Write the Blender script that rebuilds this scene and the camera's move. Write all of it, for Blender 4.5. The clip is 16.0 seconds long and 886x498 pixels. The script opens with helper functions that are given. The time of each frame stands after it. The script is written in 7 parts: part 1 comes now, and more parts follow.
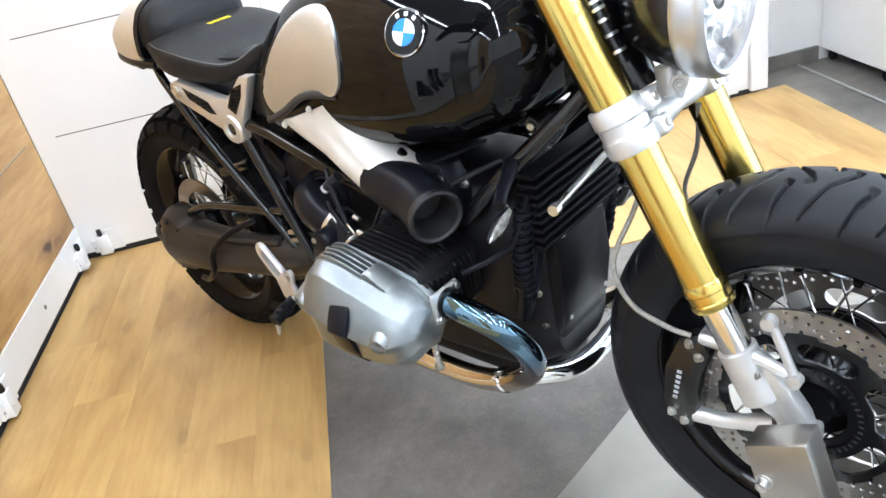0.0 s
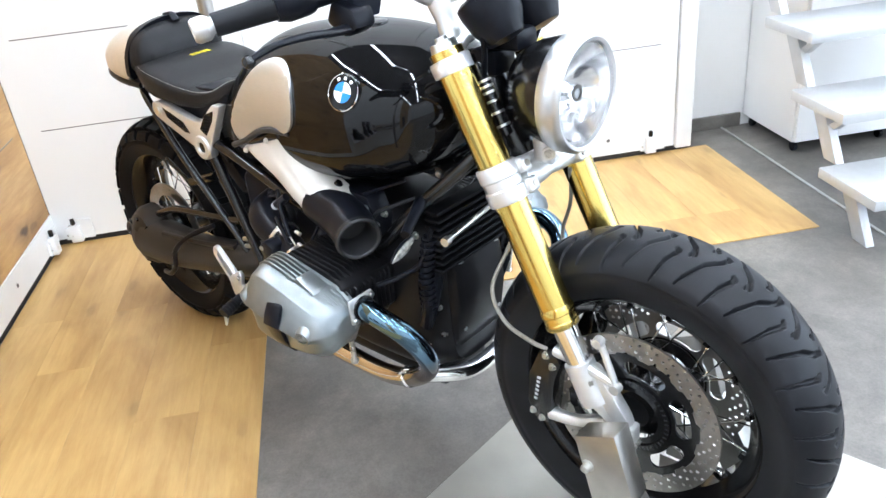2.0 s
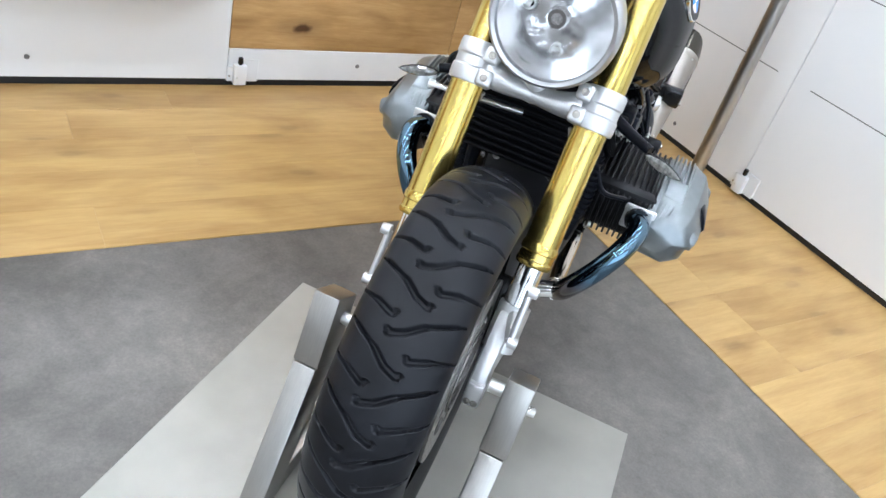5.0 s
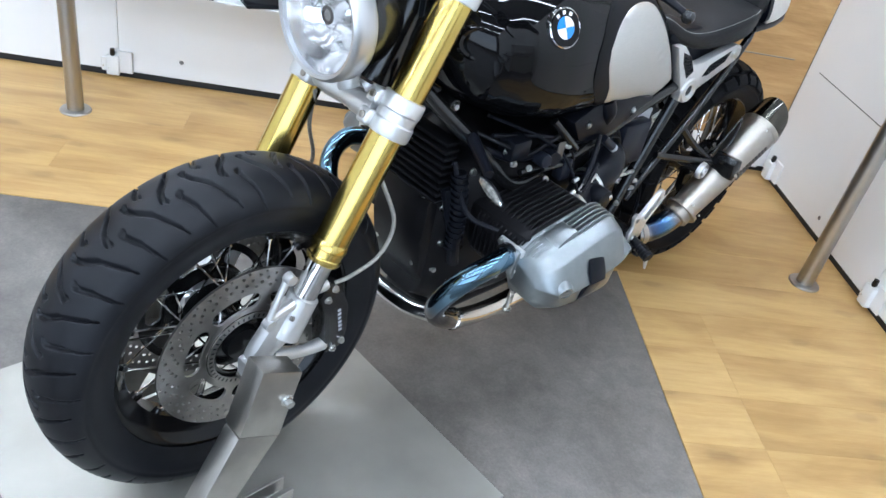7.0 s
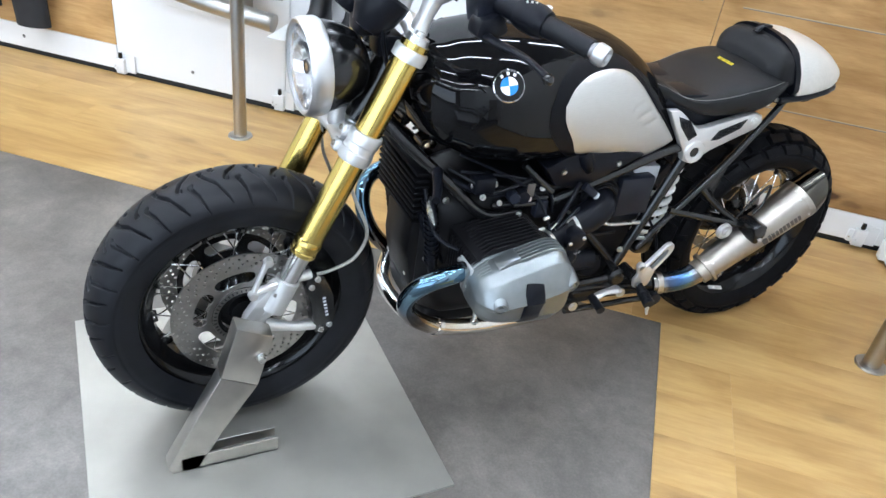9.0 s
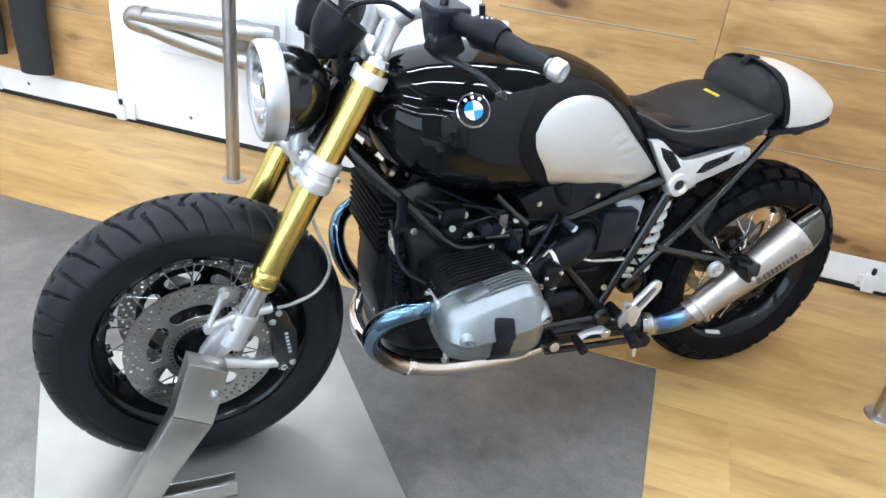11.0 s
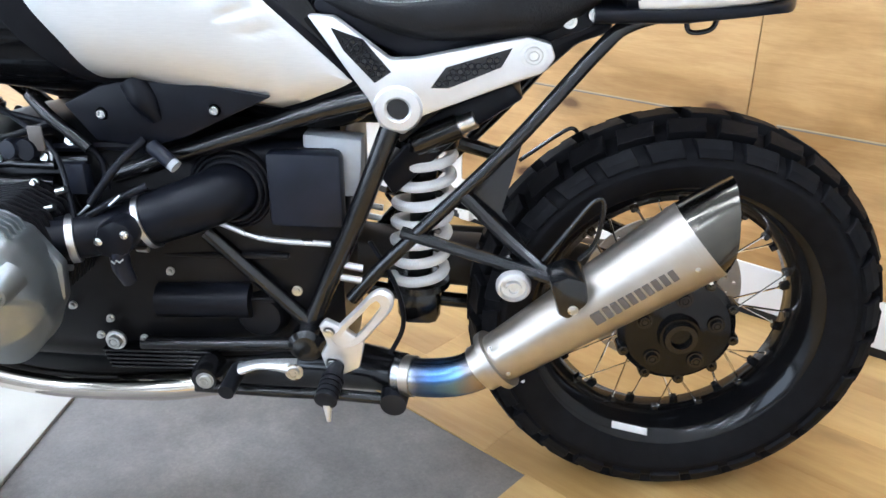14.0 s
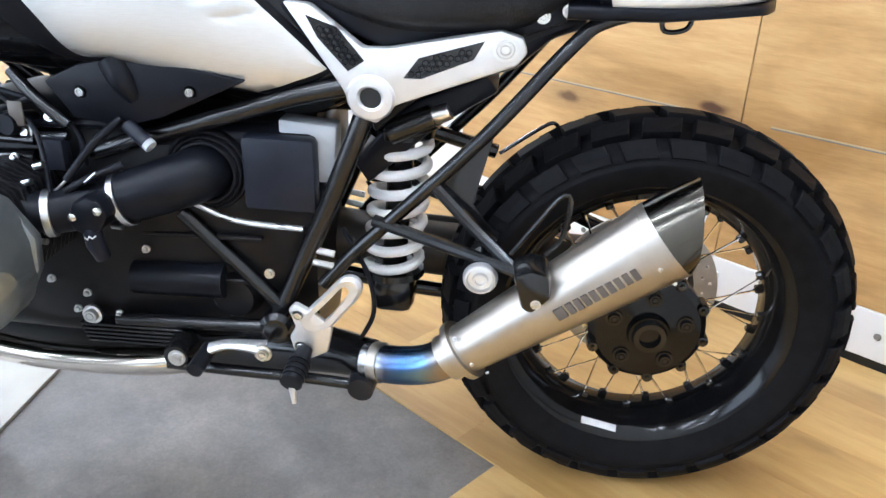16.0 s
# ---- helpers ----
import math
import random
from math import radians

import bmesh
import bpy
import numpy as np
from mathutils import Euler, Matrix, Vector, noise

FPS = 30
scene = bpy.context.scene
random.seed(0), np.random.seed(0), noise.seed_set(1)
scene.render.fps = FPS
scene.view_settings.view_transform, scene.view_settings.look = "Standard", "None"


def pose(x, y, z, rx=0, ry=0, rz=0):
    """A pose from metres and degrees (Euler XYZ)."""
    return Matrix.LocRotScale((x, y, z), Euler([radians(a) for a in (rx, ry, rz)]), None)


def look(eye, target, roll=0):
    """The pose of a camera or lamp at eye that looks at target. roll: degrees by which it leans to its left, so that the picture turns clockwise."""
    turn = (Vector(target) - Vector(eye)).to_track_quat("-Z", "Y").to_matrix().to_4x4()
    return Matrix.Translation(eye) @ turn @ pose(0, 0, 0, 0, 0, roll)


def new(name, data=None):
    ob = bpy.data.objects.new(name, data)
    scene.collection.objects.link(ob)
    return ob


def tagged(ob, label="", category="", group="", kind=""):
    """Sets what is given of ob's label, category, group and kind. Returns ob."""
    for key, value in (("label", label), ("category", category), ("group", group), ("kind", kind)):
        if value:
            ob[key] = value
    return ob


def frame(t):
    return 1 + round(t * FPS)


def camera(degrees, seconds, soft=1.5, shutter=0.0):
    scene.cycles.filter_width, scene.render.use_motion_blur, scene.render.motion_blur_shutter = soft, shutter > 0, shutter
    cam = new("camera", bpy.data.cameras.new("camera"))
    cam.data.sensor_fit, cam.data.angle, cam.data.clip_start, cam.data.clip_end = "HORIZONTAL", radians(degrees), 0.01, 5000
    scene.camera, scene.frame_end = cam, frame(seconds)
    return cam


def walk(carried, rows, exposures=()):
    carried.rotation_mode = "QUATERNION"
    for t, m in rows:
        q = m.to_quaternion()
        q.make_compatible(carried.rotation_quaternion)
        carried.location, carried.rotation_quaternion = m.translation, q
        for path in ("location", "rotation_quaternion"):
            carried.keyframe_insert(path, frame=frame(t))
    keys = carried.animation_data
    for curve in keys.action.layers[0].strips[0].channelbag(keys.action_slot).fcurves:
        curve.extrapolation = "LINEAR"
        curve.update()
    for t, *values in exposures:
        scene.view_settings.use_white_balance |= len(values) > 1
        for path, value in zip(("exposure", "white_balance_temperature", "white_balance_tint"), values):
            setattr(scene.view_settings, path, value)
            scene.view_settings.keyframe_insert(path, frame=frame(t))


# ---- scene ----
import itertools

cam = camera(59.7, 16.0)
PATH = [
    (0, (0.996, -0.909, 1.119), (-0.281, 0.289, 0.153), -12.6),
    (0.5, (1.135, -1.007, 1.238), (-0.112, 0.213, 0.26), -15.3),
    (1, (1.173, -1.108, 1.323), (0.018, 0.158, 0.291), -16.4),
    (1.5, (1.186, -1.128, 1.335), (0.063, 0.167, 0.304), -14.8),
    (2, (1.245, -1.021, 1.249), (0.021, 0.25, 0.308), -6.2),
    (2.5, (1.374, -0.838, 1.199), (0.073, 0.373, 0.282), -2.7),
    (3, (1.487, -0.656, 1.19), (-0.006, 0.253, 0.218), -1.0),
    (3.5, (1.548, -0.429, 1.2), (-0.039, 0.251, 0.189), 3.0),
    (4, (1.685, -0.19, 1.177), (0.011, 0.14, 0.133), 11.6),
    (4.2, (1.714, -0.112, 1.175), (0.034, 0.056, 0.103), 13.8),
    (6.3, (1.428, 0.638, 1.218), (-0.028, -0.211, 0.143), 14.9),
    (6.5, (1.374, 0.703, 1.238), (-0.047, -0.191, 0.15), 14.6),
    (7, (1.264, 0.909, 1.254), (0.009, -0.169, 0.131), 12.7),
    (7.5, (1.136, 1.027, 1.294), (0.01, -0.253, 0.249), 10.4),
    (8, (1.009, 1.157, 1.361), (-0.11, -0.146, 0.335), 9.9),
    (8.5, (0.964, 1.339, 1.373), (-0.006, -0.04, 0.297), 9.2),
    (9, (0.994, 1.418, 1.428), (0.201, -0.055, 0.331), 8.2),
    (9.2, (1.003, 1.444, 1.446), (0.22, -0.043, 0.361), 10.3),
    (11.3, (0.777, 1.432, 1.315), (0.082, -0.114, 0.432), 5.5),
    (11.5, (0.667, 1.363, 1.282), (0.026, -0.187, 0.458), 4.3),
    (12, (0.379, 1.270, 1.157), (-0.291, -0.354, 0.429), -0.3),
    (12.5, (0.067, 1.214, 1.044), (-0.548, -0.478, 0.323), -2.0),
    (13, (-0.168, 1.133, 0.977), (-0.628, -0.668, 0.236), -0.3),
    (13.5, (-0.360, 1.110, 0.903), (-0.463, -0.734, 0.113), 0.7),
    (14, (-0.455, 1.105, 0.895), (-0.368, -0.738, 0.074), 0.3),
    (14.5, (-0.508, 1.118, 0.914), (-0.431, -0.739, 0.101), 1.2),
    (15, (-0.528, 1.118, 0.926), (-0.393, -0.707, 0.083), 1.0),
    (15.5, (-0.535, 1.110, 0.921), (-0.406, -0.712, 0.060), 2.1),
    (16, (-0.521, 1.107, 0.903), (-0.391, -0.701, 0.060), 2.1),
]
walk(cam, [(t, look(eye, target, roll)) for t, eye, target, roll in PATH], exposures=((0.0, 0.32, 5750, 8), (1.5, 0.36, 5700, 8), (3.0, 0.10, 5750, 8), (4.0, -0.34, 5850, 9), (6.5, -0.32, 5450, 8), (8.0, -0.18, 5450, 8), (9.0, -0.24, 5650, 8), (12.0, -0.06, 5520, 9), (13.0, -0.17, 5500, 9), (14.0, 0.26, 5520, 10), (16.0, 0.35, 5600, 10)))

# ---- light ----
LIGHT = 82.0
WINDOW = 170.0
C0 = Vector((-1.69, -0.085, 0))          # corner of the two panel walls
ROOM = Matrix.Translation(C0) @ Matrix.Rotation(radians(-39.5), 4, "Z")   # u along the wood wall, v along the white wall

world = bpy.data.worlds.new("sky")
world.use_nodes = True
scene.world = world
sky = world.node_tree.nodes.new("ShaderNodeTexSky")
sky.sky_type, sky.sun_disc = "NISHITA", False
sky.sun_elevation, sky.sun_rotation = radians(40), radians(200)
world.node_tree.links.new(sky.outputs[0], world.node_tree.nodes["Background"].inputs[0])
world.node_tree.nodes["Background"].inputs[1].default_value = 0.1


# ---- materials ----
def nodes_of(name):
    m = bpy.data.materials.new(name)
    m.use_nodes = True
    nt = m.node_tree
    return m, nt, nt.nodes, nt.links, nt.nodes["Principled BSDF"]


def surf(name, color, rough=0.5, metal=0.0, vary=0.12, scale=30.0, bump=0.0, bscale=200.0, coat=0.0, rvary=0.1, stretch=(1, 1, 1), random_shift=0.0, dirt=0.0, spec=0.5):
    """Colour with cloudy variation, fine grain in the relief and an uneven gloss."""
    m, nt, N, L, b = nodes_of(name)
    tc = N.new("ShaderNodeTexCoord")
    mp = N.new("ShaderNodeMapping")
    mp.inputs["Scale"].default_value = stretch
    L.new(tc.outputs["Object"], mp.inputs[0])
    n1 = N.new("ShaderNodeTexNoise")
    n1.inputs["Scale"].default_value, n1.inputs["Detail"].default_value = scale, 6
    L.new(mp.outputs[0], n1.inputs["Vector"])
    r = N.new("ShaderNodeValToRGB")
    lo = [c * (1 - vary) for c in color]
    hi = [min(1, c * (1 + vary)) for c in color]
    r.color_ramp.elements[0].color, r.color_ramp.elements[0].position = (*lo, 1), 0.3
    r.color_ramp.elements[1].color, r.color_ramp.elements[1].position = (*hi, 1), 0.7
    L.new(n1.outputs["Fac"], r.inputs[0])
    L.new(r.outputs[0], b.inputs["Base Color"])
    mr = N.new("ShaderNodeMapRange")
    mr.inputs["To Min"].default_value, mr.inputs["To Max"].default_value = max(0.02, rough * (1 - rvary)), min(1, rough * (1 + rvary))
    L.new(n1.outputs["Fac"], mr.inputs[0])
    L.new(mr.outputs[0], b.inputs["Roughness"])
    b.inputs["Metallic"].default_value = metal
    b.inputs["Specular IOR Level"].default_value = spec
    b.inputs["Coat Weight"].default_value = coat
    b.inputs["Coat Roughness"].default_value = 0.03
    if bump:
        n2 = N.new("ShaderNodeTexNoise")
        n2.inputs["Scale"].default_value, n2.inputs["Detail"].default_value = bscale, 3
        L.new(mp.outputs[0], n2.inputs["Vector"])
        bp = N.new("ShaderNodeBump")
        bp.inputs["Strength"].default_value, bp.inputs["Distance"].default_value = bump, 0.002
        L.new(n2.outputs["Fac"], bp.inputs["Height"])
        L.new(bp.outputs[0], b.inputs["Normal"])
    return m


def wood(name, pale, dark, rough, knots=0.0, along=0, bump=0.12, flat=2, blotch=0.55):
    """Oak: stretched grain, slow colour drift, a few dark knots; each board shifts by its own random."""
    m, nt, N, L, b = nodes_of(name)
    tc, inf = N.new("ShaderNodeTexCoord"), N.new("ShaderNodeObjectInfo")
    off = N.new("ShaderNodeVectorMath")
    off.operation = "MULTIPLY_ADD"
    off.inputs[1].default_value = (3.0, 2.0, 5.0)
    comb = N.new("ShaderNodeCombineXYZ")
    for i in range(3):
        L.new(inf.outputs["Random"], comb.inputs[i])
    L.new(comb.outputs[0], off.inputs[0])
    L.new(tc.outputs["Object"], off.inputs[2])

    def noise_at(sc, scale, detail, dist=0.0):
        mp = N.new("ShaderNodeMapping")
        mp.inputs["Scale"].default_value = sc
        L.new(off.outputs[0], mp.inputs[0])
        n = N.new("ShaderNodeTexNoise")
        n.inputs["Scale"].default_value, n.inputs["Detail"].default_value, n.inputs["Distortion"].default_value = scale, detail, dist
        L.new(mp.outputs[0], n.inputs["Vector"])
        return n

    st = [9.0, 9.0, 9.0]
    st[along] = 0.9
    grain = noise_at(st, 6.0, 8, 0.6)
    fine = noise_at([s * 5 for s in st], 8.0, 4)
    sl = [3.0, 3.0, 3.0]
    sl[along] = 1.1
    slow = noise_at(sl, 1.8, 5, 0.8)
    ramp = N.new("ShaderNodeValToRGB")
    ramp.color_ramp.elements[0].color, ramp.color_ramp.elements[0].position = (*dark, 1), 0.22
    ramp.color_ramp.elements[1].color, ramp.color_ramp.elements[1].position = (*pale, 1), 0.62
    mixg = N.new("ShaderNodeMath")
    mixg.operation = "MULTIPLY_ADD"
    mixg.inputs[1].default_value = 0.3
    L.new(fine.outputs["Fac"], mixg.inputs[0])
    m2 = N.new("ShaderNodeMath")
    m2.operation = "MULTIPLY"
    m2.inputs[1].default_value = 0.7
    L.new(grain.outputs["Fac"], m2.inputs[0])
    L.new(m2.outputs[0], mixg.inputs[2])
    L.new(mixg.outputs[0], ramp.inputs[0])
    drift = N.new("ShaderNodeMix")
    drift.data_type, drift.blend_type = "RGBA", "MULTIPLY"
    rp2 = N.new("ShaderNodeValToRGB")
    rp2.color_ramp.elements[0].color, rp2.color_ramp.elements[1].color = (1 - blotch * 0.5, 1 - blotch * 0.6, 1 - blotch * 0.75, 1), (1.0, 1.0, 1.0, 1)
    rp2.color_ramp.elements[0].position, rp2.color_ramp.elements[1].position = 0.35, 0.6
    L.new(slow.outputs["Fac"], rp2.inputs[0])
    drift.inputs["Factor"].default_value = 0.8
    L.new(ramp.outputs[0], drift.inputs["A"])
    L.new(rp2.outputs[0], drift.inputs["B"])
    out = drift.outputs["Result"]
    if knots:
        warp = noise_at((1, 1, 1), 14.0, 3)
        add = N.new("ShaderNodeVectorMath")
        add.operation = "MULTIPLY_ADD"
        add.inputs[1].default_value = (0.05, 0.03, 0.03)
        L.new(warp.outputs["Color"], add.inputs[0])
        L.new(off.outputs[0], add.inputs[2])
        sp = N.new("ShaderNodeSeparateXYZ")
        L.new(add.outputs[0], sp.inputs[0])
        half = N.new("ShaderNodeMath")
        half.operation = "MULTIPLY"
        half.inputs[1].default_value = 0.42
        L.new(sp.outputs[along], half.inputs[0])
        flatv = N.new("ShaderNodeCombineXYZ")
        L.new(half.outputs[0], flatv.inputs[0])
        L.new(sp.outputs[3 - along - flat], flatv.inputs[1])
        vor = N.new("ShaderNodeTexVoronoi")
        vor.voronoi_dimensions = "2D"
        vor.inputs["Scale"].default_value = 5.6
        L.new(flatv.outputs[0], vor.inputs["Vector"])
        few = N.new("ShaderNodeSeparateColor")
        L.new(vor.outputs["Color"], few.inputs[0])
        pick = N.new("ShaderNodeMapRange")
        pick.inputs["From Min"].default_value, pick.inputs["From Max"].default_value = 0.22, 0.62
        L.new(few.outputs[0], pick.inputs[0])
        kr = N.new("ShaderNodeValToRGB")
        ke = kr.color_ramp.elements
        ke[0].color, ke[0].position = (1, 1, 1, 1), 0.05
        ke[1].color, ke[1].position = (0, 0, 0, 1), 0.30
        mid = ke.new(0.105)
        mid.color = (0.36, 0.36, 0.36, 1)
        L.new(vor.outputs["Distance"], kr.inputs[0])
        kp = N.new("ShaderNodeMath")
        kp.operation = "MULTIPLY"
        L.new(kr.outputs[0], kp.inputs[0])
        L.new(pick.outputs[0], kp.inputs[1])
        km = N.new("ShaderNodeMix")
        km.data_type = "RGBA"
        kf = N.new("ShaderNodeMath")
        kf.operation = "MULTIPLY"
        kf.inputs[1].default_value = knots
        L.new(kp.outputs[0], kf.inputs[0])
        L.new(kf.outputs[0], km.inputs["Factor"])
        L.new(out, km.inputs["A"])
        km.inputs["B"].default_value = (0.07, 0.03, 0.012, 1)
        out = km.outputs["Result"]
    L.new(out, b.inputs["Base Color"])
    b.inputs["Roughness"].default_value = rough
    bp = N.new("ShaderNodeBump")
    bp.inputs["Strength"].default_value, bp.inputs["Distance"].default_value = bump, 0.001
    L.new(mixg.outputs[0], bp.inputs["Height"])
    L.new(bp.outputs[0], b.inputs["Normal"])
    return m


def mottled(name, color, rough):
    """Sheet floor with wide smudges, small blotches and a fine fleck."""
    m, nt, N, L, b = nodes_of(name)
    tc = N.new("ShaderNodeTexCoord")
    tones = None
    for scale, detail, rgh, lo, hi, amount in ((1.7, 7, 0.62, 0.38, 0.62, 0.17), (4.5, 8, 0.66, 0.40, 0.60, 0.17), (22.0, 6, 0.6, 0.38, 0.64, 0.08), (160.0, 3, 0.6, 0.35, 0.7, 0.12)):
        n = N.new("ShaderNodeTexNoise")
        n.inputs["Scale"].default_value, n.inputs["Detail"].default_value, n.inputs["Roughness"].default_value = scale, detail, rgh
        n.inputs["Distortion"].default_value = 0.5
        L.new(tc.outputs["Object"], n.inputs["Vector"])
        mr = N.new("ShaderNodeMapRange")
        mr.inputs["From Min"].default_value, mr.inputs["From Max"].default_value = lo, hi
        mr.inputs["To Min"].default_value, mr.inputs["To Max"].default_value = 1 - amount, 1 + amount
        L.new(n.outputs["Fac"], mr.inputs[0])
        if tones is None:
            tones = mr.outputs[0]
            wide = mr
        else:
            mul = N.new("ShaderNodeMath")
            mul.operation = "MULTIPLY"
            L.new(tones, mul.inputs[0])
            L.new(mr.outputs[0], mul.inputs[1])
            tones = mul.outputs[0]
    sc = N.new("ShaderNodeVectorMath")
    sc.operation = "SCALE"
    sc.inputs[0].default_value = color
    L.new(tones, sc.inputs["Scale"])
    L.new(sc.outputs[0], b.inputs["Base Color"])
    gl = N.new("ShaderNodeMapRange")
    gl.inputs["From Min"].default_value, gl.inputs["From Max"].default_value = 0.7, 1.3
    gl.inputs["To Min"].default_value, gl.inputs["To Max"].default_value = rough * 1.15, rough * 0.8
    L.new(wide.outputs[0], gl.inputs[0])
    L.new(gl.outputs[0], b.inputs["Roughness"])
    b.inputs["Specular IOR Level"].default_value = 0.5
    return m


def glowing(name, color, strength):
    m, nt, N, L, b = nodes_of(name)
    b.inputs["Base Color"].default_value = (0.8, 0.8, 0.8, 1)
    b.inputs["Emission Color"].default_value, b.inputs["Emission Strength"].default_value = (*color, 1), strength
    return m


def clear_glass(name):
    m, nt, N, L, b = nodes_of(name)
    b.inputs["Base Color"].default_value = (0.97, 0.98, 1.0, 1)
    b.inputs["Roughness"].default_value, b.inputs["Transmission Weight"].default_value, b.inputs["IOR"].default_value = 0.02, 1.0, 1.2
    return m


def heat_metal(name):
    """Polished steel that has turned blue and brown with heat along x."""
    m, nt, N, L, b = nodes_of(name)
    tc = N.new("ShaderNodeTexCoord")
    n = N.new("ShaderNodeTexNoise")
    n.inputs["Scale"].default_value, n.inputs["Detail"].default_value = 9.0, 3
    L.new(tc.outputs["Object"], n.inputs["Vector"])
    sep = N.new("ShaderNodeSeparateXYZ")
    L.new(tc.outputs["Object"], sep.inputs[0])
    mr = N.new("ShaderNodeMapRange")
    mr.inputs["From Min"].default_value, mr.inputs["From Max"].default_value = 0.15, 0.47
    L.new(sep.outputs[2], mr.inputs[0])
    add = N.new("ShaderNodeMath")
    add.operation = "MULTIPLY_ADD"
    add.inputs[1].default_value = 0.25
    L.new(n.outputs["Fac"], add.inputs[0])
    L.new(mr.outputs[0], add.inputs[2])
    r = N.new("ShaderNodeValToRGB")
    e = r.color_ramp.elements
    e[0].color, e[0].position = (0.78, 0.74, 0.68, 1), 0.3
    e[1].color, e[1].position = (0.13, 0.21, 0.28, 1), 1.0
    for p, c in ((0.50, (0.60, 0.53, 0.44)), (0.60, (0.17, 0.13, 0.10)), (0.74, (0.12, 0.115, 0.13)), (0.88, (0.09, 0.16, 0.25))):
        k = e.new(p)
        k.color = (*c, 1)
    L.new(add.outputs[0], r.inputs[0])
    L.new(r.outputs[0], b.inputs["Base Color"])
    b.inputs["Metallic"].default_value, b.inputs["Roughness"].default_value = 1.0, 0.09
    return m


def tempered(name, x0, x1):
    """Titanium with the colours that heat leaves along x: steel, deep blue, sky blue, straw, bare metal."""
    m, nt, N, L, b = nodes_of(name)
    tc, sep, n, mr = (N.new("ShaderNode" + k) for k in ("TexCoord", "SeparateXYZ", "TexNoise", "MapRange"))
    L.new(tc.outputs["Object"], sep.inputs[0])
    n.inputs["Scale"].default_value, n.inputs["Detail"].default_value = 30.0, 4
    L.new(tc.outputs["Object"], n.inputs["Vector"])
    mr.inputs["From Min"].default_value, mr.inputs["From Max"].default_value = x0, x1
    L.new(sep.outputs[0], mr.inputs[0])
    add = N.new("ShaderNodeMath")
    add.operation = "MULTIPLY_ADD"
    add.inputs[1].default_value = 0.22
    L.new(n.outputs["Fac"], add.inputs[0])
    L.new(mr.outputs[0], add.inputs[2])
    r = N.new("ShaderNodeValToRGB")
    e = r.color_ramp.elements
    e[0].color, e[0].position = (0.36, 0.36, 0.36, 1), 0.10
    e[1].color, e[1].position = (0.40, 0.37, 0.325, 1), 1.0
    for p, c in ((0.24, (0.07, 0.09, 0.15)), (0.42, (0.06, 0.13, 0.27)), (0.60, (0.13, 0.23, 0.36)), (0.74, (0.20, 0.20, 0.22)), (0.86, (0.30, 0.23, 0.16))):
        k = e.new(p)
        k.color = (*c, 1)
    L.new(add.outputs[0], r.inputs[0])
    L.new(r.outputs[0], b.inputs["Base Color"])
    b.inputs["Metallic"].default_value, b.inputs["Roughness"].default_value = 1.0, 0.27
    return m


M_WHITE = surf("white_panel", (0.80, 0.80, 0.79), 0.35, vary=0.02, scale=2, bump=0.03, bscale=400)
M_WHITE2 = surf("white_metal", (0.78, 0.78, 0.77), 0.4, vary=0.03, scale=8)
M_CEIL = surf("ceiling_paint", (0.30, 0.30, 0.30), 0.8, vary=0.03, scale=2)
M_FARWALL = surf("far_wall_paint", (0.24, 0.235, 0.23), 0.7, vary=0.06, scale=1)
M_BLACKGAP = surf("black_plinth", (0.012, 0.012, 0.013), 0.5, vary=0.2)
M_SEAM = surf("panel_groove", (0.16, 0.155, 0.15), 0.6, vary=0.1)
M_WOODF = wood("oak_floor", (0.585, 0.388, 0.150), (0.475, 0.285, 0.092), 0.38, knots=0.3, along=0, flat=2, blotch=0.68)
M_WOODW = wood("oak_panel", (0.555, 0.352, 0.148), (0.40, 0.225, 0.076), 0.42, knots=1.0, along=0, flat=1, blotch=0.95)
M_GREY = mottled("grey_vinyl", (0.150, 0.137, 0.121), 0.36)
M_TRIMLINE = surf("floor_trim", (0.5, 0.5, 0.49), 0.4, metal=0.6)
M_STEEL = surf("brushed_steel", (0.42, 0.405, 0.375), 0.34, metal=1, vary=0.05, scale=40, stretch=(1, 14, 1), bump=0.04, bscale=60)
M_PLATE = surf("steel_plate", (0.40, 0.388, 0.345), 0.48, metal=0.7, vary=0.10, scale=6, stretch=(1, 1, 1), bump=0.02, bscale=300)
M_TANK = surf("black_gloss_paint", (0.003, 0.003, 0.0035), 0.3, vary=0.2, coat=0.52, rvary=0.05, spec=0.0)
M_TANKMATT = surf("black_satin_border", (0.0060, 0.0060, 0.0075), 0.42, vary=0.2, spec=0.09)
M_SILVER = surf("brushed_aluminium_panel", (0.62, 0.62, 0.60), 0.45, metal=0.95, vary=0.04, scale=60, stretch=(1, 1, 12), bump=0.03, bscale=150)
M_COWL = surf("cowl_aluminium", (0.75, 0.74, 0.70), 0.42, metal=0.75, vary=0.04, scale=60, stretch=(1, 12, 1), bump=0.03, bscale=150)
M_INTAKE = surf("matt_intake_aluminium", (0.60, 0.575, 0.525), 0.50, metal=0.25, vary=0.04, scale=40, bump=0.03, bscale=300)
M_COVER = surf("cylinder_cover_silver", (0.245, 0.265, 0.272), 0.36, metal=0.9, vary=0.05, scale=60, bump=0.05, bscale=700)
M_CAST = surf("cast_silver", (0.66, 0.66, 0.655), 0.40, metal=0.8, vary=0.04, scale=50, bump=0.05, bscale=600)
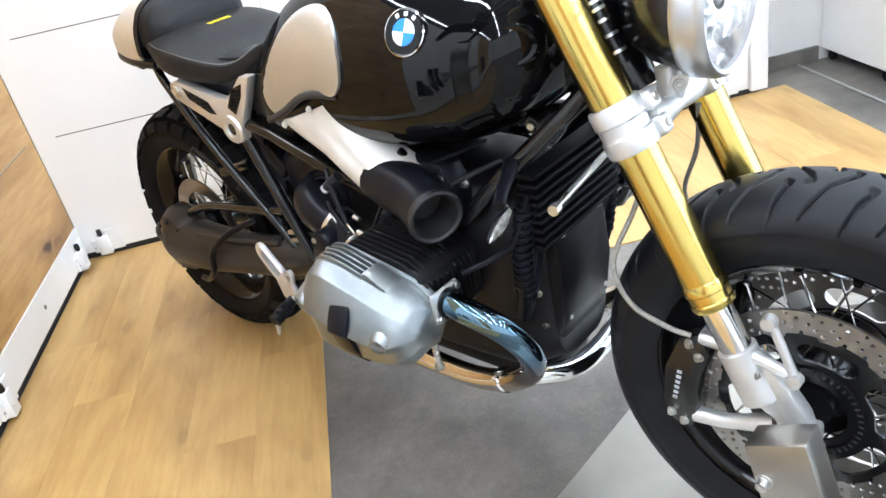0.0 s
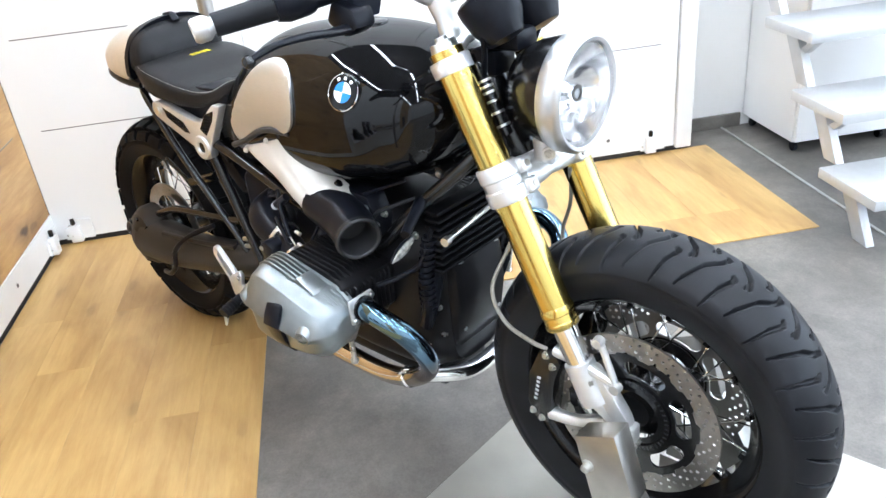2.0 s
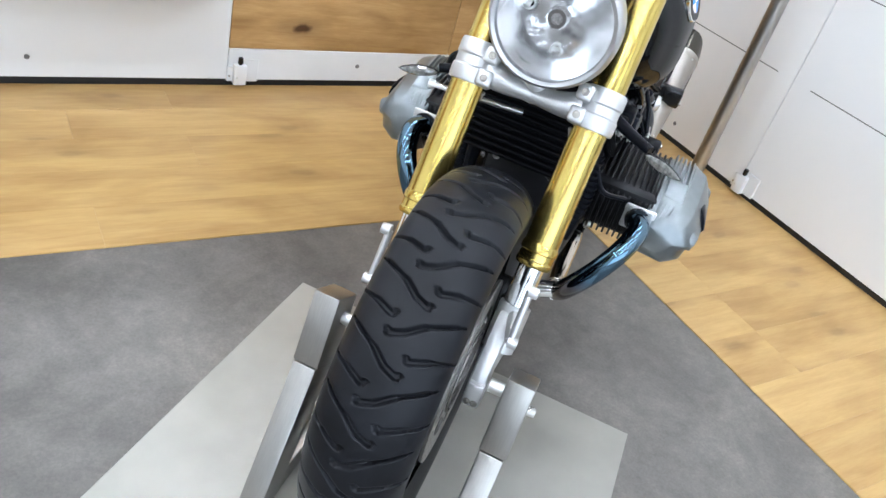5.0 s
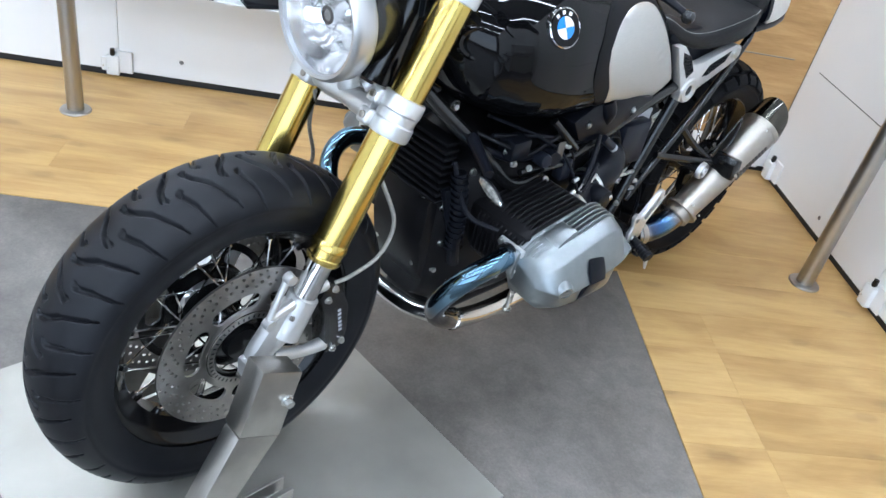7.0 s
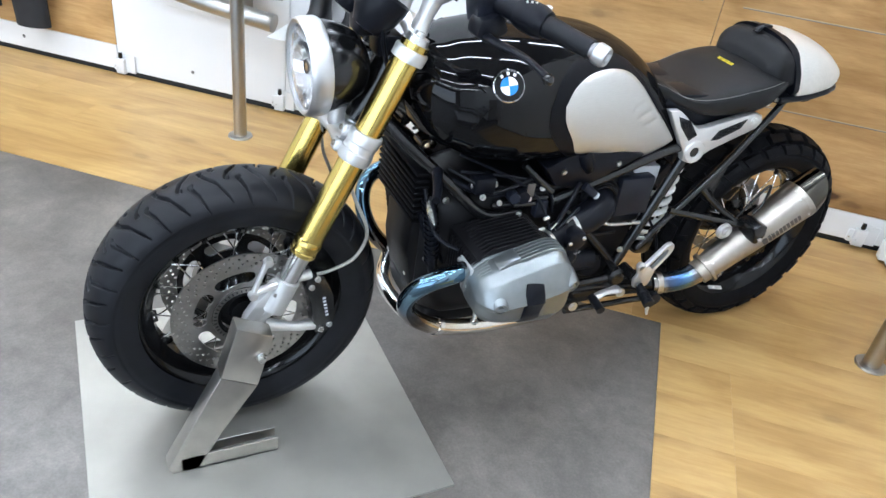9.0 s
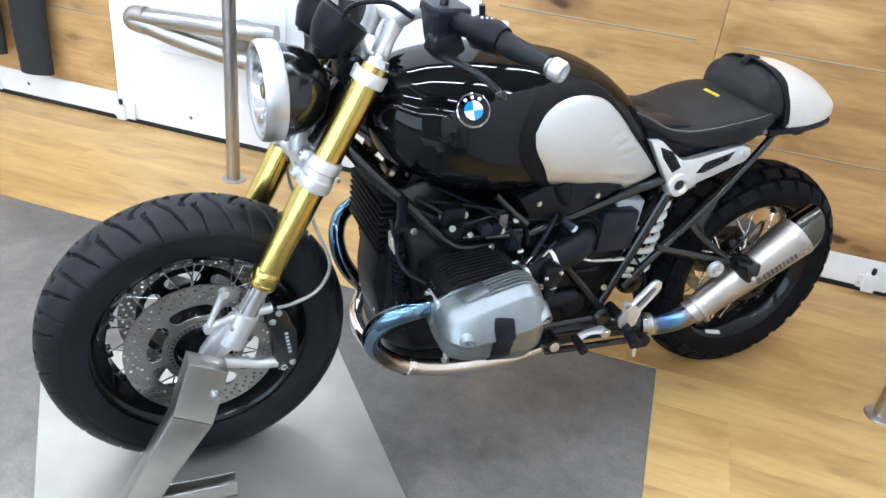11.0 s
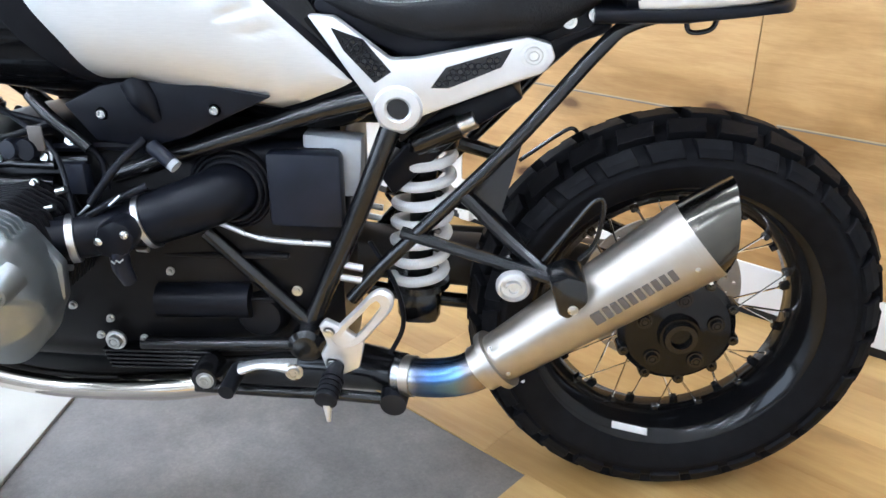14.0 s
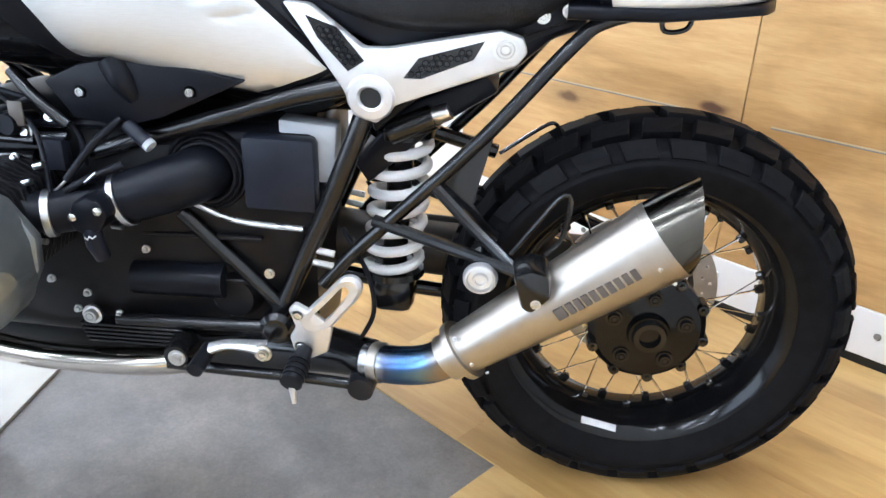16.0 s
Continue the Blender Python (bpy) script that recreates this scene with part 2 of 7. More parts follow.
M_GOLD = surf("gold_anodised", (0.63, 0.48, 0.135), 0.20, metal=1, vary=0.015, scale=12, rvary=0.05)
M_CHROME = surf("chrome", (0.78, 0.78, 0.78), 0.07, metal=1, vary=0.03)
M_HEAT = heat_metal("heat_tinted_steel")
M_TITAN = surf("titanium_brushed", (0.40, 0.37, 0.325), 0.36, metal=1, vary=0.05, scale=50, bump=0.03, bscale=300)
M_DARKTIP = surf("dark_chrome_tip", (0.085, 0.08, 0.068), 0.17, metal=1, vary=0.1)
M_BLACKMETAL = surf("black_powder_coat", (0.0055, 0.0055, 0.006), 0.19, vary=0.25, bump=0.015, bscale=500, spec=0.5)
M_ENGINE = surf("black_engine_casting", (0.0060, 0.0058, 0.0066), 0.36, vary=0.3, bump=0.08, bscale=500, spec=0.19)
M_PLASTIC = surf("black_plastic", (0.0052, 0.0058, 0.0085), 0.30, vary=0.25, bump=0.04, bscale=900, spec=0.14)
M_RUBBER = surf("tyre_rubber", (0.0075, 0.0080, 0.0100), 0.42, vary=0.35, scale=14, bump=0.05, bscale=500, spec=0.2)
M_RUBBER2 = surf("knobbly_rubber", (0.0065, 0.0065, 0.0075), 0.55, vary=0.3, scale=40, bump=0.08, bscale=500, spec=0.07)
M_RIM = surf("black_gloss_rim", (0.004, 0.004, 0.0045), 0.13, vary=0.2, spec=0.28)
M_LEATHER = surf("black_seat_leather", (0.009, 0.009, 0.0098), 0.48, vary=0.2, bump=0.35, bscale=350, spec=0.2)
M_STITCH = surf("pale_thread", (0.34, 0.34, 0.32), 0.7)
M_YELLOW = surf("yellow_thread", (0.75, 0.62, 0.02), 0.6)
M_SPRING = surf("white_spring_paint", (0.75, 0.75, 0.74), 0.35, vary=0.05)
M_BLUE = surf("blue_enamel", (0.02, 0.22, 0.68), 0.2, vary=0.03, coat=0.5)
M_ENAMEL = surf("white_enamel", (0.82, 0.82, 0.82), 0.2, vary=0.02, coat=0.5)
M_BOLT = surf("zinc_bolt", (0.66, 0.66, 0.64), 0.28, metal=1, vary=0.05)
M_DISC = surf("brake_disc_steel", (0.33, 0.315, 0.295), 0.36, metal=1, vary=0.1, scale=60)
M_COOLER = surf("black_cooler_coat", (0.0040, 0.0040, 0.0048), 0.5, vary=0.2, bump=0.03, bscale=400, spec=0.07)
M_GLASS = clear_glass("lamp_glass")
M_REFLECT = surf("lamp_reflector", (0.93, 0.93, 0.93), 0.16, metal=1, vary=0.02)
M_LENS = surf("indicator_lens", (0.22, 0.215, 0.20), 0.10, metal=0.3, vary=0.5, scale=160, coat=1)
M_RING = surf("lamp_ring_silver", (0.56, 0.56, 0.56), 0.33, metal=0.9, vary=0.03)
M_CABLE = surf("braided_hose", (0.30, 0.29, 0.26), 0.35, metal=0.3, vary=0.2, scale=200)
M_LABELW = surf("white_sticker", (0.8, 0.8, 0.78), 0.5)
M_GREYMARK = surf("laser_mark_grey", (0.11, 0.10, 0.09), 0.5, metal=0.5)
M_BOOT = surf("black_boot_leather", (0.010, 0.010, 0.011), 0.45, vary=0.3, bump=0.2, bscale=200)
M_CLOTH = surf("dark_textile", (0.012, 0.012, 0.014), 0.8, vary=0.4, scale=20, bump=0.4, bscale=300)
M_ALU = surf("aluminium_steps", (0.55, 0.56, 0.57), 0.45, metal=0.5, vary=0.04, scale=30)
M_BRONZE = surf("bronze_grey_casting", (0.030, 0.026, 0.023), 0.44, metal=0.4, vary=0.1, scale=40, bump=0.1, bscale=500)
M_MODULE = surf("grey_module_plastic", (0.38, 0.40, 0.42), 0.4)
M_BOXES = surf("blue_black_plastic", (0.010, 0.0118, 0.0185), 0.36, vary=0.2, bump=0.04, bscale=900, spec=0.2)
M_TITBLUE = tempered("blue_heated_titanium", -0.36, -0.50)


# ---- mesh helpers ----
def part(name, bm, material, parent=None, label="", sharp=35, smooth=True):
    """Links a bmesh as one mesh object, under its thing if one is given."""
    bmesh.ops.recalc_face_normals(bm, faces=bm.faces)
    me = bpy.data.meshes.new(name)
    bm.to_mesh(me)
    bm.free()
    me.materials.append(material)
    if smooth:
        me.polygons.foreach_set("use_smooth", [True] * len(me.polygons))
        me.set_sharp_from_angle(angle=radians(sharp))
    ob = new(name, me)
    if parent is not None:
        ob.parent = parent
    if label:
        tagged(ob, label)
    return ob


def again(ob, m, parent=None):
    """Another object on the same mesh."""
    o = bpy.data.objects.new(ob.name.split(".")[0], ob.data)
    scene.collection.objects.link(o)
    o.parent = parent if parent is not None else ob.parent
    o.matrix_basis = m
    for k in ("label",):
        if k in ob:
            o[k] = ob[k]
    return o


def thing(name, label, category, at=(0, 0, 0), group="", kind=""):
    e = new(name)
    e.location = at
    e.empty_display_size = 0.1
    return tagged(e, label, category, group, kind)


def box(x0, x1, y0, y1, z0, z1, bevel=0.0, segs=2, m=None):
    bm = bmesh.new()
    bmesh.ops.create_cube(bm, size=1)
    for v in bm.verts:
        v.co = Vector(((x0 + x1) / 2 + v.co.x * (x1 - x0), (y0 + y1) / 2 + v.co.y * (y1 - y0), (z0 + z1) / 2 + v.co.z * (z1 - z0)))
    if bevel:
        bmesh.ops.bevel(bm, geom=bm.edges[:], offset=bevel, segments=segs, affect="EDGES", profile=0.5)
    if m is not None:
        bm.transform(m)
    return bm


def join(*bms):
    out = bmesh.new()
    for b in bms:
        me = bpy.data.meshes.new("tmp")
        b.to_mesh(me)
        b.free()
        out.from_mesh(me)
        bpy.data.meshes.remove(me)
    return out


def spline(pts, per=6):
    pts = [Vector(p) for p in pts]
    if len(pts) < 3:
        return pts
    ext = [2 * pts[0] - pts[1], *pts, 2 * pts[-1] - pts[-2]]
    out = []
    for i in range(1, len(ext) - 2):
        p0, p1, p2, p3 = ext[i - 1:i + 3]
        for k in range(per):
            t = k / per
            out.append(0.5 * (2 * p1 + (p2 - p0) * t + (2 * p0 - 5 * p1 + 4 * p2 - p3) * t * t + (3 * p1 - p0 - 3 * p2 + p3) * t ** 3))
    out.append(pts[-1])
    return out


def rings_to_bm(rings, cap=True, closed=True):
    bm = bmesh.new()
    vs = [[bm.verts.new(p) for p in r] for r in rings]
    n = len(vs[0])
    for a, b in zip(vs, vs[1:]):
        for i in range(n if closed else n - 1):
            j = (i + 1) % n
            bm.faces.new((a[i], a[j], b[j], b[i]))
    if cap and closed:
        bm.faces.new(vs[0])
        bm.faces.new(vs[-1][::-1])
    return bm


def tube(pts, r, n=12, curve=True, per=6, cap=True, flat=1.0):
    """A round bar along a smooth line; r may be a list that runs along it."""
    ps = spline(pts, per) if curve else [Vector(p) for p in pts]
    rs = r if isinstance(r, (list, tuple)) else [r, r]
    tt = [0.0]
    for a, b in zip(ps, ps[1:]):
        tt.append(tt[-1] + (b - a).length)
    rad = np.interp(np.array(tt) / max(tt[-1], 1e-9), np.linspace(0, 1, len(rs)), rs)
    d = (ps[1] - ps[0]).normalized()
    up = Vector((0, 0, 1)) if abs(d.z) < 0.9 else Vector((0, 1, 0))
    nx = d.cross(up).normalized()
    rings = []
    for i, p in enumerate(ps):
        d = (ps[min(i + 1, len(ps) - 1)] - ps[max(i - 1, 0)]).normalized()
        nx = (nx - d * nx.dot(d)).normalized()
        ny = d.cross(nx)
        rings.append([p + (nx * math.cos(a) + ny * math.sin(a) * flat) * rad[i] for a in (2 * math.pi * k / n for k in range(n))])
    return rings_to_bm(rings, cap)


def bar(a, b, r, n=16, r2=None):
    return tube([a, b], [r, r if r2 is None else r2], n, curve=False)


def lathe(profile, n=48, m=None, closed=False):
    """Turns (radius, height) round z; closed: the profile is a closed loop."""
    bm = bmesh.new()
    rows = []
    for k in range(n):
        a = 2 * math.pi * k / n
        rows.append([bm.verts.new((p[0] * math.cos(a), p[0] * math.sin(a), p[1])) for p in profile])
    cnt = len(profile)
    for k in range(n):
        a, b = rows[k], rows[(k + 1) % n]
        for i in range(cnt if closed else cnt - 1):
            j = (i + 1) % cnt
            bm.faces.new((a[i], b[i], b[j], a[j]))
    bmesh.ops.remove_doubles(bm, verts=bm.verts, dist=1e-6)
    if m is not None:
        bm.transform(m)
    return bm


def facing(at, direction):
    """Turns local z to the direction, at the place."""
    return Matrix.Translation(at) @ Vector(direction).normalized().to_track_quat("Z", "Y").to_matrix().to_4x4()


def slab(poly, y0, y1, bevel=0.003, m=None):
    """A plate: a polygon in x and z, from y0 to y1, with eased edges."""
    bm = bmesh.new()
    f = bm.faces.new([bm.verts.new((p[0], y0, p[1])) for p in poly])
    ret = bmesh.ops.extrude_face_region(bm, geom=[f])
    for v in ret["geom"]:
        if isinstance(v, bmesh.types.BMVert):
            v.co.y = y1
    bmesh.ops.recalc_face_normals(bm, faces=bm.faces)
    if bevel:
        bmesh.ops.bevel(bm, geom=bm.edges[:], offset=bevel, segments=2, affect="EDGES", profile=0.5)
    if m is not None:
        bm.transform(m)
    return bm


def mirrored(bm):
    c = bm.copy()
    for v in c.verts:
        v.co.y = -v.co.y
    bmesh.ops.reverse_faces(c, faces=c.faces)
    return c


def bolt_bm(at, direction, r=0.006, h=0.005):
    bm = lathe([(0, h), (r * 0.45, h), (r * 0.5, h * 0.5), (r * 0.55, h * 0.5), (r * 0.6, h), (r * 0.9, h), (r, h * 0.7), (r, 0), (r * 1.45, 0), (r * 1.45, -h * 0.6), (0, -h * 0.6)], 14)
    bm.transform(facing(at, direction))
    return bm


def curve_of(xs, ys):
    """A smooth function through the knots (Hermite)."""
    xs, ys = np.array(xs, float), np.array(ys, float)
    if xs[0] > xs[-1]:
        xs, ys = xs[::-1], ys[::-1]
    g = np.gradient(ys, xs)

    def f(x):
        x = min(max(x, xs[0]), xs[-1])
        i = min(max(int(np.searchsorted(xs, x)) - 1, 0), len(xs) - 2)
        h = xs[i + 1] - xs[i]
        t = (x - xs[i]) / h
        return float((1 + 2 * t) * (1 - t) ** 2 * ys[i] + t * (1 - t) ** 2 * h * g[i] + t * t * (3 - 2 * t) * ys[i + 1] + t * t * (t - 1) * h * g[i + 1])
    return f


def skin(x0, x1, count, w, zt, zb, zm, n=2.3, m=2.3, segs=40):
    """Rings along x: half width w, top zt, bottom zb, widest at zm."""
    rings = []
    for i in range(count + 1):
        x = x0 + (x1 - x0) * i / count
        W, T, B, Z = w(x), zt(x), zb(x), zm(x)
        ring = []
        for k in range(segs):
            a = 2 * math.pi * k / segs
            c, s = math.cos(a), math.sin(a)
            e = n if s >= 0 else m
            y = W * math.copysign(abs(c) ** (2 / e), c)
            z = Z + (T - Z if s >= 0 else Z - B) * math.copysign(abs(s) ** (2 / e), s)
            ring.append(Vector((x, y, z)))
        rings.append(ring)
    return rings


# ---- the room ----
def in_room(ob):
    ob.matrix_world = ROOM
    return ob


def structure(name, bm, material, label, category):
    ob = part(name, bm, material)
    tagged(ob, label, category, kind="structure")
    return in_room(ob)


H_ROOM = 3.2
floor = structure("floor", box(-3.0, 7.0, -3.0, 6.1, -0.12, -0.004), M_GREY, "grey mottled vinyl showroom floor", "floor")
ceiling = structure("ceiling", box(-3.0, 7.0, -3.0, 6.1, H_ROOM, H_ROOM + 0.1), M_CEIL, "plain grey painted showroom ceiling", "ceiling")
# unseen wall, made white so the floor has something bright to reflect
structure("wall_far", box(7.0, 7.1, -3.0, 6.1, -0.12, H_ROOM), M_WHITE, "unseen white wall added to close the showroom and brighten the floor", "wall")
wb = join(box(-3.0, 0.3, 6.0, 6.1, -0.12, H_ROOM), box(6.2, 7.0, 6.0, 6.1, -0.12, H_ROOM), box(0.3, 6.2, 6.0, 6.1, -0.12, 0.35), box(0.3, 6.2, 6.0, 6.1, 2.75, H_ROOM))
structure("wall_back", wb, M_FARWALL, "grey wall with a long window behind the steps", "wall")
# unseen walls added beyond the display walls to close the room
structure("wall_outer_end", box(-3.1, -3.0, -3.0, 6.1, -0.12, H_ROOM), M_FARWALL, "unseen plain wall added behind the white display wall", "wall")
structure("wall_outer_side", box(-3.1, 7.1, -3.1, -3.0, -0.12, H_ROOM), M_FARWALL, "unseen plain wall added behind the oak display wall", "wall")
daylight = bpy.data.lights.new("daylight", "AREA")
daylight.shape, daylight.size, daylight.size_y, daylight.energy, daylight.color = "RECTANGLE", 5.9, 2.4, WINDOW, (0.90, 0.95, 1.0)
sky_lamp = new("window_daylight", daylight)
sky_lamp.matrix_world = ROOM @ look((3.25, 6.08, 1.55), (3.25, 0, 1.4))
structure("wall_end", box(-0.28, -0.18, 2.52, 6.0, -0.12, H_ROOM), M_WHITE, "white wall set back beside the cabinet", "wall")
structure("wall_white", box(-0.10, -0.022, -0.06, 2.50, 0.022, 2.42), M_SEAM, "backing of the white display panels", "wall")
structure("wall_wood", box(-0.022, 4.95, -0.10, -0.022, 0.022, 2.42), M_SEAM, "backing of the oak and white display panels", "wall")
structure("plinth", box(-0.03, 4.95, -0.09, -0.006, -0.004, 0.022), M_BLACKGAP, "black recessed plinth under the oak wall", "plinth")
structure("plinth_white", box(-0.09, -0.006, -0.006, 2.52, -0.004, 0.022), M_BLACKGAP, "black recessed plinth under the white wall", "plinth")
structure("wall_side", box(4.95, 7.0, -0.10, -0.022, -0.12, 2.42), M_WHITE, "white wall past the oak panels", "wall")
structure("baseboard", box(-0.18, -0.168, 2.56, 2.868, -0.004, 0.055), M_GREY, "grey skirting strip on the white wall", "baseboard")
structure("floor_trim", box(-0.17, 3.5, 2.778, 2.788, -0.004, 0.001, 0.001, 1), M_TRIMLINE, "thin pale metal strip in the grey floor", "floor trim")

# long ceiling luminaires
M_LIT = glowing("lit_diffuser", (0.94, 0.955, 0.97), LIGHT)
for u, v in itertools.product((-1.7, 0.1, 1.9, 3.7, 5.5), (-1.6, -0.3, 1.0, 2.3, 3.6, 4.9)):
    lamp = thing("ceiling_light", "long white ceiling light, switched on", "ceiling light", group="ceiling lights")
    lamp.matrix_world = ROOM @ Matrix.Translation((u, v, H_ROOM))
    part("housing", box(-0.80, 0.80, -0.045, 0.045, -0.05, 0.0, 0.006, 1), M_WHITE2, lamp)
    part("diffuser", box(-0.78, 0.78, -0.028, 0.028, -0.062, -0.048), M_LIT, lamp, "glowing white diffuser")

# oak boards of the floor, laid along the wood wall
rng = random.Random(4)
ROW = 0.8225 / 5


def board_mesh(length, name="plank"):
    bm = box(0, length - 0.0003, 0.00015, ROW - 0.00015, -0.004, 0.0, 0.0003, 1)
    me = bpy.data.meshes.new(name)
    bm.to_mesh(me)
    bm.free()
    me.materials.append(M_WOODF)
    return me


wood_floor = thing("floor_wood", "oak laminate floor strip along the display walls", "floor", kind="structure")
wood_floor.matrix_world = ROOM
boards = {}
for row in range(16):
    v = row * ROW
    if v > 2.5:
        break
    u, end = (-0.006, 4.95) if row < 5 else (-0.006, 0.80)
    first = True
    while u < end - 0.001:
        length = round(min(rng.choice((0.6, 0.9, 1.2)) if first else 1.28, end - u), 3)
        first = False
        if length not in boards:
            boards[length] = board_mesh(length)
        o = bpy.data.objects.new("plank", boards[length])
        scene.collection.objects.link(o)
        o.parent = wood_floor
        o.location = (u, v, 0)
        u += length


# display walls: panels in modules
def panel(bm, material, parent):
    return part("panel", bm, material, parent)


ROWS = (0.022, 0.460, 0.784, 1.104, 1.428, 1.752, 2.076, 2.40)
wood_panels = thing("display_wall_wood", "display wall of knotty oak and white panels", "wall", kind="structure")
wood_panels.matrix_world = ROOM
# pale upper strip of each oak slot paints the light on its edge
M_SLOT_GLINT = surf("pale_slot_edge", (0.42, 0.33, 0.22), 0.5, vary=0.1)
for u0, u1, kind in ((0.0, 0.832, 1), (0.832, 1.666, 1), (1.666, 2.462, 0), (2.462, 3.27, 0), (3.27, 4.11, 1), (4.11, 4.95, 1)):
    if kind:
        part("white_strip", box(u0 + 0.001, u1 - 0.001, -0.022, 0.004, 0.022, 0.130, 0.001, 1), M_WHITE2, wood_panels, "white metal skirting strip")
        panel(box(u0 + 0.0012, u1 - 0.0012, -0.022, 0.0, 0.131, 2.40, 0.0008, 1), M_WOODW, wood_panels)
        for z in ROWS[1:-1]:
            for za, zb, mat in ((z - 0.0022, z + 0.0008, M_SEAM), (z + 0.0008, z + 0.0038, M_SLOT_GLINT)):
                part("slot", box(u0 + 0.068, u1 - 0.068, -0.004, 0.0006, za, zb), mat, wood_panels, "thin hanging slot in the oak, upper edge painted light")
    else:
        panel(box(u0 + 0.0012, u1 - 0.0012, -0.022, 0.0, 0.022, 2.40, 0.0008, 1), M_WHITE, wood_panels)
white_panels = thing("display_wall_white", "display wall of white slotted panels", "wall", kind="structure")
white_panels.matrix_world = ROOM
for v0, v1 in ((0.0, 0.842), (0.842, 1.662), (1.662, 2.484)):
    a, b = v0 + 0.075, v1 - 0.07
    panel(box(-0.022, 0.0, v0 + 0.0012, v1 - 0.0012, 0.022, 2.40, 0.0008, 1), M_WHITE, white_panels)
    for z in ROWS[1:-1]:
        part("slot", box(-0.004, 0.0006, a, b, z - 0.0102, z - 0.0068), M_SEAM, white_panels, "thin dark hanging slot")
part("end_post", box(-0.05, 0.012, 2.488, 2.555, 0.012, 2.42, 0.003, 1), M_WHITE2, white_panels, "white corner post")


def wall_bracket(m):
    b = thing("wall_bracket", "small white metal hinge bracket with a black screw", "bracket", group="wall brackets")
    b.matrix_world = m
    part("plate", box(-0.055, 0.0, 0.0, 0.008, 0.018, 0.098, 0.002, 1), M_WHITE2, b)
    part("knuckle", join(box(-0.012, 0.03, 0.0, 0.026, 0.012, 0.082, 0.004, 2), box(0.03, 0.05, 0.0, 0.010, 0.02, 0.07, 0.002, 1)), M_WHITE2, b)
    part("screw", join(lathe([(0, 0.108), (0.008, 0.106), (0.009, 0.086), (0.006, 0.084), (0.006, 0.08)], 12, Matrix.Translation((0.009, 0.014, 0)))), M_BLACKMETAL, b, "black knurled screw")
    for x in (0.02, 0.042):
        part("rivet", lathe([(0, 0.003), (0.003, 0.002), (0.0035, 0)], 8, facing((x, 0.0265 if x < 0.03 else 0.0105, 0.04), (0, 1, 0))), M_BOLT, b)
    return b


for u in (0.085, 0.865, 1.62, 2.47, 3.235, 3.96):
    wall_bracket(ROOM @ Matrix.Translation((u, 0.004, 0)))
for v in (0.085, 0.865, 1.745, 2.385):
    wall_bracket(ROOM @ Matrix.Translation((0.001, v, 0)) @ Matrix.Rotation(radians(-90), 4, "Z"))
for u, z in ((0.45, 0.078), (1.2, 0.078), (2.25, 0.085), (2.9, 0.085), (3.75, 0.075)):
    rv = part("cover_cap", lathe([(0, 0.002), (0.006, 0.0018), (0.008, 0)], 14, facing((0, 0, 0), (0, 1, 0))), M_SEAM)
    tagged(rv, "small round grey cap on the display wall", "cap", group="wall caps")
    rv.matrix_world = ROOM @ Matrix.Translation((u, 0.0045 if z < 0.08 else 0.0005, z))
for v, z in ((0.46, 0.075), (2.2, 0.085)):
    rv = part("cover_cap", lathe([(0, 0.002), (0.006, 0.0018), (0.008, 0)], 14, facing((0, 0, 0), (1, 0, 0))), M_SEAM)
    tagged(rv, "small round grey cap on the display wall", "cap", group="wall caps")
    rv.matrix_world = ROOM @ Matrix.Translation((0.0005, v, z))


def steel_post(u, v, h):
    p = thing("steel_post", "brushed steel display post on a round foot flange", "post", group="steel posts")
    p.matrix_world = ROOM @ Matrix.Translation((u, v, 0))
    part("tube", lathe([(0.0255, 0.004), (0.0255, h), (0, h)], 28), M_STEEL, p)
    part("flange", lathe([(0.026, 0.007), (0.045, 0.006), (0.048, 0.003), (0.048, -0.003)], 28), M_STEEL, p)
    return p


steel_post(2.515, 0.30, 2.3)
steel_post(0.165, 0.765, 2.3)

# steel rail with an elbow beside the post
rail = thing("exhaust_display", "bent brushed steel pipes mounted on the display wall", "pipes")
rail.matrix_world = ROOM
part("upper_pipe", tube([(3.00, 0.13, 0.530), (2.55, 0.13, 0.55), (2.42, 0.12, 0.555)], 0.036, 18), M_STEEL, rail)
part("lower_pipe", tube([(3.00, 0.13, 0.50), (2.8, 0.13, 0.46), (2.45, 0.13, 0.425)], 0.036, 18), M_STEEL, rail)
part("elbow", tube([(2.99, 0.13, 0.535), (3.045, 0.13, 0.53), (3.05, 0.13, 0.505), (2.99, 0.13, 0.495)], 0.038, 14), M_STEEL, rail, "dark cast elbow")
part("wall_plate", box(2.44, 3.02, 0.0005, 0.012, 0.36, 0.64, 0.002, 1), M_WHITE2, rail)
part("stay", box(2.60, 2.64, 0.01, 0.12, 0.42, 0.56, 0.003, 1), M_STEEL, rail)


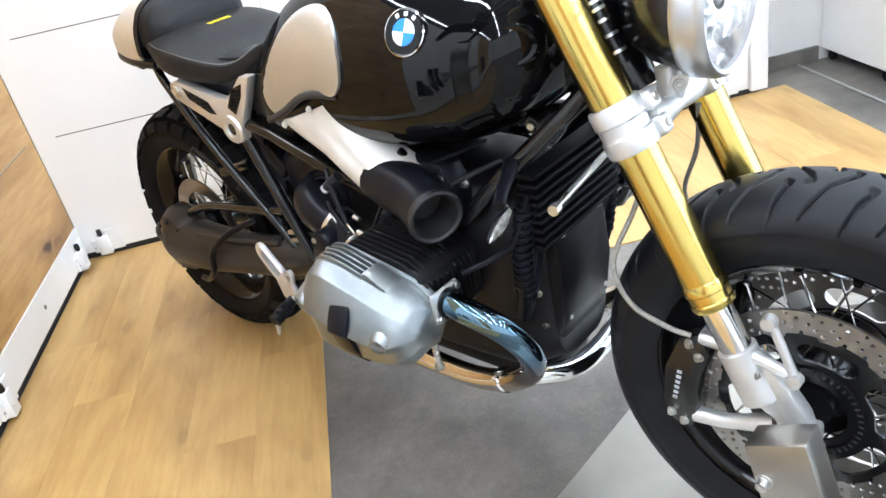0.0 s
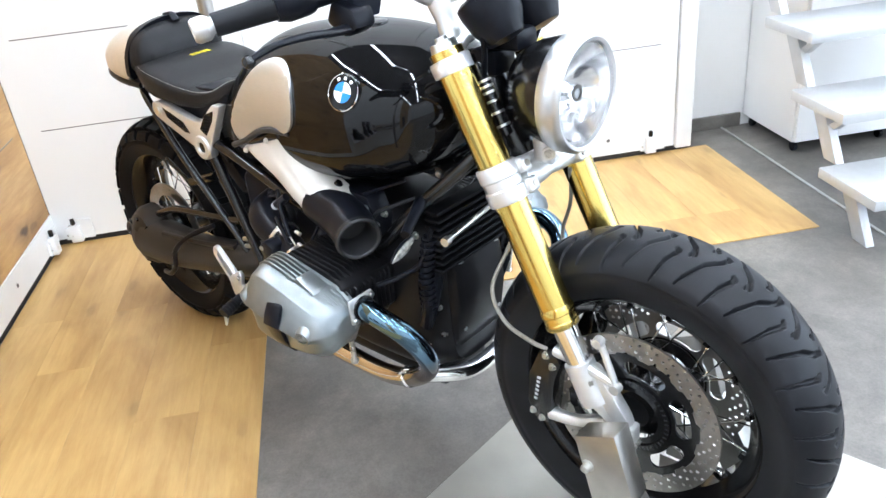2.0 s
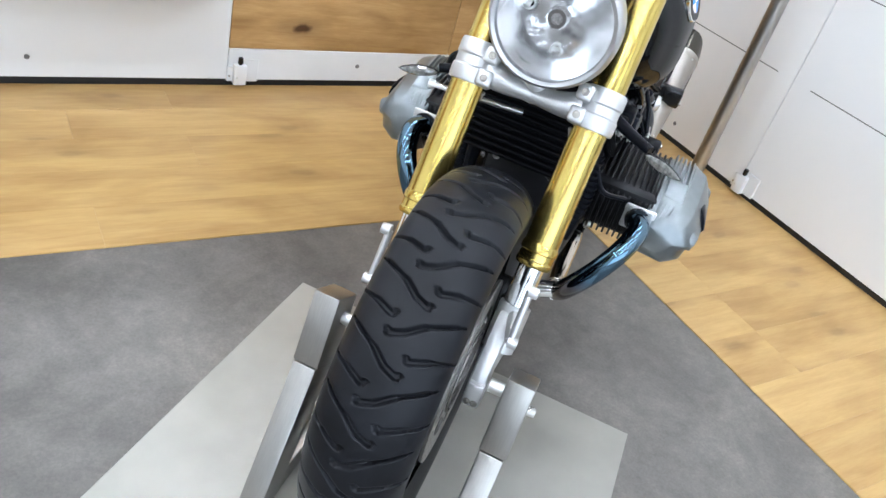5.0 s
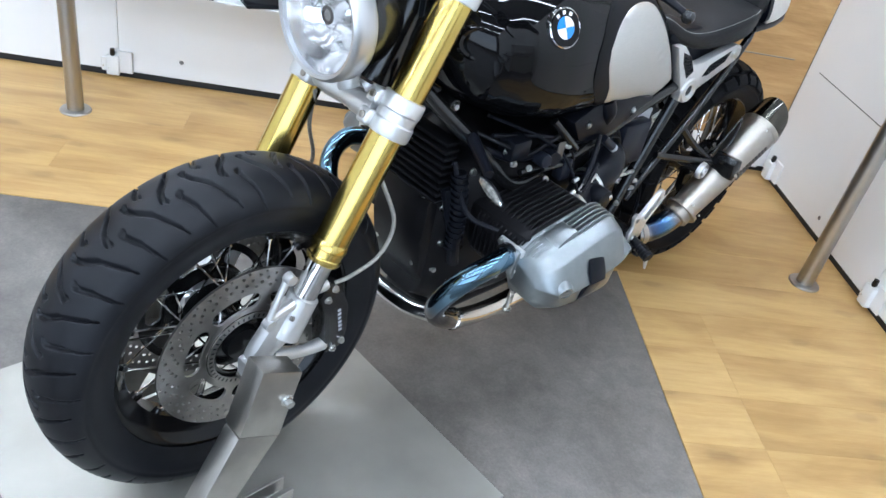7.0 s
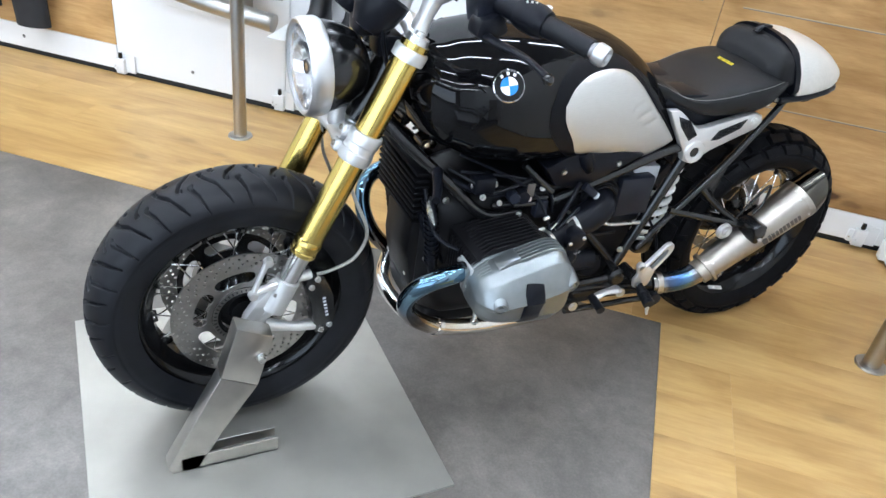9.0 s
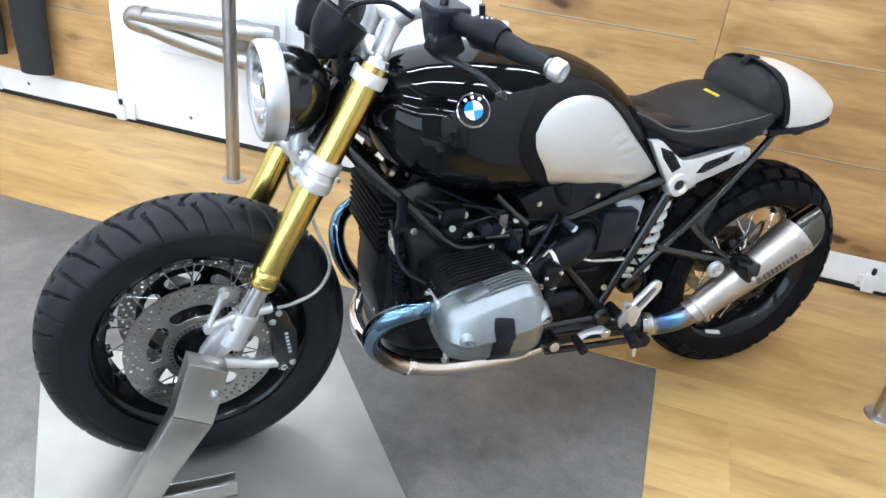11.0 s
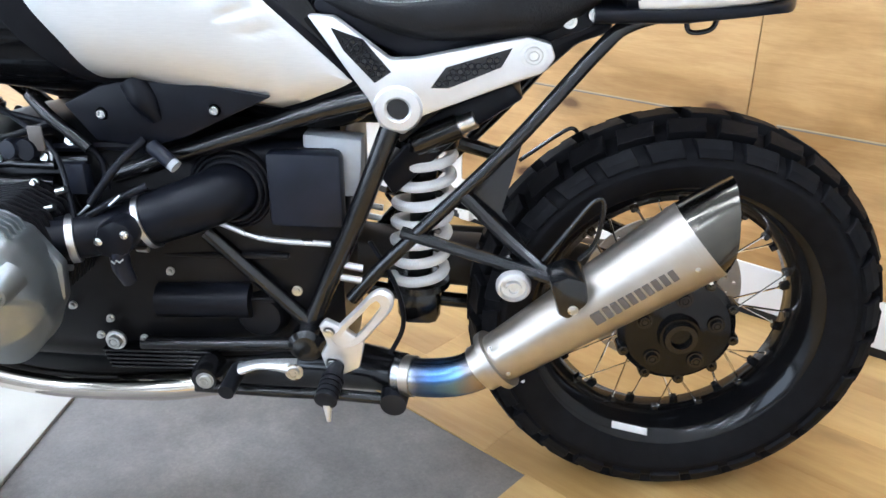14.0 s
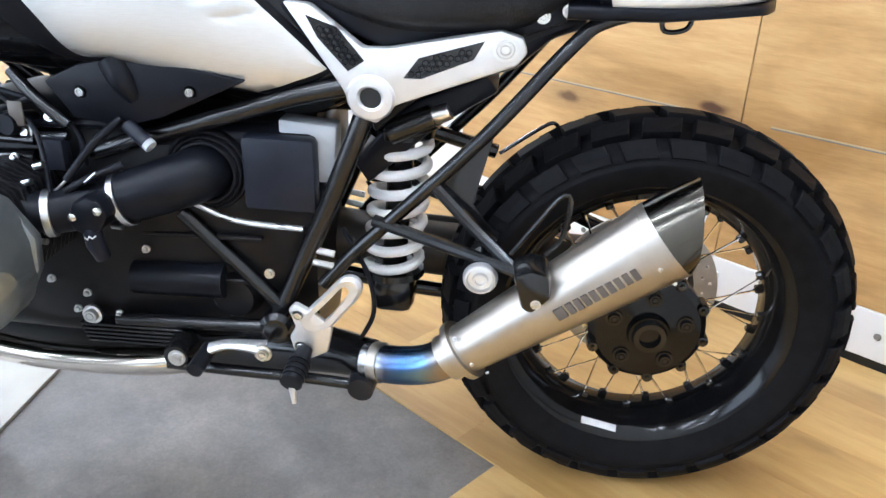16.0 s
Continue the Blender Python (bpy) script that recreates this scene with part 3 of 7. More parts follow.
def boot(u, v, z):
    b = thing("boot", "tall black leather motorcycle boot on a pale shelf", "boot", group="boots on the shelf")
    b.matrix_world = ROOM @ Matrix.Translation((u, v, z)) @ Matrix.Rotation(radians(88), 4, "Z") @ Matrix.Scale(0.9, 4)
    rings = []
    for zz, x0, x1, w in ((0.012, -0.10, 0.17, 0.046), (0.04, -0.105, 0.17, 0.048), (0.07, -0.10, 0.13, 0.045), (0.10, -0.085, 0.06, 0.042), (0.14, -0.08, 0.035, 0.043), (0.20, -0.085, 0.04, 0.05), (0.30, -0.09, 0.05, 0.056), (0.36, -0.085, 0.05, 0.054)):
        rings.append([Vector(((x0 + x1) / 2 + math.cos(t) * (x1 - x0) / 2, math.sin(t) * w, zz)) for t in (2 * math.pi * k / 20 for k in range(20))])
    part("shaft", rings_to_bm(rings), M_BOOT, b, sharp=60)
    part("sole", box(-0.105, 0.175, -0.047, 0.047, 0.0, 0.014, 0.005, 2), M_RUBBER, b)
    part("buckle", box(0.038, 0.05, -0.02, 0.02, 0.2, 0.23, 0.003, 1), M_BOLT, b)
    part("strap", box(-0.087, 0.046, -0.053, 0.053, 0.20, 0.225, 0.006, 1), M_PLASTIC, b)


boot(2.275, 0.105, 0.4155)
boot(2.130, 0.105, 0.4155)
shoe = thing("shoe", "black laced riding shoe on the pale shelf", "shoe", group="boots on the shelf")
shoe.matrix_world = ROOM @ Matrix.Translation((1.87, 0.18, 0.4155)) @ Matrix.Rotation(radians(25), 4, "Z")
part("upper", rings_to_bm([[Vector(((x0 + x1) / 2 + math.cos(t) * (x1 - x0) / 2, math.sin(t) * w, zz)) for t in (2 * math.pi * k / 20 for k in range(20))] for zz, x0, x1, w in ((0.012, -0.11, 0.15, 0.045), (0.035, -0.115, 0.15, 0.047), (0.062, -0.11, 0.11, 0.044), (0.085, -0.10, 0.05, 0.04), (0.12, -0.095, 0.02, 0.038), (0.15, -0.095, 0.01, 0.038))]), M_BOOT, shoe, sharp=60)
part("sole", box(-0.115, 0.155, -0.046, 0.046, 0.0, 0.014, 0.005, 2), M_RUBBER, shoe)
for k in range(3):
    part("lace", tube([(0.085 - 0.03 * k, -0.035, 0.070 + 0.014 * k), (0.09 - 0.03 * k, 0.0, 0.084 + 0.014 * k), (0.085 - 0.03 * k, 0.035, 0.070 + 0.014 * k)], 0.003, 6), M_CLOTH, shoe)
part("lace", tube([(0.03, -0.03, 0.12), (-0.01, -0.075, 0.11), (-0.05, -0.085, 0.03), (-0.03, -0.07, 0.008)], 0.0025, 6), M_CLOTH, shoe)
shelf = part("wall_shelf", box(1.73, 2.42, 0.0, 0.255, 0.409, 0.415, 0.001, 1), M_WHITE2)
tagged(shelf, "thin white metal shelf fixed to the white wall", "shelf")
in_room(shelf)

# trousers that hang on the oak panel
for u, wdt, z0 in ((3.62, 0.115, 0.17), (3.86, 0.115, 0.22)):
    tr = part("trouser_leg", tube([(u, 0.075, z0), (u + 0.01, 0.07, z0 + 0.3), (u - 0.03, 0.06, z0 + 0.7)], [wdt * 0.72, wdt * 0.78, wdt], 18, flat=0.5), M_CLOTH)
    tagged(tr, "dark textile riding trouser leg hanging on the oak wall", "trousers", group="riding trousers")
    in_room(tr)

# white cabinet on castors
cab = thing("cabinet", "white cabinet on small castors", "cabinet")
cab.matrix_world = ROOM @ Matrix.Translation((0, 2.88, 0))
part("body", box(-0.175, 0.21, 0.0, 0.80, 0.045, 1.25, 0.003, 1), M_WHITE, cab)
part("door", box(0.211, 0.228, 0.004, 0.796, 0.05, 1.24, 0.002, 1), M_WHITE, cab)
for u, v in ((0.18, 0.03), (0.18, 0.40), (0.18, 0.76), (-0.14, 0.03), (-0.14, 0.76)):
    part("castor", join(lathe([(0, -0.008), (0.018, -0.008), (0.02, -0.004), (0.02, 0.004), (0.018, 0.008), (0, 0.008)], 16, facing((u, v, 0.017), (0, 1, 0))), box(u - 0.012, u + 0.012, v - 0.012, v + 0.012, 0.03, 0.046)), M_PLASTIC, cab, "small black castor")

# aluminium steps
steps = thing("step_ladder", "pale aluminium mobile steps with flat treads", "steps")
steps.matrix_world = ROOM
for k in range(4):
    u, z = 0.77 - 0.20 * k, 0.20 * (k + 1)
    part("tread", box(u, u + 0.28, 2.62, 3.25, z - 0.035, z, 0.004, 2), M_ALU, steps)
    for v in (2.68, 3.17):
        poly = [(u + 0.02, z - 0.03), (u + 0.09, z - 0.03), (u + 0.20, z - 0.205), (u + 0.13, z - 0.205)]
        part("leg", slab(poly, v, v + 0.03, 0.003), M_ALU, steps)
        if k:
            part("brace", slab([(u + 0.20, z - 0.035), (u + 0.235, z - 0.035), (u + 0.155, z - 0.10), (u + 0.13, z - 0.09)], v + 0.002, v + 0.028, 0.002), M_ALU, steps)


# ---- the motorcycle: x forward, y to its left ----
bike = thing("motorcycle", "black and brushed-aluminium roadster motorcycle held upright in a steel wheel stand", "motorcycle")
FA, RA = Vector((0.735, 0, 0.328)), Vector((-0.760, 0, 0.3125))
Y_AXIS = Matrix.Rotation(radians(90), 4, "X")      # local z to -y


def wheel_at(c):
    return Matrix.Translation(c) @ Y_AXIS


# tank
t_w = curve_of((0.40, 0.37, 0.30, 0.20, 0.10, 0.0, -0.10, -0.18, -0.235, -0.27, -0.315), (0.06, 0.115, 0.165, 0.188, 0.182, 0.168, 0.152, 0.137, 0.125, 0.117, 0.105))
t_t = curve_of((0.40, 0.37, 0.30, 0.20, 0.10, 0.0, -0.10, -0.18, -0.235, -0.27, -0.315), (0.875, 0.900, 0.926, 0.946, 0.951, 0.944, 0.922, 0.880, 0.832, 0.780, 0.728))
t_b = curve_of((0.40, 0.37, 0.30, 0.20, 0.10, 0.0, -0.10, -0.18, -0.235, -0.27, -0.315), (0.80, 0.745, 0.70, 0.672, 0.660, 0.655, 0.636, 0.612, 0.606, 0.612, 0.640))
t_m = curve_of((0.40, 0.37, 0.30, 0.20, 0.10, 0.0, -0.10, -0.18, -0.235, -0.27, -0.315), (0.84, 0.825, 0.81, 0.80, 0.79, 0.78, 0.77, 0.755, 0.735, 0.712, 0.690))


def tank_y(x, z):
    W, T, B, Z = t_w(x), t_t(x), t_b(x), t_m(x)
    r = (z - Z) / (T - Z) if z > Z else (Z - z) / (Z - B)
    e = 2.3 if z > Z else 3.2
    return W * max(0.0, 1 - min(abs(r), 1.0) ** e) ** (1 / e)


part("tank", rings_to_bm(skin(0.40, -0.315, 70, t_w, t_t, t_b, t_m, 2.3, 3.2, 72)), M_TANK, bike, "gloss black fuel tank", sharp=60)


def patch(outline, lift, rim=0.006, rings=9, per=7, side=1, dents=()):
    """A panel that lies on the tank: a smooth outline in x and z, lifted along y, its rim turned in."""
    line = spline([(p[0], 0, p[1]) for p in (*outline, outline[0])], per)[:-1]
    c = sum(line, Vector()) / len(line)
    bm = bmesh.new()
    rows = []
    for k in range(1, rings + 2):
        f = min(k / rings, 1.0)
        row = []
        for p in line:
            q = c + (p - c) * f
            e = max(0.0, (f - 0.80) / 0.20)
            y = tank_y(q.x, q.z) + lift - rim * 0.5 * e ** 3 - (0.010 if k > rings else 0)
            for x0, z0, x1, z1, r, d in dents:
                a, b = Vector((x0, 0, z0)), Vector((x1, 0, z1))
                t = min(max((Vector((q.x, 0, q.z)) - a).dot(b - a) / (b - a).length_squared, 0), 1)
                y -= d * math.exp(-((Vector((q.x, 0, q.z)) - a.lerp(b, t)).length / r) ** 2)
            row.append(bm.verts.new((q.x, side * y, q.z)))
        rows.append(row)
    n = len(line)
    mid = bm.verts.new((c.x, side * (tank_y(c.x, c.z) + lift), c.z))
    for i in range(n):
        bm.faces.new((mid, rows[0][i], rows[0][(i + 1) % n]))
    for a, b in zip(rows, rows[1:]):
        for i in range(n):
            j = (i + 1) % n
            bm.faces.new((a[i], b[i], b[j], a[j]))
    return bm


PANEL = ((0.090, 0.825), (0.066, 0.859), (0.020, 0.880), (-0.040, 0.884), (-0.095, 0.872), (-0.136, 0.842), (-0.182, 0.794), (-0.232, 0.746), (-0.281, 0.697), (-0.283, 0.687), (-0.240, 0.667), (-0.205, 0.656), (-0.190, 0.656), (-0.10, 0.677), (-0.025, 0.695), (0.021, 0.700), (0.052, 0.745), (0.082, 0.790))
BORDER = ((0.125, 0.822), (0.100, 0.875), (0.050, 0.908), (-0.02, 0.913), (-0.09, 0.896), (-0.145, 0.852), (-0.19, 0.80), (-0.240, 0.750), (-0.288, 0.702), (-0.290, 0.684), (-0.244, 0.662), (-0.200, 0.651), (-0.11, 0.670), (-0.025, 0.687), (0.035, 0.690), (0.085, 0.73), (0.118, 0.775))
KNEE = ((-0.118, 0.795, -0.150, 0.805, 0.0055, 0.0026), (-0.140, 0.772, -0.174, 0.782, 0.0055, 0.0026), (-0.168, 0.748, -0.203, 0.758, 0.0055, 0.0026))
PANEL_R = ((0.084, 0.830), (0.070, 0.872), (0.030, 0.898), (-0.03, 0.897), (-0.085, 0.872), (-0.130, 0.832), (-0.172, 0.785), (-0.203, 0.745), (-0.196, 0.716), (-0.160, 0.706), (-0.100, 0.733), (-0.045, 0.762), (0.0, 0.773), (0.045, 0.771), (0.075, 0.795))
part("border_panel", patch(BORDER, 0.0045, rings=22, per=10), M_TANKMATT, bike, "satin black border of the knee panel", sharp=60)
part("knee_panel", patch(PANEL, 0.0085, dents=KNEE, rings=14, per=9), M_SILVER, bike, "brushed aluminium knee panel", sharp=60)
part("knee_panel", patch(PANEL_R, 0.0085, side=-1, dents=KNEE, rings=14, per=9), M_SILVER, bike, "brushed aluminium knee panel", sharp=60)

# emblem: a quartered disc in a dark ring
for s in (1, -1):
    c = Vector((0.228, s * (tank_y(0.228, 0.872) + 0.0005), 0.872))
    nrm = Vector((0.16, s * 0.90, 0.42))
    m = facing(c, nrm) @ Matrix.Rotation(radians(8 if s > 0 else -8), 4, "Z")
    em = part("emblem", lathe([(0, 0.004), (0.0305, 0.004), (0.0315, 0.005), (0.033, 0.004), (0.034, -0.006)], 48, m), M_CHROME, bike, "round emblem")
    part("emblem_ring", lathe([(0.0185, 0.0045), (0.030, 0.0045), (0.030, 0.0055), (0.0185, 0.0055)], 48, m, closed=True), M_TANK, em, "black ring with pale marks")
    for k in range(4):
        bm = bmesh.new()
        arc = [bm.verts.new((0, 0, 0.0058))] + [bm.verts.new((0.0185 * math.cos(radians(90 * k + 15 * j)), 0.0185 * math.sin(radians(90 * k + 15 * j)), 0.0058)) for j in range(7)]
        bm.faces.new(arc)
        bm.transform(m)
        part("emblem_quarter", bm, M_BLUE if k % 2 else M_ENAMEL, em, "blue quarter" if k % 2 else "white quarter")
    for k in (-1, 0, 1):
        mm = m @ Matrix.Rotation(radians(k * 34 + 90), 4, "Z")
        part("emblem_mark", box(0.0215, 0.0275, -0.003, 0.003, 0.0053, 0.0060, m=mm), M_ENAMEL, em)

# tank cap
part("fuel_cap", lathe([(0, 0.003), (0.026, 0.003), (0.030, 0.001), (0.032, -0.01)], 32, facing((0.14, 0, 0.9505), (0.0, 0, 1))), M_BLACKMETAL, bike)

# seat
s_w = curve_of((-0.185, -0.23, -0.30, -0.38, -0.46, -0.53, -0.58), (0.085, 0.105, 0.118, 0.132, 0.145, 0.142, 0.125))
s_t = curve_of((-0.185, -0.23, -0.30, -0.38, -0.46, -0.53, -0.58), (0.843, 0.830, 0.800, 0.810, 0.836, 0.847, 0.845))
s_b = curve_of((-0.185, -0.23, -0.30, -0.38, -0.46, -0.53, -0.58), (0.81, 0.783, 0.755, 0.738, 0.742, 0.752, 0.785))
s_m = curve_of((-0.185, -0.23, -0.30, -0.38, -0.46, -0.53, -0.58), (0.826, 0.813, 0.79, 0.785, 0.797, 0.81, 0.82))
seat = part("seat", rings_to_bm(skin(-0.185, -0.58, 40, s_w, s_t, s_b, s_m, 2.6, 3.4, 56)), M_LEATHER, bike, "black leather single seat with pale stitching", sharp=60)


def seat_line(f, r):
    pts = []
    for i in range(41):
        x = -0.20 - 0.365 * i / 40
        a = f(x)
        W, T, Z = s_w(x), s_t(x), s_m(x)
        c, sn = math.cos(a), math.sin(a)
        pts.append(Vector((x, W * c ** (2 / 2.6), Z + (T - Z) * sn ** (2 / 2.6))) + Vector((0, c, sn)) * 0.0008)
    return pts


for s in (1, -1):
    for lift in (0.36,):
        ps = [Vector((p.x, s * p.y, p.z)) for p in seat_line(lambda x: lift, 0)]
        st = bmesh.new()
        for a, b in zip(ps[::1], ps[1::1]):
            for q in (0.1, 0.6):
                p0, p1 = a.lerp(b, q), a.lerp(b, q + 0.33)
                mm = facing(p0, p1 - p0)
                bmesh.ops.create_cone(st, cap_ends=True, segments=5, radius1=0.00055, radius2=0.00055, depth=(p1 - p0).length, matrix=mm @ Matrix.Translation((0, 0, (p1 - p0).length / 2)))
        part("stitching", st, M_STITCH, seat, "pale stitched seam")
for dx, wd in ((0.0, 0.008), (0.011, 0.002), (0.016, 0.009), (0.028, 0.002), (0.033, 0.008), (0.044, 0.009)):
    for row in (0.0, 0.006):
        m = Matrix.Translation((-0.488 + row, -0.026 + dx + row * 0.4, s_t(-0.488 + row) + 0.0002))
        part("seat_mark", box(0.0, 0.0035, 0, wd, -0.004, 0.0008, m=m), M_YELLOW, seat, "yellow stitched mark")

# hump pad and cowl
def leaned(bm):
    """The front edge of the cowl leans back towards its foot."""
    for v in bm.verts:
        v.co.x -= 0.30 * (0.93 - v.co.z) * min(1.0, max(0.0, 1 - (-0.60 - v.co.x) / 0.20))
    return bm



h_w = curve_of((-0.532, -0.546, -0.57, -0.60), (0.09, 0.112, 0.122, 0.124))
h_t = curve_of((-0.532, -0.546, -0.57, -0.60), (0.868, 0.902, 0.918, 0.922))
part("hump_pad", rings_to_bm(skin(-0.530, -0.60, 14, h_w, h_t, lambda x: 0.80, lambda x: 0.845, 2.6, 4, 40)), M_LEATHER, bike, "black padded seat hump", sharp=60)
c_w = curve_of((-0.585, -0.65, -0.71, -0.775, -0.81, -0.832), (0.126, 0.122, 0.112, 0.092, 0.068, 0.02))
c_t = curve_of((-0.585, -0.65, -0.71, -0.775, -0.81, -0.832), (0.924, 0.920, 0.902, 0.867, 0.838, 0.808))
c_b = curve_of((-0.585, -0.65, -0.71, -0.775, -0.81, -0.832), (0.778, 0.781, 0.785, 0.791, 0.795, 0.797))
part("tail_cowl", leaned(rings_to_bm(skin(-0.580, -0.826, 40, c_w, c_t, c_b, lambda x: 0.815, 2.3, 6, 48))), M_COWL, bike, "brushed aluminium seat cowl", sharp=60)
part("cowl_trim", leaned(rings_to_bm(skin(-0.567, -0.583, 6, lambda x: 0.1295, lambda x: 0.929, lambda x: 0.775, lambda x: 0.83, 2.4, 4, 48))), M_PLASTIC, bike, "black edge trim of the cowl", sharp=60)
part("cowl_tray", rings_to_bm(skin(-0.572, -0.830, 30, lambda x: c_w(min(x, -0.585)) + 0.004, lambda x: 0.793 + 0.03 * max(0, -0.65 - x), lambda x: 0.767 + 0.12 * max(0, -0.68 - x), lambda x: 0.781, 4, 4, 40)), M_PLASTIC, bike, sharp=50)
part("hump_strap", tube([(-0.548, 0.0, 0.915), (-0.566, 0.0, 0.931), (-0.590, 0.0, 0.929)], 0.010, 12, flat=0.35), M_PLASTIC, bike)

# seat bracket, cast, both sides
ARM1 = [(-0.240, 0.772), (-0.272, 0.772), (-0.336, 0.726), (-0.366, 0.728), (-0.497, 0.756), (-0.524, 0.748), (-0.530, 0.730), (-0.518, 0.713), (-0.374, 0.655), (-0.352, 0.630), (-0.322, 0.638), (-0.312, 0.668)]
for s in (1, -1):
    yo = 0.128
    br = slab(ARM1, yo - 0.014, yo + 0.008, 0.004)
    if s < 0:
        br = mirrored(br)
    b = part("seat_bracket", br, M_CAST, bike, "white-silver cast bracket with two slots")
    for poly in ([(-0.272, 0.754), (-0.305, 0.745), (-0.334, 0.713), (-0.316, 0.700), (-0.284, 0.732)], [(-0.389, 0.695), (-0.405, 0.717), (-0.474, 0.738), (-0.463, 0.718), (-0.408, 0.695)]):
        cx = sum(p[0] for p in poly) / len(poly)
        cz = sum(p[1] for p in poly) / len(poly)
        poly = [(cx + (p[0] - cx) * 1.12, cz + (p[1] - cz) * 1.18) for p in poly]
        pb = slab(poly, yo + 0.0075, yo + 0.0087, 0.0)
        sl = part("slot", pb if s > 0 else mirrored(pb), M_BLACKMETAL, b, "dark honeycomb mesh in the slot")
        comb = bmesh.new()
        for i in range(-9, 10):
            for j in range(-8, 9):
                hx, hz = cx + 0.0085 * (i + 0.5 * (j % 2)), cz + 0.0074 * j
                inside = all((q[0] - p[0]) * (hz - p[1]) - (q[1] - p[1]) * (hx - p[0]) < -0.004 * math.hypot(q[0] - p[0], q[1] - p[1]) for p, q in zip(poly, poly[1:] + poly[:1]))
                outside = all((q[0] - p[0]) * (hz - p[1]) - (q[1] - p[1]) * (hx - p[0]) > 0.004 * math.hypot(q[0] - p[0], q[1] - p[1]) for p, q in zip(poly, poly[1:] + poly[:1]))
                if inside or outside:
                    ring = [[comb.verts.new((hx + r * math.sin(math.pi / 3 * k), yo + 0.0087 + h, hz + r * math.cos(math.pi / 3 * k))) for k in range(6)] for r, h in ((0.0046, 0.0), (0.0043, 0.0014), (0.0034, 0.0014), (0.0032, 0.0))]
                    for ra, rb_ in zip(ring, ring[1:]):
                        for k in range(6):
                            comb.faces.new((ra[k], ra[(k + 1) % 6], rb_[(k + 1) % 6], rb_[k]))
        tagged(part("honeycomb", comb if s > 0 else mirrored(comb), M_PLASTIC, sl), "fine black honeycomb mesh", kind="stuff")
    part("eye", lathe([(0.0135, -0.012), (0.0135, 0.003), (0.0165, 0.006), (0.027, 0.005), (0.030, 0.001), (0.030, -0.014)], 32, facing((-0.345, s * (yo + 0.008), 0.664), (0, s, 0))), M_CAST, b)
    # the bracket is solid here: a black disc puts in the hole's shade
    part("eye_bore", lathe([(0, 0.0006), (0.0138, 0.0006)], 24, facing((-0.345, s * (yo + 0.008), 0.664), (0, s, 0))), M_BLACKMETAL, b)
    part("end_bolt", bolt_bm((-0.504, s * (yo + 0.009), 0.734), (0, s, 0), 0.011, 0.004), M_BOLT, b)

# frame tubes on both sides
FR = 0.0125
for s in (1, -1):
    y = s * 0.118
    part("upper_frame_tube", tube([(0.04, s * 0.125, 0.558), (-0.16, s * 0.122, 0.622), (-0.335, y, 0.678)], FR, 14), M_BLACKMETAL, bike)
    part("down_tube", tube([(-0.345, y, 0.665), (-0.285, y, 0.50), (-0.205, s * 0.12, 0.305)], FR + 0.001, 14), M_BLACKMETAL, bike)
    part("tail_strut", tube([(-0.70, s * 0.085, 0.788), (-0.62, s * 0.10, 0.768), (-0.58, s * 0.112, 0.735), (-0.48, s * 0.118, 0.61), (-0.335, s * 0.12, 0.452), (-0.275, s * 0.12, 0.375)], 0.0095, 12), M_BLACKMETAL, bike)
    part("front_frame_tube", tube([(0.45, s * 0.060, 0.775), (0.405, s * 0.090, 0.728), (0.30, s * 0.120, 0.630), (0.215, s * 0.133, 0.552), (0.12, s * 0.13, 0.545)], 0.0135, 14), M_BLACKMETAL, bike)
    part("cross_tube", tube([(-0.075, s * 0.12, 0.475), (-0.215, s * 0.12, 0.330)], 0.0115, 12), M_BLACKMETAL, bike)
    part("lower_tube", tube([(-0.215, s * 0.14, 0.307), (-0.10, s * 0.14, 0.304), (0.035, s * 0.14, 0.302)], 0.0105, 12), M_BLACKMETAL, bike)
    part("pivot_knob", lathe([(0, 0.016), (0.018, 0.015), (0.026, 0.008), (0.027, -0.014), (0, -0.014)], 24, facing((-0.212, s * 0.142, 0.310), (0, s, 0))), M_BLACKMETAL, bike)
    part("frame_boss", bar((0.350, s * 0.04, 0.711), (0.350, s * 0.080, 0.711), 0.012), M_BLACKMETAL, bike)
    part("frame_bolt", bolt_bm((0.350, s * 0.080, 0.711), (0, s, 0), 0.006), M_BOLT, bike)
part("hanger_strut", tube([(-0.422, 0.118, 0.546), (-0.48, 0.14, 0.492), (-0.545, 0.180, 0.445)], 0.009, 10), M_BLACKMETAL, bike)
part("hanger_strut", tube([(-0.345, 0.118, 0.486), (-0.43, 0.14, 0.468), (-0.540, 0.180, 0.450)], 0.009, 10), M_BLACKMETAL, bike)
part("hanger_gusset", slab([(-0.425, 0.555), (-0.455, 0.585), (-0.50, 0.63), (-0.475, 0.52), (-0.51, 0.468), (-0.49, 0.465)], 0.112, 0.117, 0.001), M_BLACKMETAL, bike)

# luggage hooks under the tail
for s in (1, -1):
    part("hook", tube([(-0.685, s * 0.085, 0.780), (-0.690, s * 0.088, 0.758), (-0.715, s * 0.09, 0.762), (-0.722, s * 0.088, 0.785)], 0.0032, 8), M_BLACKMETAL, bike)

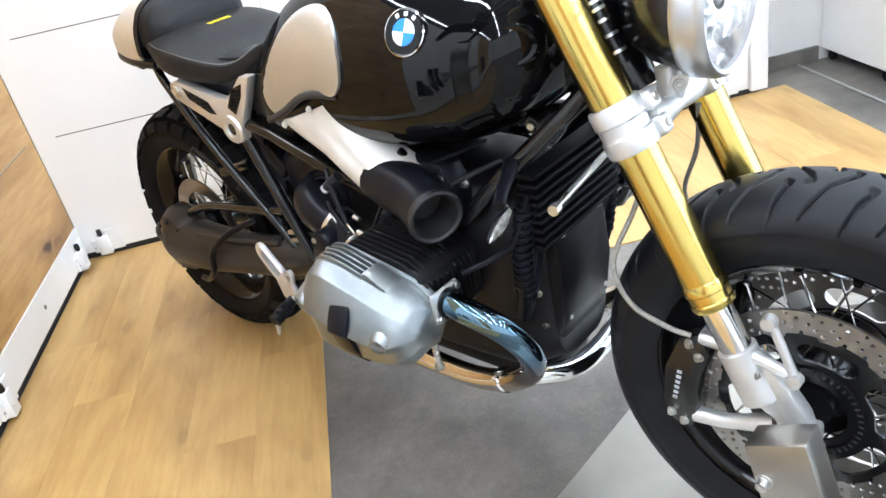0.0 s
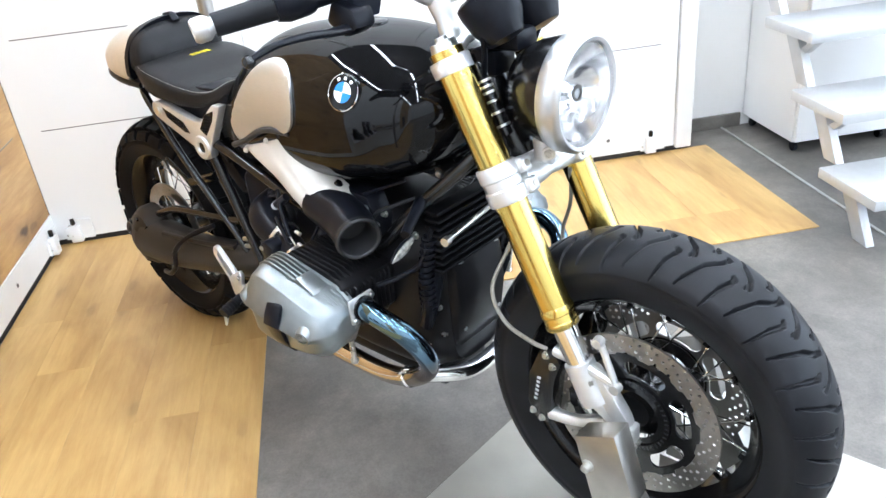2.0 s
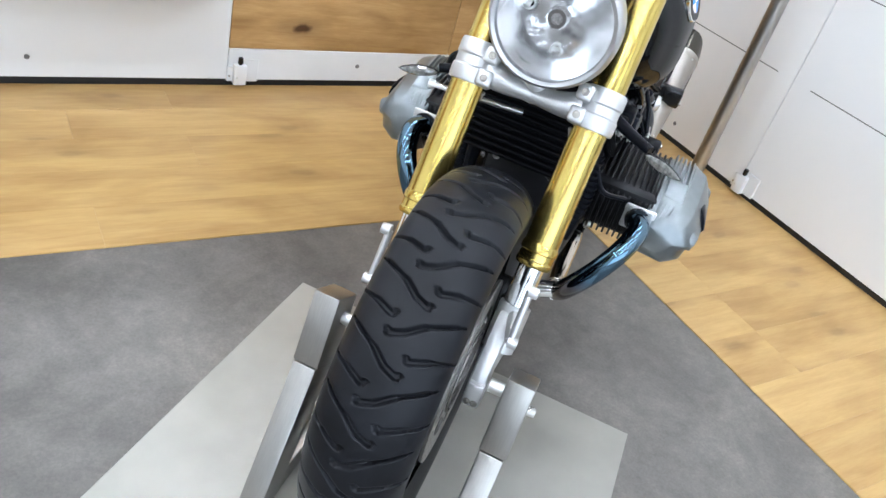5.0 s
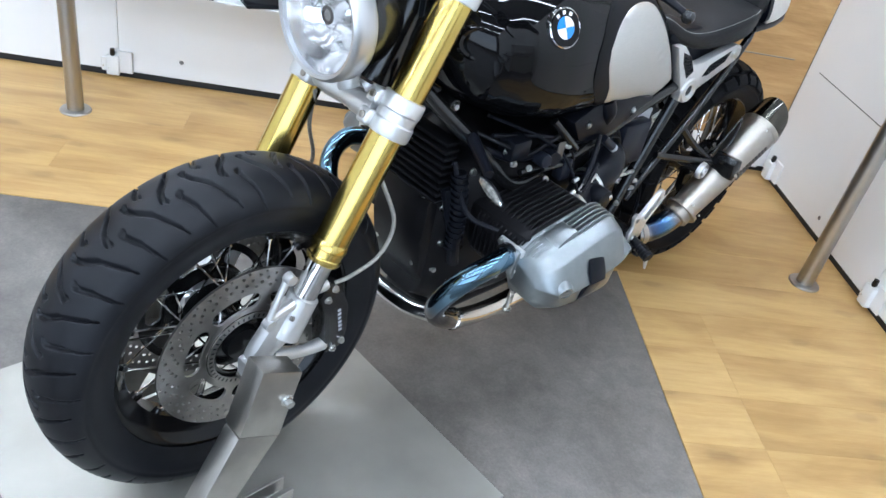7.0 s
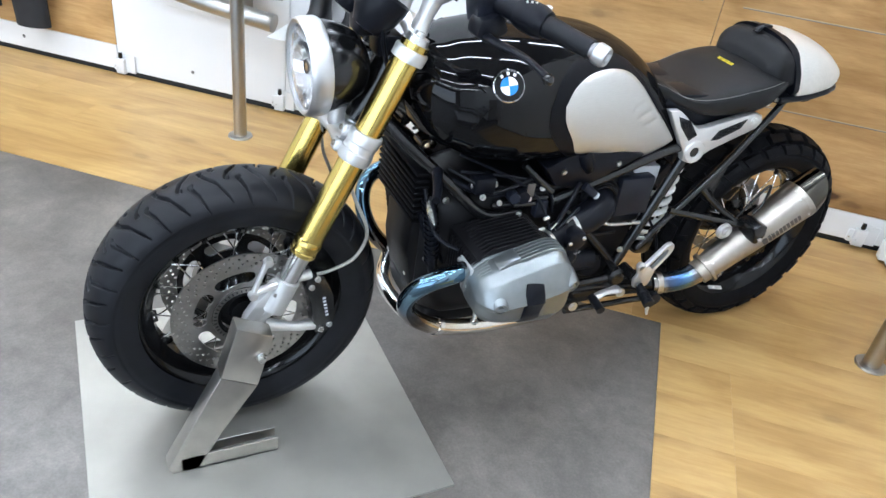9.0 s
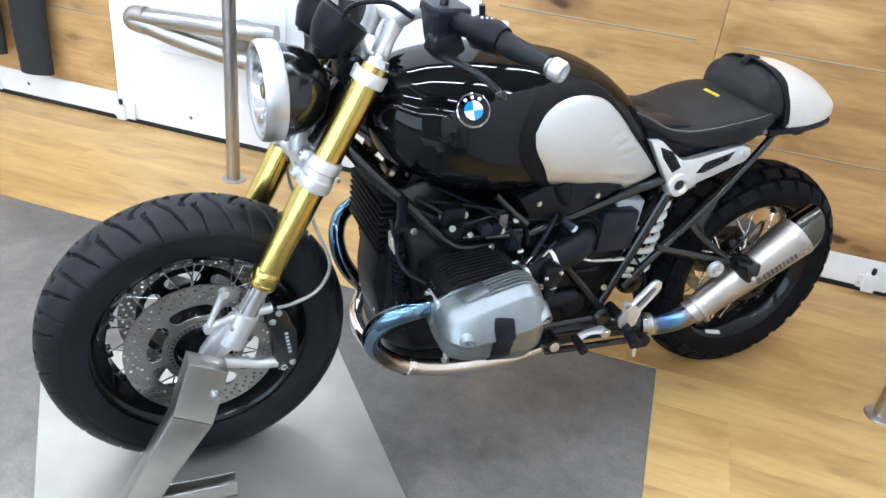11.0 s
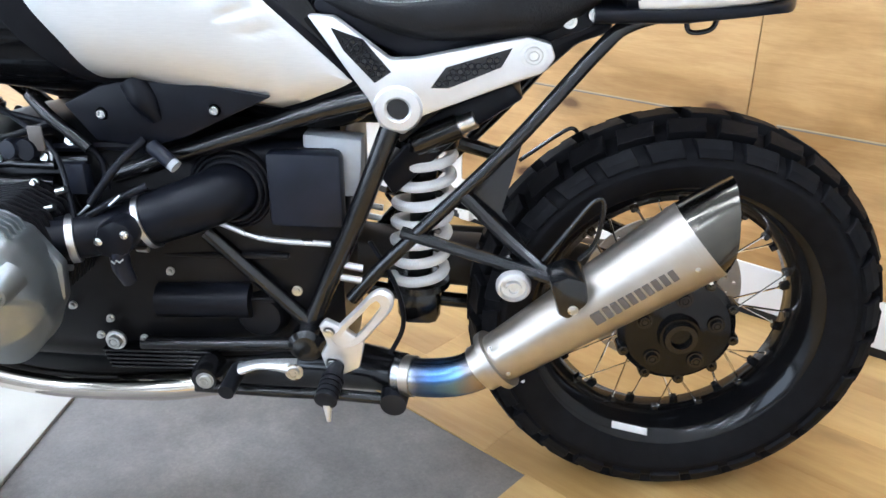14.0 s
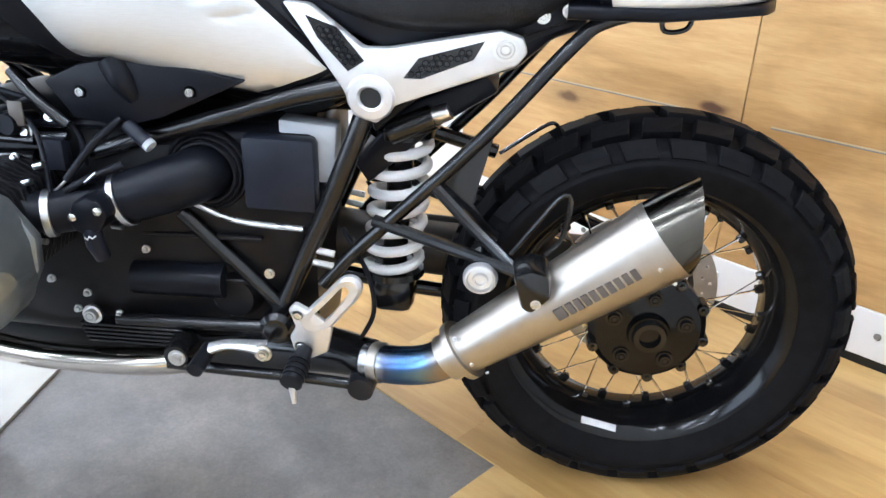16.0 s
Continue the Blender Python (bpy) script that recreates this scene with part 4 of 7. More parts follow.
# engine, gearbox, airbox
e_w = curve_of((0.34, 0.30, 0.18, 0.0, -0.15, -0.26), (0.080, 0.108, 0.13, 0.125, 0.11, 0.09))
part("engine_block", rings_to_bm(skin(0.34, -0.26, 24, e_w, lambda x: 0.62 - 0.25 * max(0, x - 0.2), lambda x: 0.235 + 0.5 * max(0, x - 0.27), lambda x: 0.42, 4, 4, 32)), M_ENGINE, bike, "black engine and gearbox casting", sharp=50)
part("engine_cover", slab([(0.345, 0.56), (0.362, 0.50), (0.366, 0.42), (0.352, 0.34), (0.325, 0.28), (0.28, 0.240), (0.16, 0.232), (0.16, 0.56)], -0.078, 0.078, 0.018), M_ENGINE, bike, "black front engine cover")
for k, (yy, zz) in enumerate(((0.055, 0.52), (0.057, 0.44), (0.055, 0.36), (0.04, 0.30), (-0.055, 0.52), (-0.057, 0.44), (-0.055, 0.36), (-0.04, 0.30))):
    part("cover_bolt", bolt_bm((0.358 if zz > 0.4 else 0.352 if zz > 0.33 else 0.332, yy, zz), (1, 0, 0.0), 0.005), M_BOLT, bike)
part("sump", box(-0.02, 0.30, -0.075, 0.075, 0.190, 0.25, 0.02, 3), M_ENGINE, bike)
for k in range(5):
    part("sump_rib", box(-0.065, 0.095, 0.06, 0.146 - 0.004 * k, 0.288 - 0.0095 * k, 0.2925 - 0.0095 * k, 0.001, 1), M_BLACKMETAL, bike)
part("airbox", box(-0.275, -0.02, -0.10, 0.105, 0.445, 0.60, 0.018, 3), M_PLASTIC, bike, "black airbox under the seat")
part("battery_box", box(-0.270, -0.168, 0.095, 0.125, 0.485, 0.592, 0.008, 2), M_BOXES, bike, "blue-black plastic battery box")
part("grey_module", slab([(-0.216, 0.612), (-0.216, 0.583), (-0.262, 0.583), (-0.266, 0.524), (-0.290, 0.526), (-0.294, 0.608)], 0.06, 0.100, 0.004), M_MODULE, bike, "pale grey control module")
part("frame_spine", tube([(0.42, 0, 0.84), (0.2, 0, 0.70), (-0.1, 0, 0.65), (-0.33, 0, 0.66)], 0.05, 16), M_BLACKMETAL, bike)
part("head_stock", bar((0.475, 0, 0.745), (0.395, 0, 0.915), 0.035, 20), M_BLACKMETAL, bike)
part("loom", tube([(0.30, 0.12, 0.64), (0.22, 0.130, 0.605), (0.12, 0.13, 0.598), (0.02, 0.128, 0.600), (-0.03, 0.12, 0.590)], 0.0075, 8), M_PLASTIC, bike)
part("loom", tube([(0.28, 0.12, 0.66), (0.18, 0.13, 0.645), (0.10, 0.135, 0.625), (0.05, 0.14, 0.590), (0.04, 0.15, 0.545)], 0.0045, 8), M_PLASTIC, bike)
part("sensor", lathe([(0, 0.02), (0.014, 0.02), (0.016, 0.005), (0.013, -0.03), (0, -0.03)], 16, facing((0.13, 0.145, 0.60), (0.2, 1, 0.1))), M_PLASTIC, bike)
part("injector_rail", bar((0.20, 0.14, 0.575), (0.06, 0.145, 0.585), 0.0065), M_BLACKMETAL, bike)

# left side cover under the knee panel
cov = part("side_cover", slab([(0.080, 0.660), (0.045, 0.612), (-0.02, 0.603), (-0.075, 0.618), (-0.190, 0.672), (-0.10, 0.690), (-0.02, 0.695), (0.03, 0.684)], 0.10, 0.149, 0.004), M_PLASTIC, bike, "matt black side cover")
part("cover_bulge", tube([(-0.015, 0.140, 0.690), (-0.028, 0.146, 0.665), (-0.04, 0.142, 0.640)], [0.020, 0.018, 0.010], 16), M_PLASTIC, cov)
for x, z in ((0.031, 0.648), (-0.117, 0.655)):
    part("cover_screw", bolt_bm((x, 0.149, z), (0, 1, 0), 0.006, 0.004), M_BOLT, cov)

# right side: aluminium intake snorkel with a black mouth
def flank(stations, edge, count=18):
    """A pressed cover: from an upper to a lower edge at each station, bulged outwards on the right side."""
    tops = spline([(a[0], a[1], 0) for a, c, d in stations], 6)
    lows = spline([(c[0], c[1], 0) for a, c, d in stations], 6)
    outs = np.interp(np.linspace(0, 1, len(tops)), np.linspace(0, 1, len(stations)), [d for a, c, d in stations])
    rings = []
    for p, q, d in zip(tops, lows, outs):
        ring = []
        for k in range(count + 1):
            t = k / count
            m = p.lerp(q, t)
            ring.append(Vector((m.x, -(edge + d * (1 - abs(2 * t - 1) ** 2.6) - 0.004 * math.exp(-((t - 0.34) / 0.05) ** 2) * min(1, d / 0.03)), m.y)))
        ring += [Vector((q.x, -edge + 0.03, q.y + 0.004)), Vector((p.x, -edge + 0.03, p.y - 0.004))]
        rings.append(ring)
    return rings_to_bm(rings)


FLANK = (((0.050, 0.764), (-0.158, 0.698), 0.026), ((0.056, 0.728), (-0.117, 0.678), 0.030), ((0.075, 0.700), (-0.048, 0.650), 0.036), ((0.103, 0.680), (0.002, 0.620), 0.042), ((0.148, 0.656), (0.050, 0.592), 0.046), ((0.196, 0.632), (0.108, 0.574), 0.048))
part("intake_cover", flank(FLANK, 0.146), M_INTAKE, bike, "matt aluminium intake cover", sharp=50)
# black strip along the gap between knee panel and intake cover
part("rubber_gap", tube([(-0.176, -0.158, 0.703), (-0.105, -0.172, 0.730), (-0.045, -0.178, 0.760), (0.0, -0.179, 0.771), (0.050, -0.172, 0.769)], 0.0065, 10), M_BLACKGAP, bike, "black strip along the gap above the intake cover")
for x, z, y in ((-0.130, 0.700, -0.163), (-0.028, 0.742, -0.177)):
    part("intake_screw", bolt_bm((x, y, z), (0, -1, 0.15), 0.0045, 0.003), M_INTAKE, bike)
part("intake_mouth", tube([(0.080, -0.150, 0.625), (0.17, -0.166, 0.611), (0.235, -0.196, 0.600)], [0.044, 0.047, 0.044], 28, flat=0.95, cap=False), M_PLASTIC, bike, "matt black air intake tube")
part("intake_lip", lathe([(0, -0.050), (0.031, -0.050), (0.034, -0.010), (0.037, 0.002), (0.041, 0.005), (0.0450, 0.003), (0.0455, -0.006)], 36, facing((0.235, -0.196, 0.600), (0.065, -0.030, -0.011))), M_BLACKGAP, bike, "black open intake mouth")
part("intake_body", slab([(0.06, 0.66), (0.20, 0.655), (0.24, 0.56), (0.10, 0.55), (0.0, 0.585)], -0.135, -0.08, 0.014), M_PLASTIC, bike)


# cylinders with finned barrels and silver covers
def cylinder(s, dx):
    def P(bm):
        bm.transform(Matrix.Translation((dx, 0, 0)))
        return bm if s > 0 else mirrored(bm)
    head = part("cylinder_barrel", P(box(0.095, 0.285, 0.10, 0.265, 0.425, 0.534, 0.02, 2, Matrix.Translation((0.185, 0, 0.5)) @ Matrix.Rotation(radians(6), 4, "Y") @ Matrix.Translation((-0.185, 0, -0.5)))), M_ENGINE, bike, "black finned cylinder")
    tilt = Matrix.Translation((0.185, 0, 0.5)) @ Matrix.Rotation(radians(8), 4, "Y") @ Matrix.Translation((-0.185, 0, -0.5))
    for k in range(11):
        y = 0.135 + 0.0115 * k
        part("fin", P(slab([(0.080, 0.45), (0.090, 0.520), (0.125, 0.548), (0.24, 0.548), (0.288, 0.522), (0.298, 0.45), (0.27, 0.41), (0.10, 0.41)], y, y + 0.0045, 0.0012, tilt)), M_ENGINE, head)
    # cover: a casting with flat planes, crisp along its length and rounded at the ends
    stations = ((0.304, 0.478, 0.470, 0.453, 0.430, 0.55), (0.290, 0.503, 0.494, 0.455, 0.408, 0.82), (0.262, 0.520, 0.511, 0.452, 0.394, 0.96), (0.200, 0.540, 0.531, 0.461, 0.382, 1.0), (0.135, 0.556, 0.546, 0.474, 0.374, 1.0), (0.100, 0.548, 0.537, 0.480, 0.376, 0.95), (0.078, 0.518, 0.510, 0.472, 0.396, 0.76), (0.066, 0.482, 0.474, 0.455, 0.430, 0.50))

    def cut(x):
        return 0.009 * min(1.0, max(0.0, (0.212 - x) / 0.008)) * min(1.0, max(0.0, (x - 0.088) / 0.01))
    finer = []
    for c in zip(*stations):
        finer.append([p.x for p in spline([(v, 0, 0) for v in c], 6)])
    rings = []
    for x, top, up, lip, bot, k in zip(*finer):
        rings.append([Vector((x, 0.256 + (y - 0.256) * k if y > 0.258 else y, z)) for y, z in ((0.256, top - cut(x)), (0.299, top - 0.003 - cut(x)), (0.306, top - 0.004), (0.334, up - 0.006), (0.346, up * 0.62 + lip * 0.38), (0.364, lip + 0.004), (0.351, lip - 0.009), (0.346, bot * 0.62 + lip * 0.38), (0.318, bot), (0.256, bot + 0.004))])
    shell = rings_to_bm(rings)
    bmesh.ops.recalc_face_normals(shell, faces=shell.faces)
    bmesh.ops.bevel(shell, geom=[e for e in shell.edges if len(e.link_faces) == 2 and e.calc_face_angle() > 0.16 and abs(e.verts[0].co.x - e.verts[1].co.x) > 0.3 * e.calc_length()], offset=0.0042, segments=3, affect="EDGES", profile=0.5, clamp_overlap=True)
    cv = part("cylinder_cover", P(shell), M_COVER, bike, "silver cast cylinder head cover with ribs", sharp=32)

    def topz(x):
        return float(np.interp(x, finer[0][::-1], finer[1][::-1]))
    part("cover_base", P(slab([(0.312, 0.455), (0.306, 0.496), (0.268, 0.522), (0.205, 0.536), (0.135, 0.550), (0.092, 0.534), (0.058, 0.485), (0.062, 0.440), (0.095, 0.378), (0.20, 0.372), (0.285, 0.402)], 0.246, 0.262, 0.004)), M_COVER, cv)
    for k in range(5):                     # five tall cooling ribs on the rear of the top
        y = 0.2630 + 0.0092 * k
        drop = 0.09 * max(0, y - 0.256)
        ridge_line = [(x, topz(x) + 0.0045 - drop) for x in (0.206, 0.19, 0.165, 0.142, 0.130, 0.112, 0.096)]
        part("cover_rib", P(slab([(0.222, topz(0.222) - 0.012 - drop), *ridge_line, (0.080, topz(0.084) - 0.016 - drop), (0.13, topz(0.13) - 0.02 - drop)], y, y + 0.0036, 0.0010)), M_COVER, cv)
    part("cover_block", P(slab([(0.262, topz(0.262) - 0.016), (0.250, topz(0.25) + 0.001), (0.216, topz(0.216) + 0.0075), (0.205, topz(0.205) + 0.0065), (0.200, topz(0.20) - 0.016)], 0.264, 0.304, 0.004)), M_COVER, cv)
    for k in range(4):
        y = 0.266 + 0.0078 * k
        drop = 0.09 * (y - 0.256)
        part("cover_rib", P(tube([(0.297 - 0.003 * k, y - 0.002, topz(0.297 - 0.003 * k) - drop), (0.283, y, topz(0.283) - drop), (0.264, y + 0.002, topz(0.264) - drop)], 0.0017, 8, curve=False)), M_COVER, cv)
    pad = rings_to_bm([[Vector((x, yy, z)) for x, yy in ((a, y - 0.012), (a + 0.001, y + 0.0045), (a + 0.004, y + 0.006), (c - 0.004, y + 0.006), (c - 0.001, y + 0.0045), (c, y - 0.012))] for z, y, a, c in ((0.507, 0.340, 0.171, 0.206), (0.503, 0.346, 0.167, 0.209), (0.485, 0.356, 0.166, 0.211), (0.466, 0.362, 0.165, 0.209), (0.452, 0.355, 0.164, 0.207), (0.430, 0.349, 0.164, 0.207), (0.412, 0.341, 0.158, 0.207), (0.395, 0.329, 0.160, 0.206))])
    part("cover_pad", P(pad), M_PLASTIC, cv, "black rubber guard pad")
    for x, z, y in ((0.263, 0.460, 0.345), (0.095, 0.488, 0.343)):
        boss = lathe([(0, 0.012), (0.006, 0.012), (0.007, 0.006), (0.0105, 0.006), (0.0115, 0.012), (0.0145, 0.012), (0.0165, 0.009), (0.023, -0.006), (0.029, -0.022)], 24, facing((x, y, z), (0.22 if x > 0.2 else -0.22, 1, -0.15)))
        part("cover_bolt", P(boss), M_COVER, cv)
        part("cover_bolt_head", P(bolt_bm((x, y + 0.005, z), (0.22 if x > 0.2 else -0.22, 1, -0.15), 0.0062, 0.004)), M_BOLT, cv)
    part("sensor_post", P(lathe([(0, 0.040), (0.008, 0.040), (0.009, 0.034), (0.006, 0.032), (0.0045, 0.026), (0.006, 0.022), (0.0045, 0.018), (0.006, 0.014), (0.0045, 0.010), (0.006, 0.006), (0.005, -0.03), (0, -0.03)], 16, facing((0.252, 0.235, 0.362), (-0.12, -0.1, -1)))), M_BOLT, head, "bright ribbed sensor post")
    part("spark_plug", P(lathe([(0, 0.02), (0.006, 0.02), (0.007, -0.01), (0, -0.01)], 12, facing((0.235, 0.275, 0.402), (0, 0.2, -1)))), M_BOLT, head)
    # intake tract behind the head
    part("throttle_body", P(tube([(0.125, 0.215, 0.498), (0.09, 0.200, 0.493), (0.045, 0.183, 0.496), (0.0, 0.165, 0.503)], 0.030, 20)), M_PLASTIC, head)
    part("intake_elbow", P(tube([(0.005, 0.163, 0.502), (-0.035, 0.161, 0.514), (-0.078, 0.153, 0.528), (-0.108, 0.132, 0.536), (-0.118, 0.095, 0.538)], [0.034, 0.036, 0.037, 0.038, 0.040], 24)), M_PLASTIC, head, "black rubber intake elbow")
    for a, b in (((0.078, 0.197, 0.4925), (0.069, 0.194, 0.4930)), ((-0.011, 0.1622, 0.5055), (-0.019, 0.1615, 0.5082))):
        part("hose_clamp", P(bar(a, b, 0.0330 if a[0] > 0 else 0.0390, 28)), M_BOLT, head, "bright steel hose clamp")
        part("clamp_screw", P(bar((a[0] + 0.008, a[1] + 0.022, a[2] - 0.031), (a[0] - 0.008, a[1] + 0.024, a[2] - 0.031), 0.0042, 12)), M_BOLT, head)
    # position sensor with its plug on the throttle body
    sensor = part("throttle_sensor", P(slab([(0.034, 0.496), (0.026, 0.520), (0.004, 0.530), (-0.014, 0.524), (-0.022, 0.505), (-0.010, 0.484), (0.012, 0.476), (0.030, 0.482)], 0.188, 0.226, 0.006)), M_PLASTIC, head, "black throttle sensor housing")
    for x, z in ((0.026, 0.502), (-0.009, 0.512)):
        part("sensor_screw", P(lathe([(0, 0.004), (0.003, 0.0038), (0.0055, 0.002), (0.0058, -0.002), (0, -0.002)], 18, facing((x, 0.226, z), (0, 1, 0)))), M_BOLT, sensor)
    part("sensor_plug", P(tube([(0.008, 0.214, 0.484), (0.006, 0.216, 0.460), (0.003, 0.208, 0.438)], [0.013, 0.012, 0.010], 14, curve=False)), M_BOXES, sensor)
    part("plug_spring", P(tube([(0.012, 0.229, 0.476), (0.008, 0.230, 0.473), (0.005, 0.230, 0.478), (0.001, 0.230, 0.475), (-0.004, 0.229, 0.479)], 0.0011, 6, curve=False)), M_BOLT, sensor)
    for a, b in (((0.070, 0.192, 0.518), (0.047, 0.188, 0.539)), ((0.072, 0.196, 0.505), (0.050, 0.192, 0.524)), ((0.022, 0.190, 0.537), (0.006, 0.188, 0.551))):
        part("control_cable", P(bar(a, b, 0.0021, 8)), M_BOLT, head, "bare steel control cable")
    for a, b, c in (((0.048, 0.188, 0.538), (0.012, 0.172, 0.585), (-0.020, 0.150, 0.615)), ((0.050, 0.192, 0.523), (0.020, 0.184, 0.540), (-0.020, 0.165, 0.556))):
        part("cable_sleeve", P(tube([a, b, c], 0.0055, 12)), M_PLASTIC, head)
    for x, z, y in ((0.078, 0.558, 0.190), (0.092, 0.537, 0.200), (0.108, 0.520, 0.212), (0.084, 0.460, 0.210)):
        part("fitting_stub", P(bar((x + 0.010, y, z - 0.003), (x - 0.003, y, z + 0.001), 0.0044, 12)), M_BOLT, head)

cylinder(1, 0.0)
cylinder(-1, -0.045)

# exhaust
for s, dx in ((1, 0.0), (-1, -0.035)):
    def Q(*pts):
        return [(x + dx * min(1, max(0, (x - 0.1) / 0.2)), s * y, z) for x, y, z in pts]
    part("exhaust_header", tube(Q((0.295, 0.235, 0.478), (0.345, 0.245, 0.480), (0.392, 0.232, 0.455), (0.410, 0.205, 0.405), (0.395, 0.175, 0.345), (0.35, 0.155, 0.290), (0.28, 0.14, 0.245), (0.17, 0.132, 0.219), (0.02, 0.125, 0.216), (-0.06, 0.115, 0.222)), [0.0205, 0.0205, 0.0205, 0.0205, 0.0205, 0.0205, 0.0205, 0.0225, 0.0225], 20, per=8), M_HEAT, bike, "heat-blued polished exhaust header")
    fx = 0.292 + dx
    flange = part("header_flange", box(fx, fx + 0.007, s * 0.237 - 0.030, s * 0.237 + 0.030, 0.452, 0.505, 0.0034, 2), M_CAST, bike, "polished header flange plate")
    part("flange_ring", tube(Q((0.292, 0.235, 0.478), (0.308, 0.238, 0.479)), 0.0245, 20, curve=False), M_BLACKMETAL, flange)
    for yy, zz in ((0.213, 0.496), (0.260, 0.460)):
        part("flange_nut", bolt_bm((fx + 0.007, s * yy, zz), (1, 0, 0), 0.0052, 0.006), M_BOLT, flange)
    part("header_clamp", tube(Q((0.30, 0.1425, 0.255), (0.288, 0.141, 0.249)), 0.0235, 18, curve=False), M_CHROME, bike)
part("cross_pipe", tube([(0.345, 0.15, 0.285), (0.36, 0.06, 0.262), (0.36, -0.06, 0.262), (0.31, -0.15, 0.285)], 0.0185, 18), M_CHROME, bike, "polished balance pipe")
part("collector", tube([(-0.05, 0.08, 0.225), (-0.15, 0.06, 0.225), (-0.28, 0.10, 0.250), (-0.345, 0.14, 0.270)], [0.028, 0.045, 0.038, 0.030], 20), M_BLACKMETAL, bike)
part("link_pipe", tube([(-0.338, 0.145, 0.270), (-0.385, 0.158, 0.275), (-0.43, 0.168, 0.289), (-0.478, 0.178, 0.324)], [0.028, 0.0285, 0.029, 0.030], 24), M_TITBLUE, bike, "blue heat-tinted link pipe")
part("link_clamp", tube([(-0.350, 0.148, 0.271), (-0.363, 0.152, 0.2725)], 0.0305, 24, curve=False), M_TITAN, bike)
A0, A1 = Vector((-0.470, 0.178, 0.320)), Vector((-0.712, 0.186, 0.517))
AX = (A1 - A0).normalized()
sil = part("silencer", tube([A0 - AX * 0.022, A0 - AX * 0.002, A0, A0.lerp(A1, 0.3), A0.lerp(A1, 0.7), A1], [0.034, 0.036, 0.0430, 0.0465, 0.0520, 0.0550], 36, curve=False, flat=1.0), M_TITAN, bike, "brushed titanium silencer", sharp=50)
UPV = Vector((0, 1, 0)).cross(AX).normalized()
if UPV.z < 0:
    UPV = -UPV
SDV = AX.cross(UPV)
tr = []
for k in range(40):
    a = 2 * math.pi * k / 40
    d = UPV * math.cos(a) + SDV * math.sin(a)
    hgt = 0.006 + 0.066 * (0.5 + 0.5 * math.cos(a))
    tr.append([A1 + d * 0.0545, A1 + d * 0.0515 + AX * hgt * 0.6, A1 + d * 0.048 + AX * hgt, A1 + d * 0.0455 + AX * (hgt - 0.001), A1 + d * 0.041 - AX * 0.02])
tip = rings_to_bm([list(r) for r in zip(*tr)], cap=False)
part("silencer_tip", tip, M_DARKTIP, sil, "dark smoked slash-cut end cap", sharp=50)
part("silencer_bore", bar(A1 - AX * 0.03, A1 - AX * 0.02, 0.045, 24), M_BLACKGAP, sil)
part("silencer_seam", tube([A0.lerp(A1, 0.95) , A0.lerp(A1, 0.965)], 0.0552, 36, curve=False), M_TITAN, sil)
part("silencer_seam", tube([A0 - AX * 0.001, A0 + AX * 0.008], 0.0442, 36, curve=False), M_TITAN, sil)
side_n = Vector((0.05, 1, 0.0)).normalized()
up_n = AX.cross(side_n).normalized()
side_n = up_n.cross(AX)
for k in range(10):                    # laser mark as plain bars
    c = A0.lerp(A1, 0.52 + 0.036 * k - (0.01 if k == 0 else 0)) + side_n * (0.0502 + 0.00034 * k)
    wd = 0.013 if k == 0 else 0.0078
    mm = Matrix(((AX.x, up_n.x, side_n.x, c.x), (AX.y, up_n.y, side_n.y, c.y), (AX.z, up_n.z, side_n.z, c.z), (0, 0, 0, 1)))
    part("silencer_mark", box(-wd / 2, wd / 2, -0.0078, 0.0078, -0.008, 0.0, m=mm), M_GREYMARK, sil)
for k, t in enumerate((0.06, 0.93)):
    for a in (0.5, 1.4, 2.4):
        c = A0.lerp(A1, t)
        r = (0.0438 if t < 0.5 else 0.0547)
        d = side_n * math.sin(a) + up_n * math.cos(a)
        part("rivet", bolt_bm(c + d * r, d, 0.0022, 0.002), M_BOLT, sil)
part("hanger_block", slab([(-0.530, 0.470), (-0.552, 0.480), (-0.574, 0.474), (-0.578, 0.442), (-0.556, 0.418), (-0.543, 0.424), (-0.538, 0.446)], 0.172, 0.236, 0.006), M_BLACKMETAL, bike, "black silencer hanger clamp")
part("hanger_screw", bolt_bm((-0.560, 0.237, 0.434), (0, 1, 0), 0.0045, 0.004), M_BOLT, bike)
part("hanger_bolt", lathe([(0, 0.004), (0.0055, 0.004), (0.0065, 0.009), (0.0095, 0.009), (0.0105, 0.002), (0.0155, 0.001), (0.0175, 0.006), (0.0200, 0.005), (0.0220, 0.001), (0.0225, -0.006), (0, -0.006)], 32, facing((-0.491, 0.180, 0.437), (0, 1, 0))), M_CAST, bike, "round silver hanger boss")
part("hanger_boss_back", bar((-0.491, 0.10, 0.437), (-0.491, 0.176, 0.437), 0.012), M_BLACKMETAL, bike)
part("silencer_guard", tube([(-0.527, 0.17, 0.472), (-0.555, 0.175, 0.518), (-0.582, 0.18, 0.561), (-0.594, 0.18, 0.556), (-0.588, 0.18, 0.505), (-0.570, 0.178, 0.478)], 0.0032, 8), M_BLACKMETAL, bike)
part("pillion_hanger", tube([(-0.40, -0.09, 0.56), (-0.50, -0.10, 0.528)], 0.012, 10), M_BLACKMETAL, bike)
part("pillion_loop", tube([(-0.505, -0.10, 0.525), (-0.565, -0.105, 0.570), (-0.585, -0.105, 0.578), (-0.592, -0.105, 0.560), (-0.580, -0.105, 0.530)], 0.0035, 8), M_BLACKMETAL, bike)

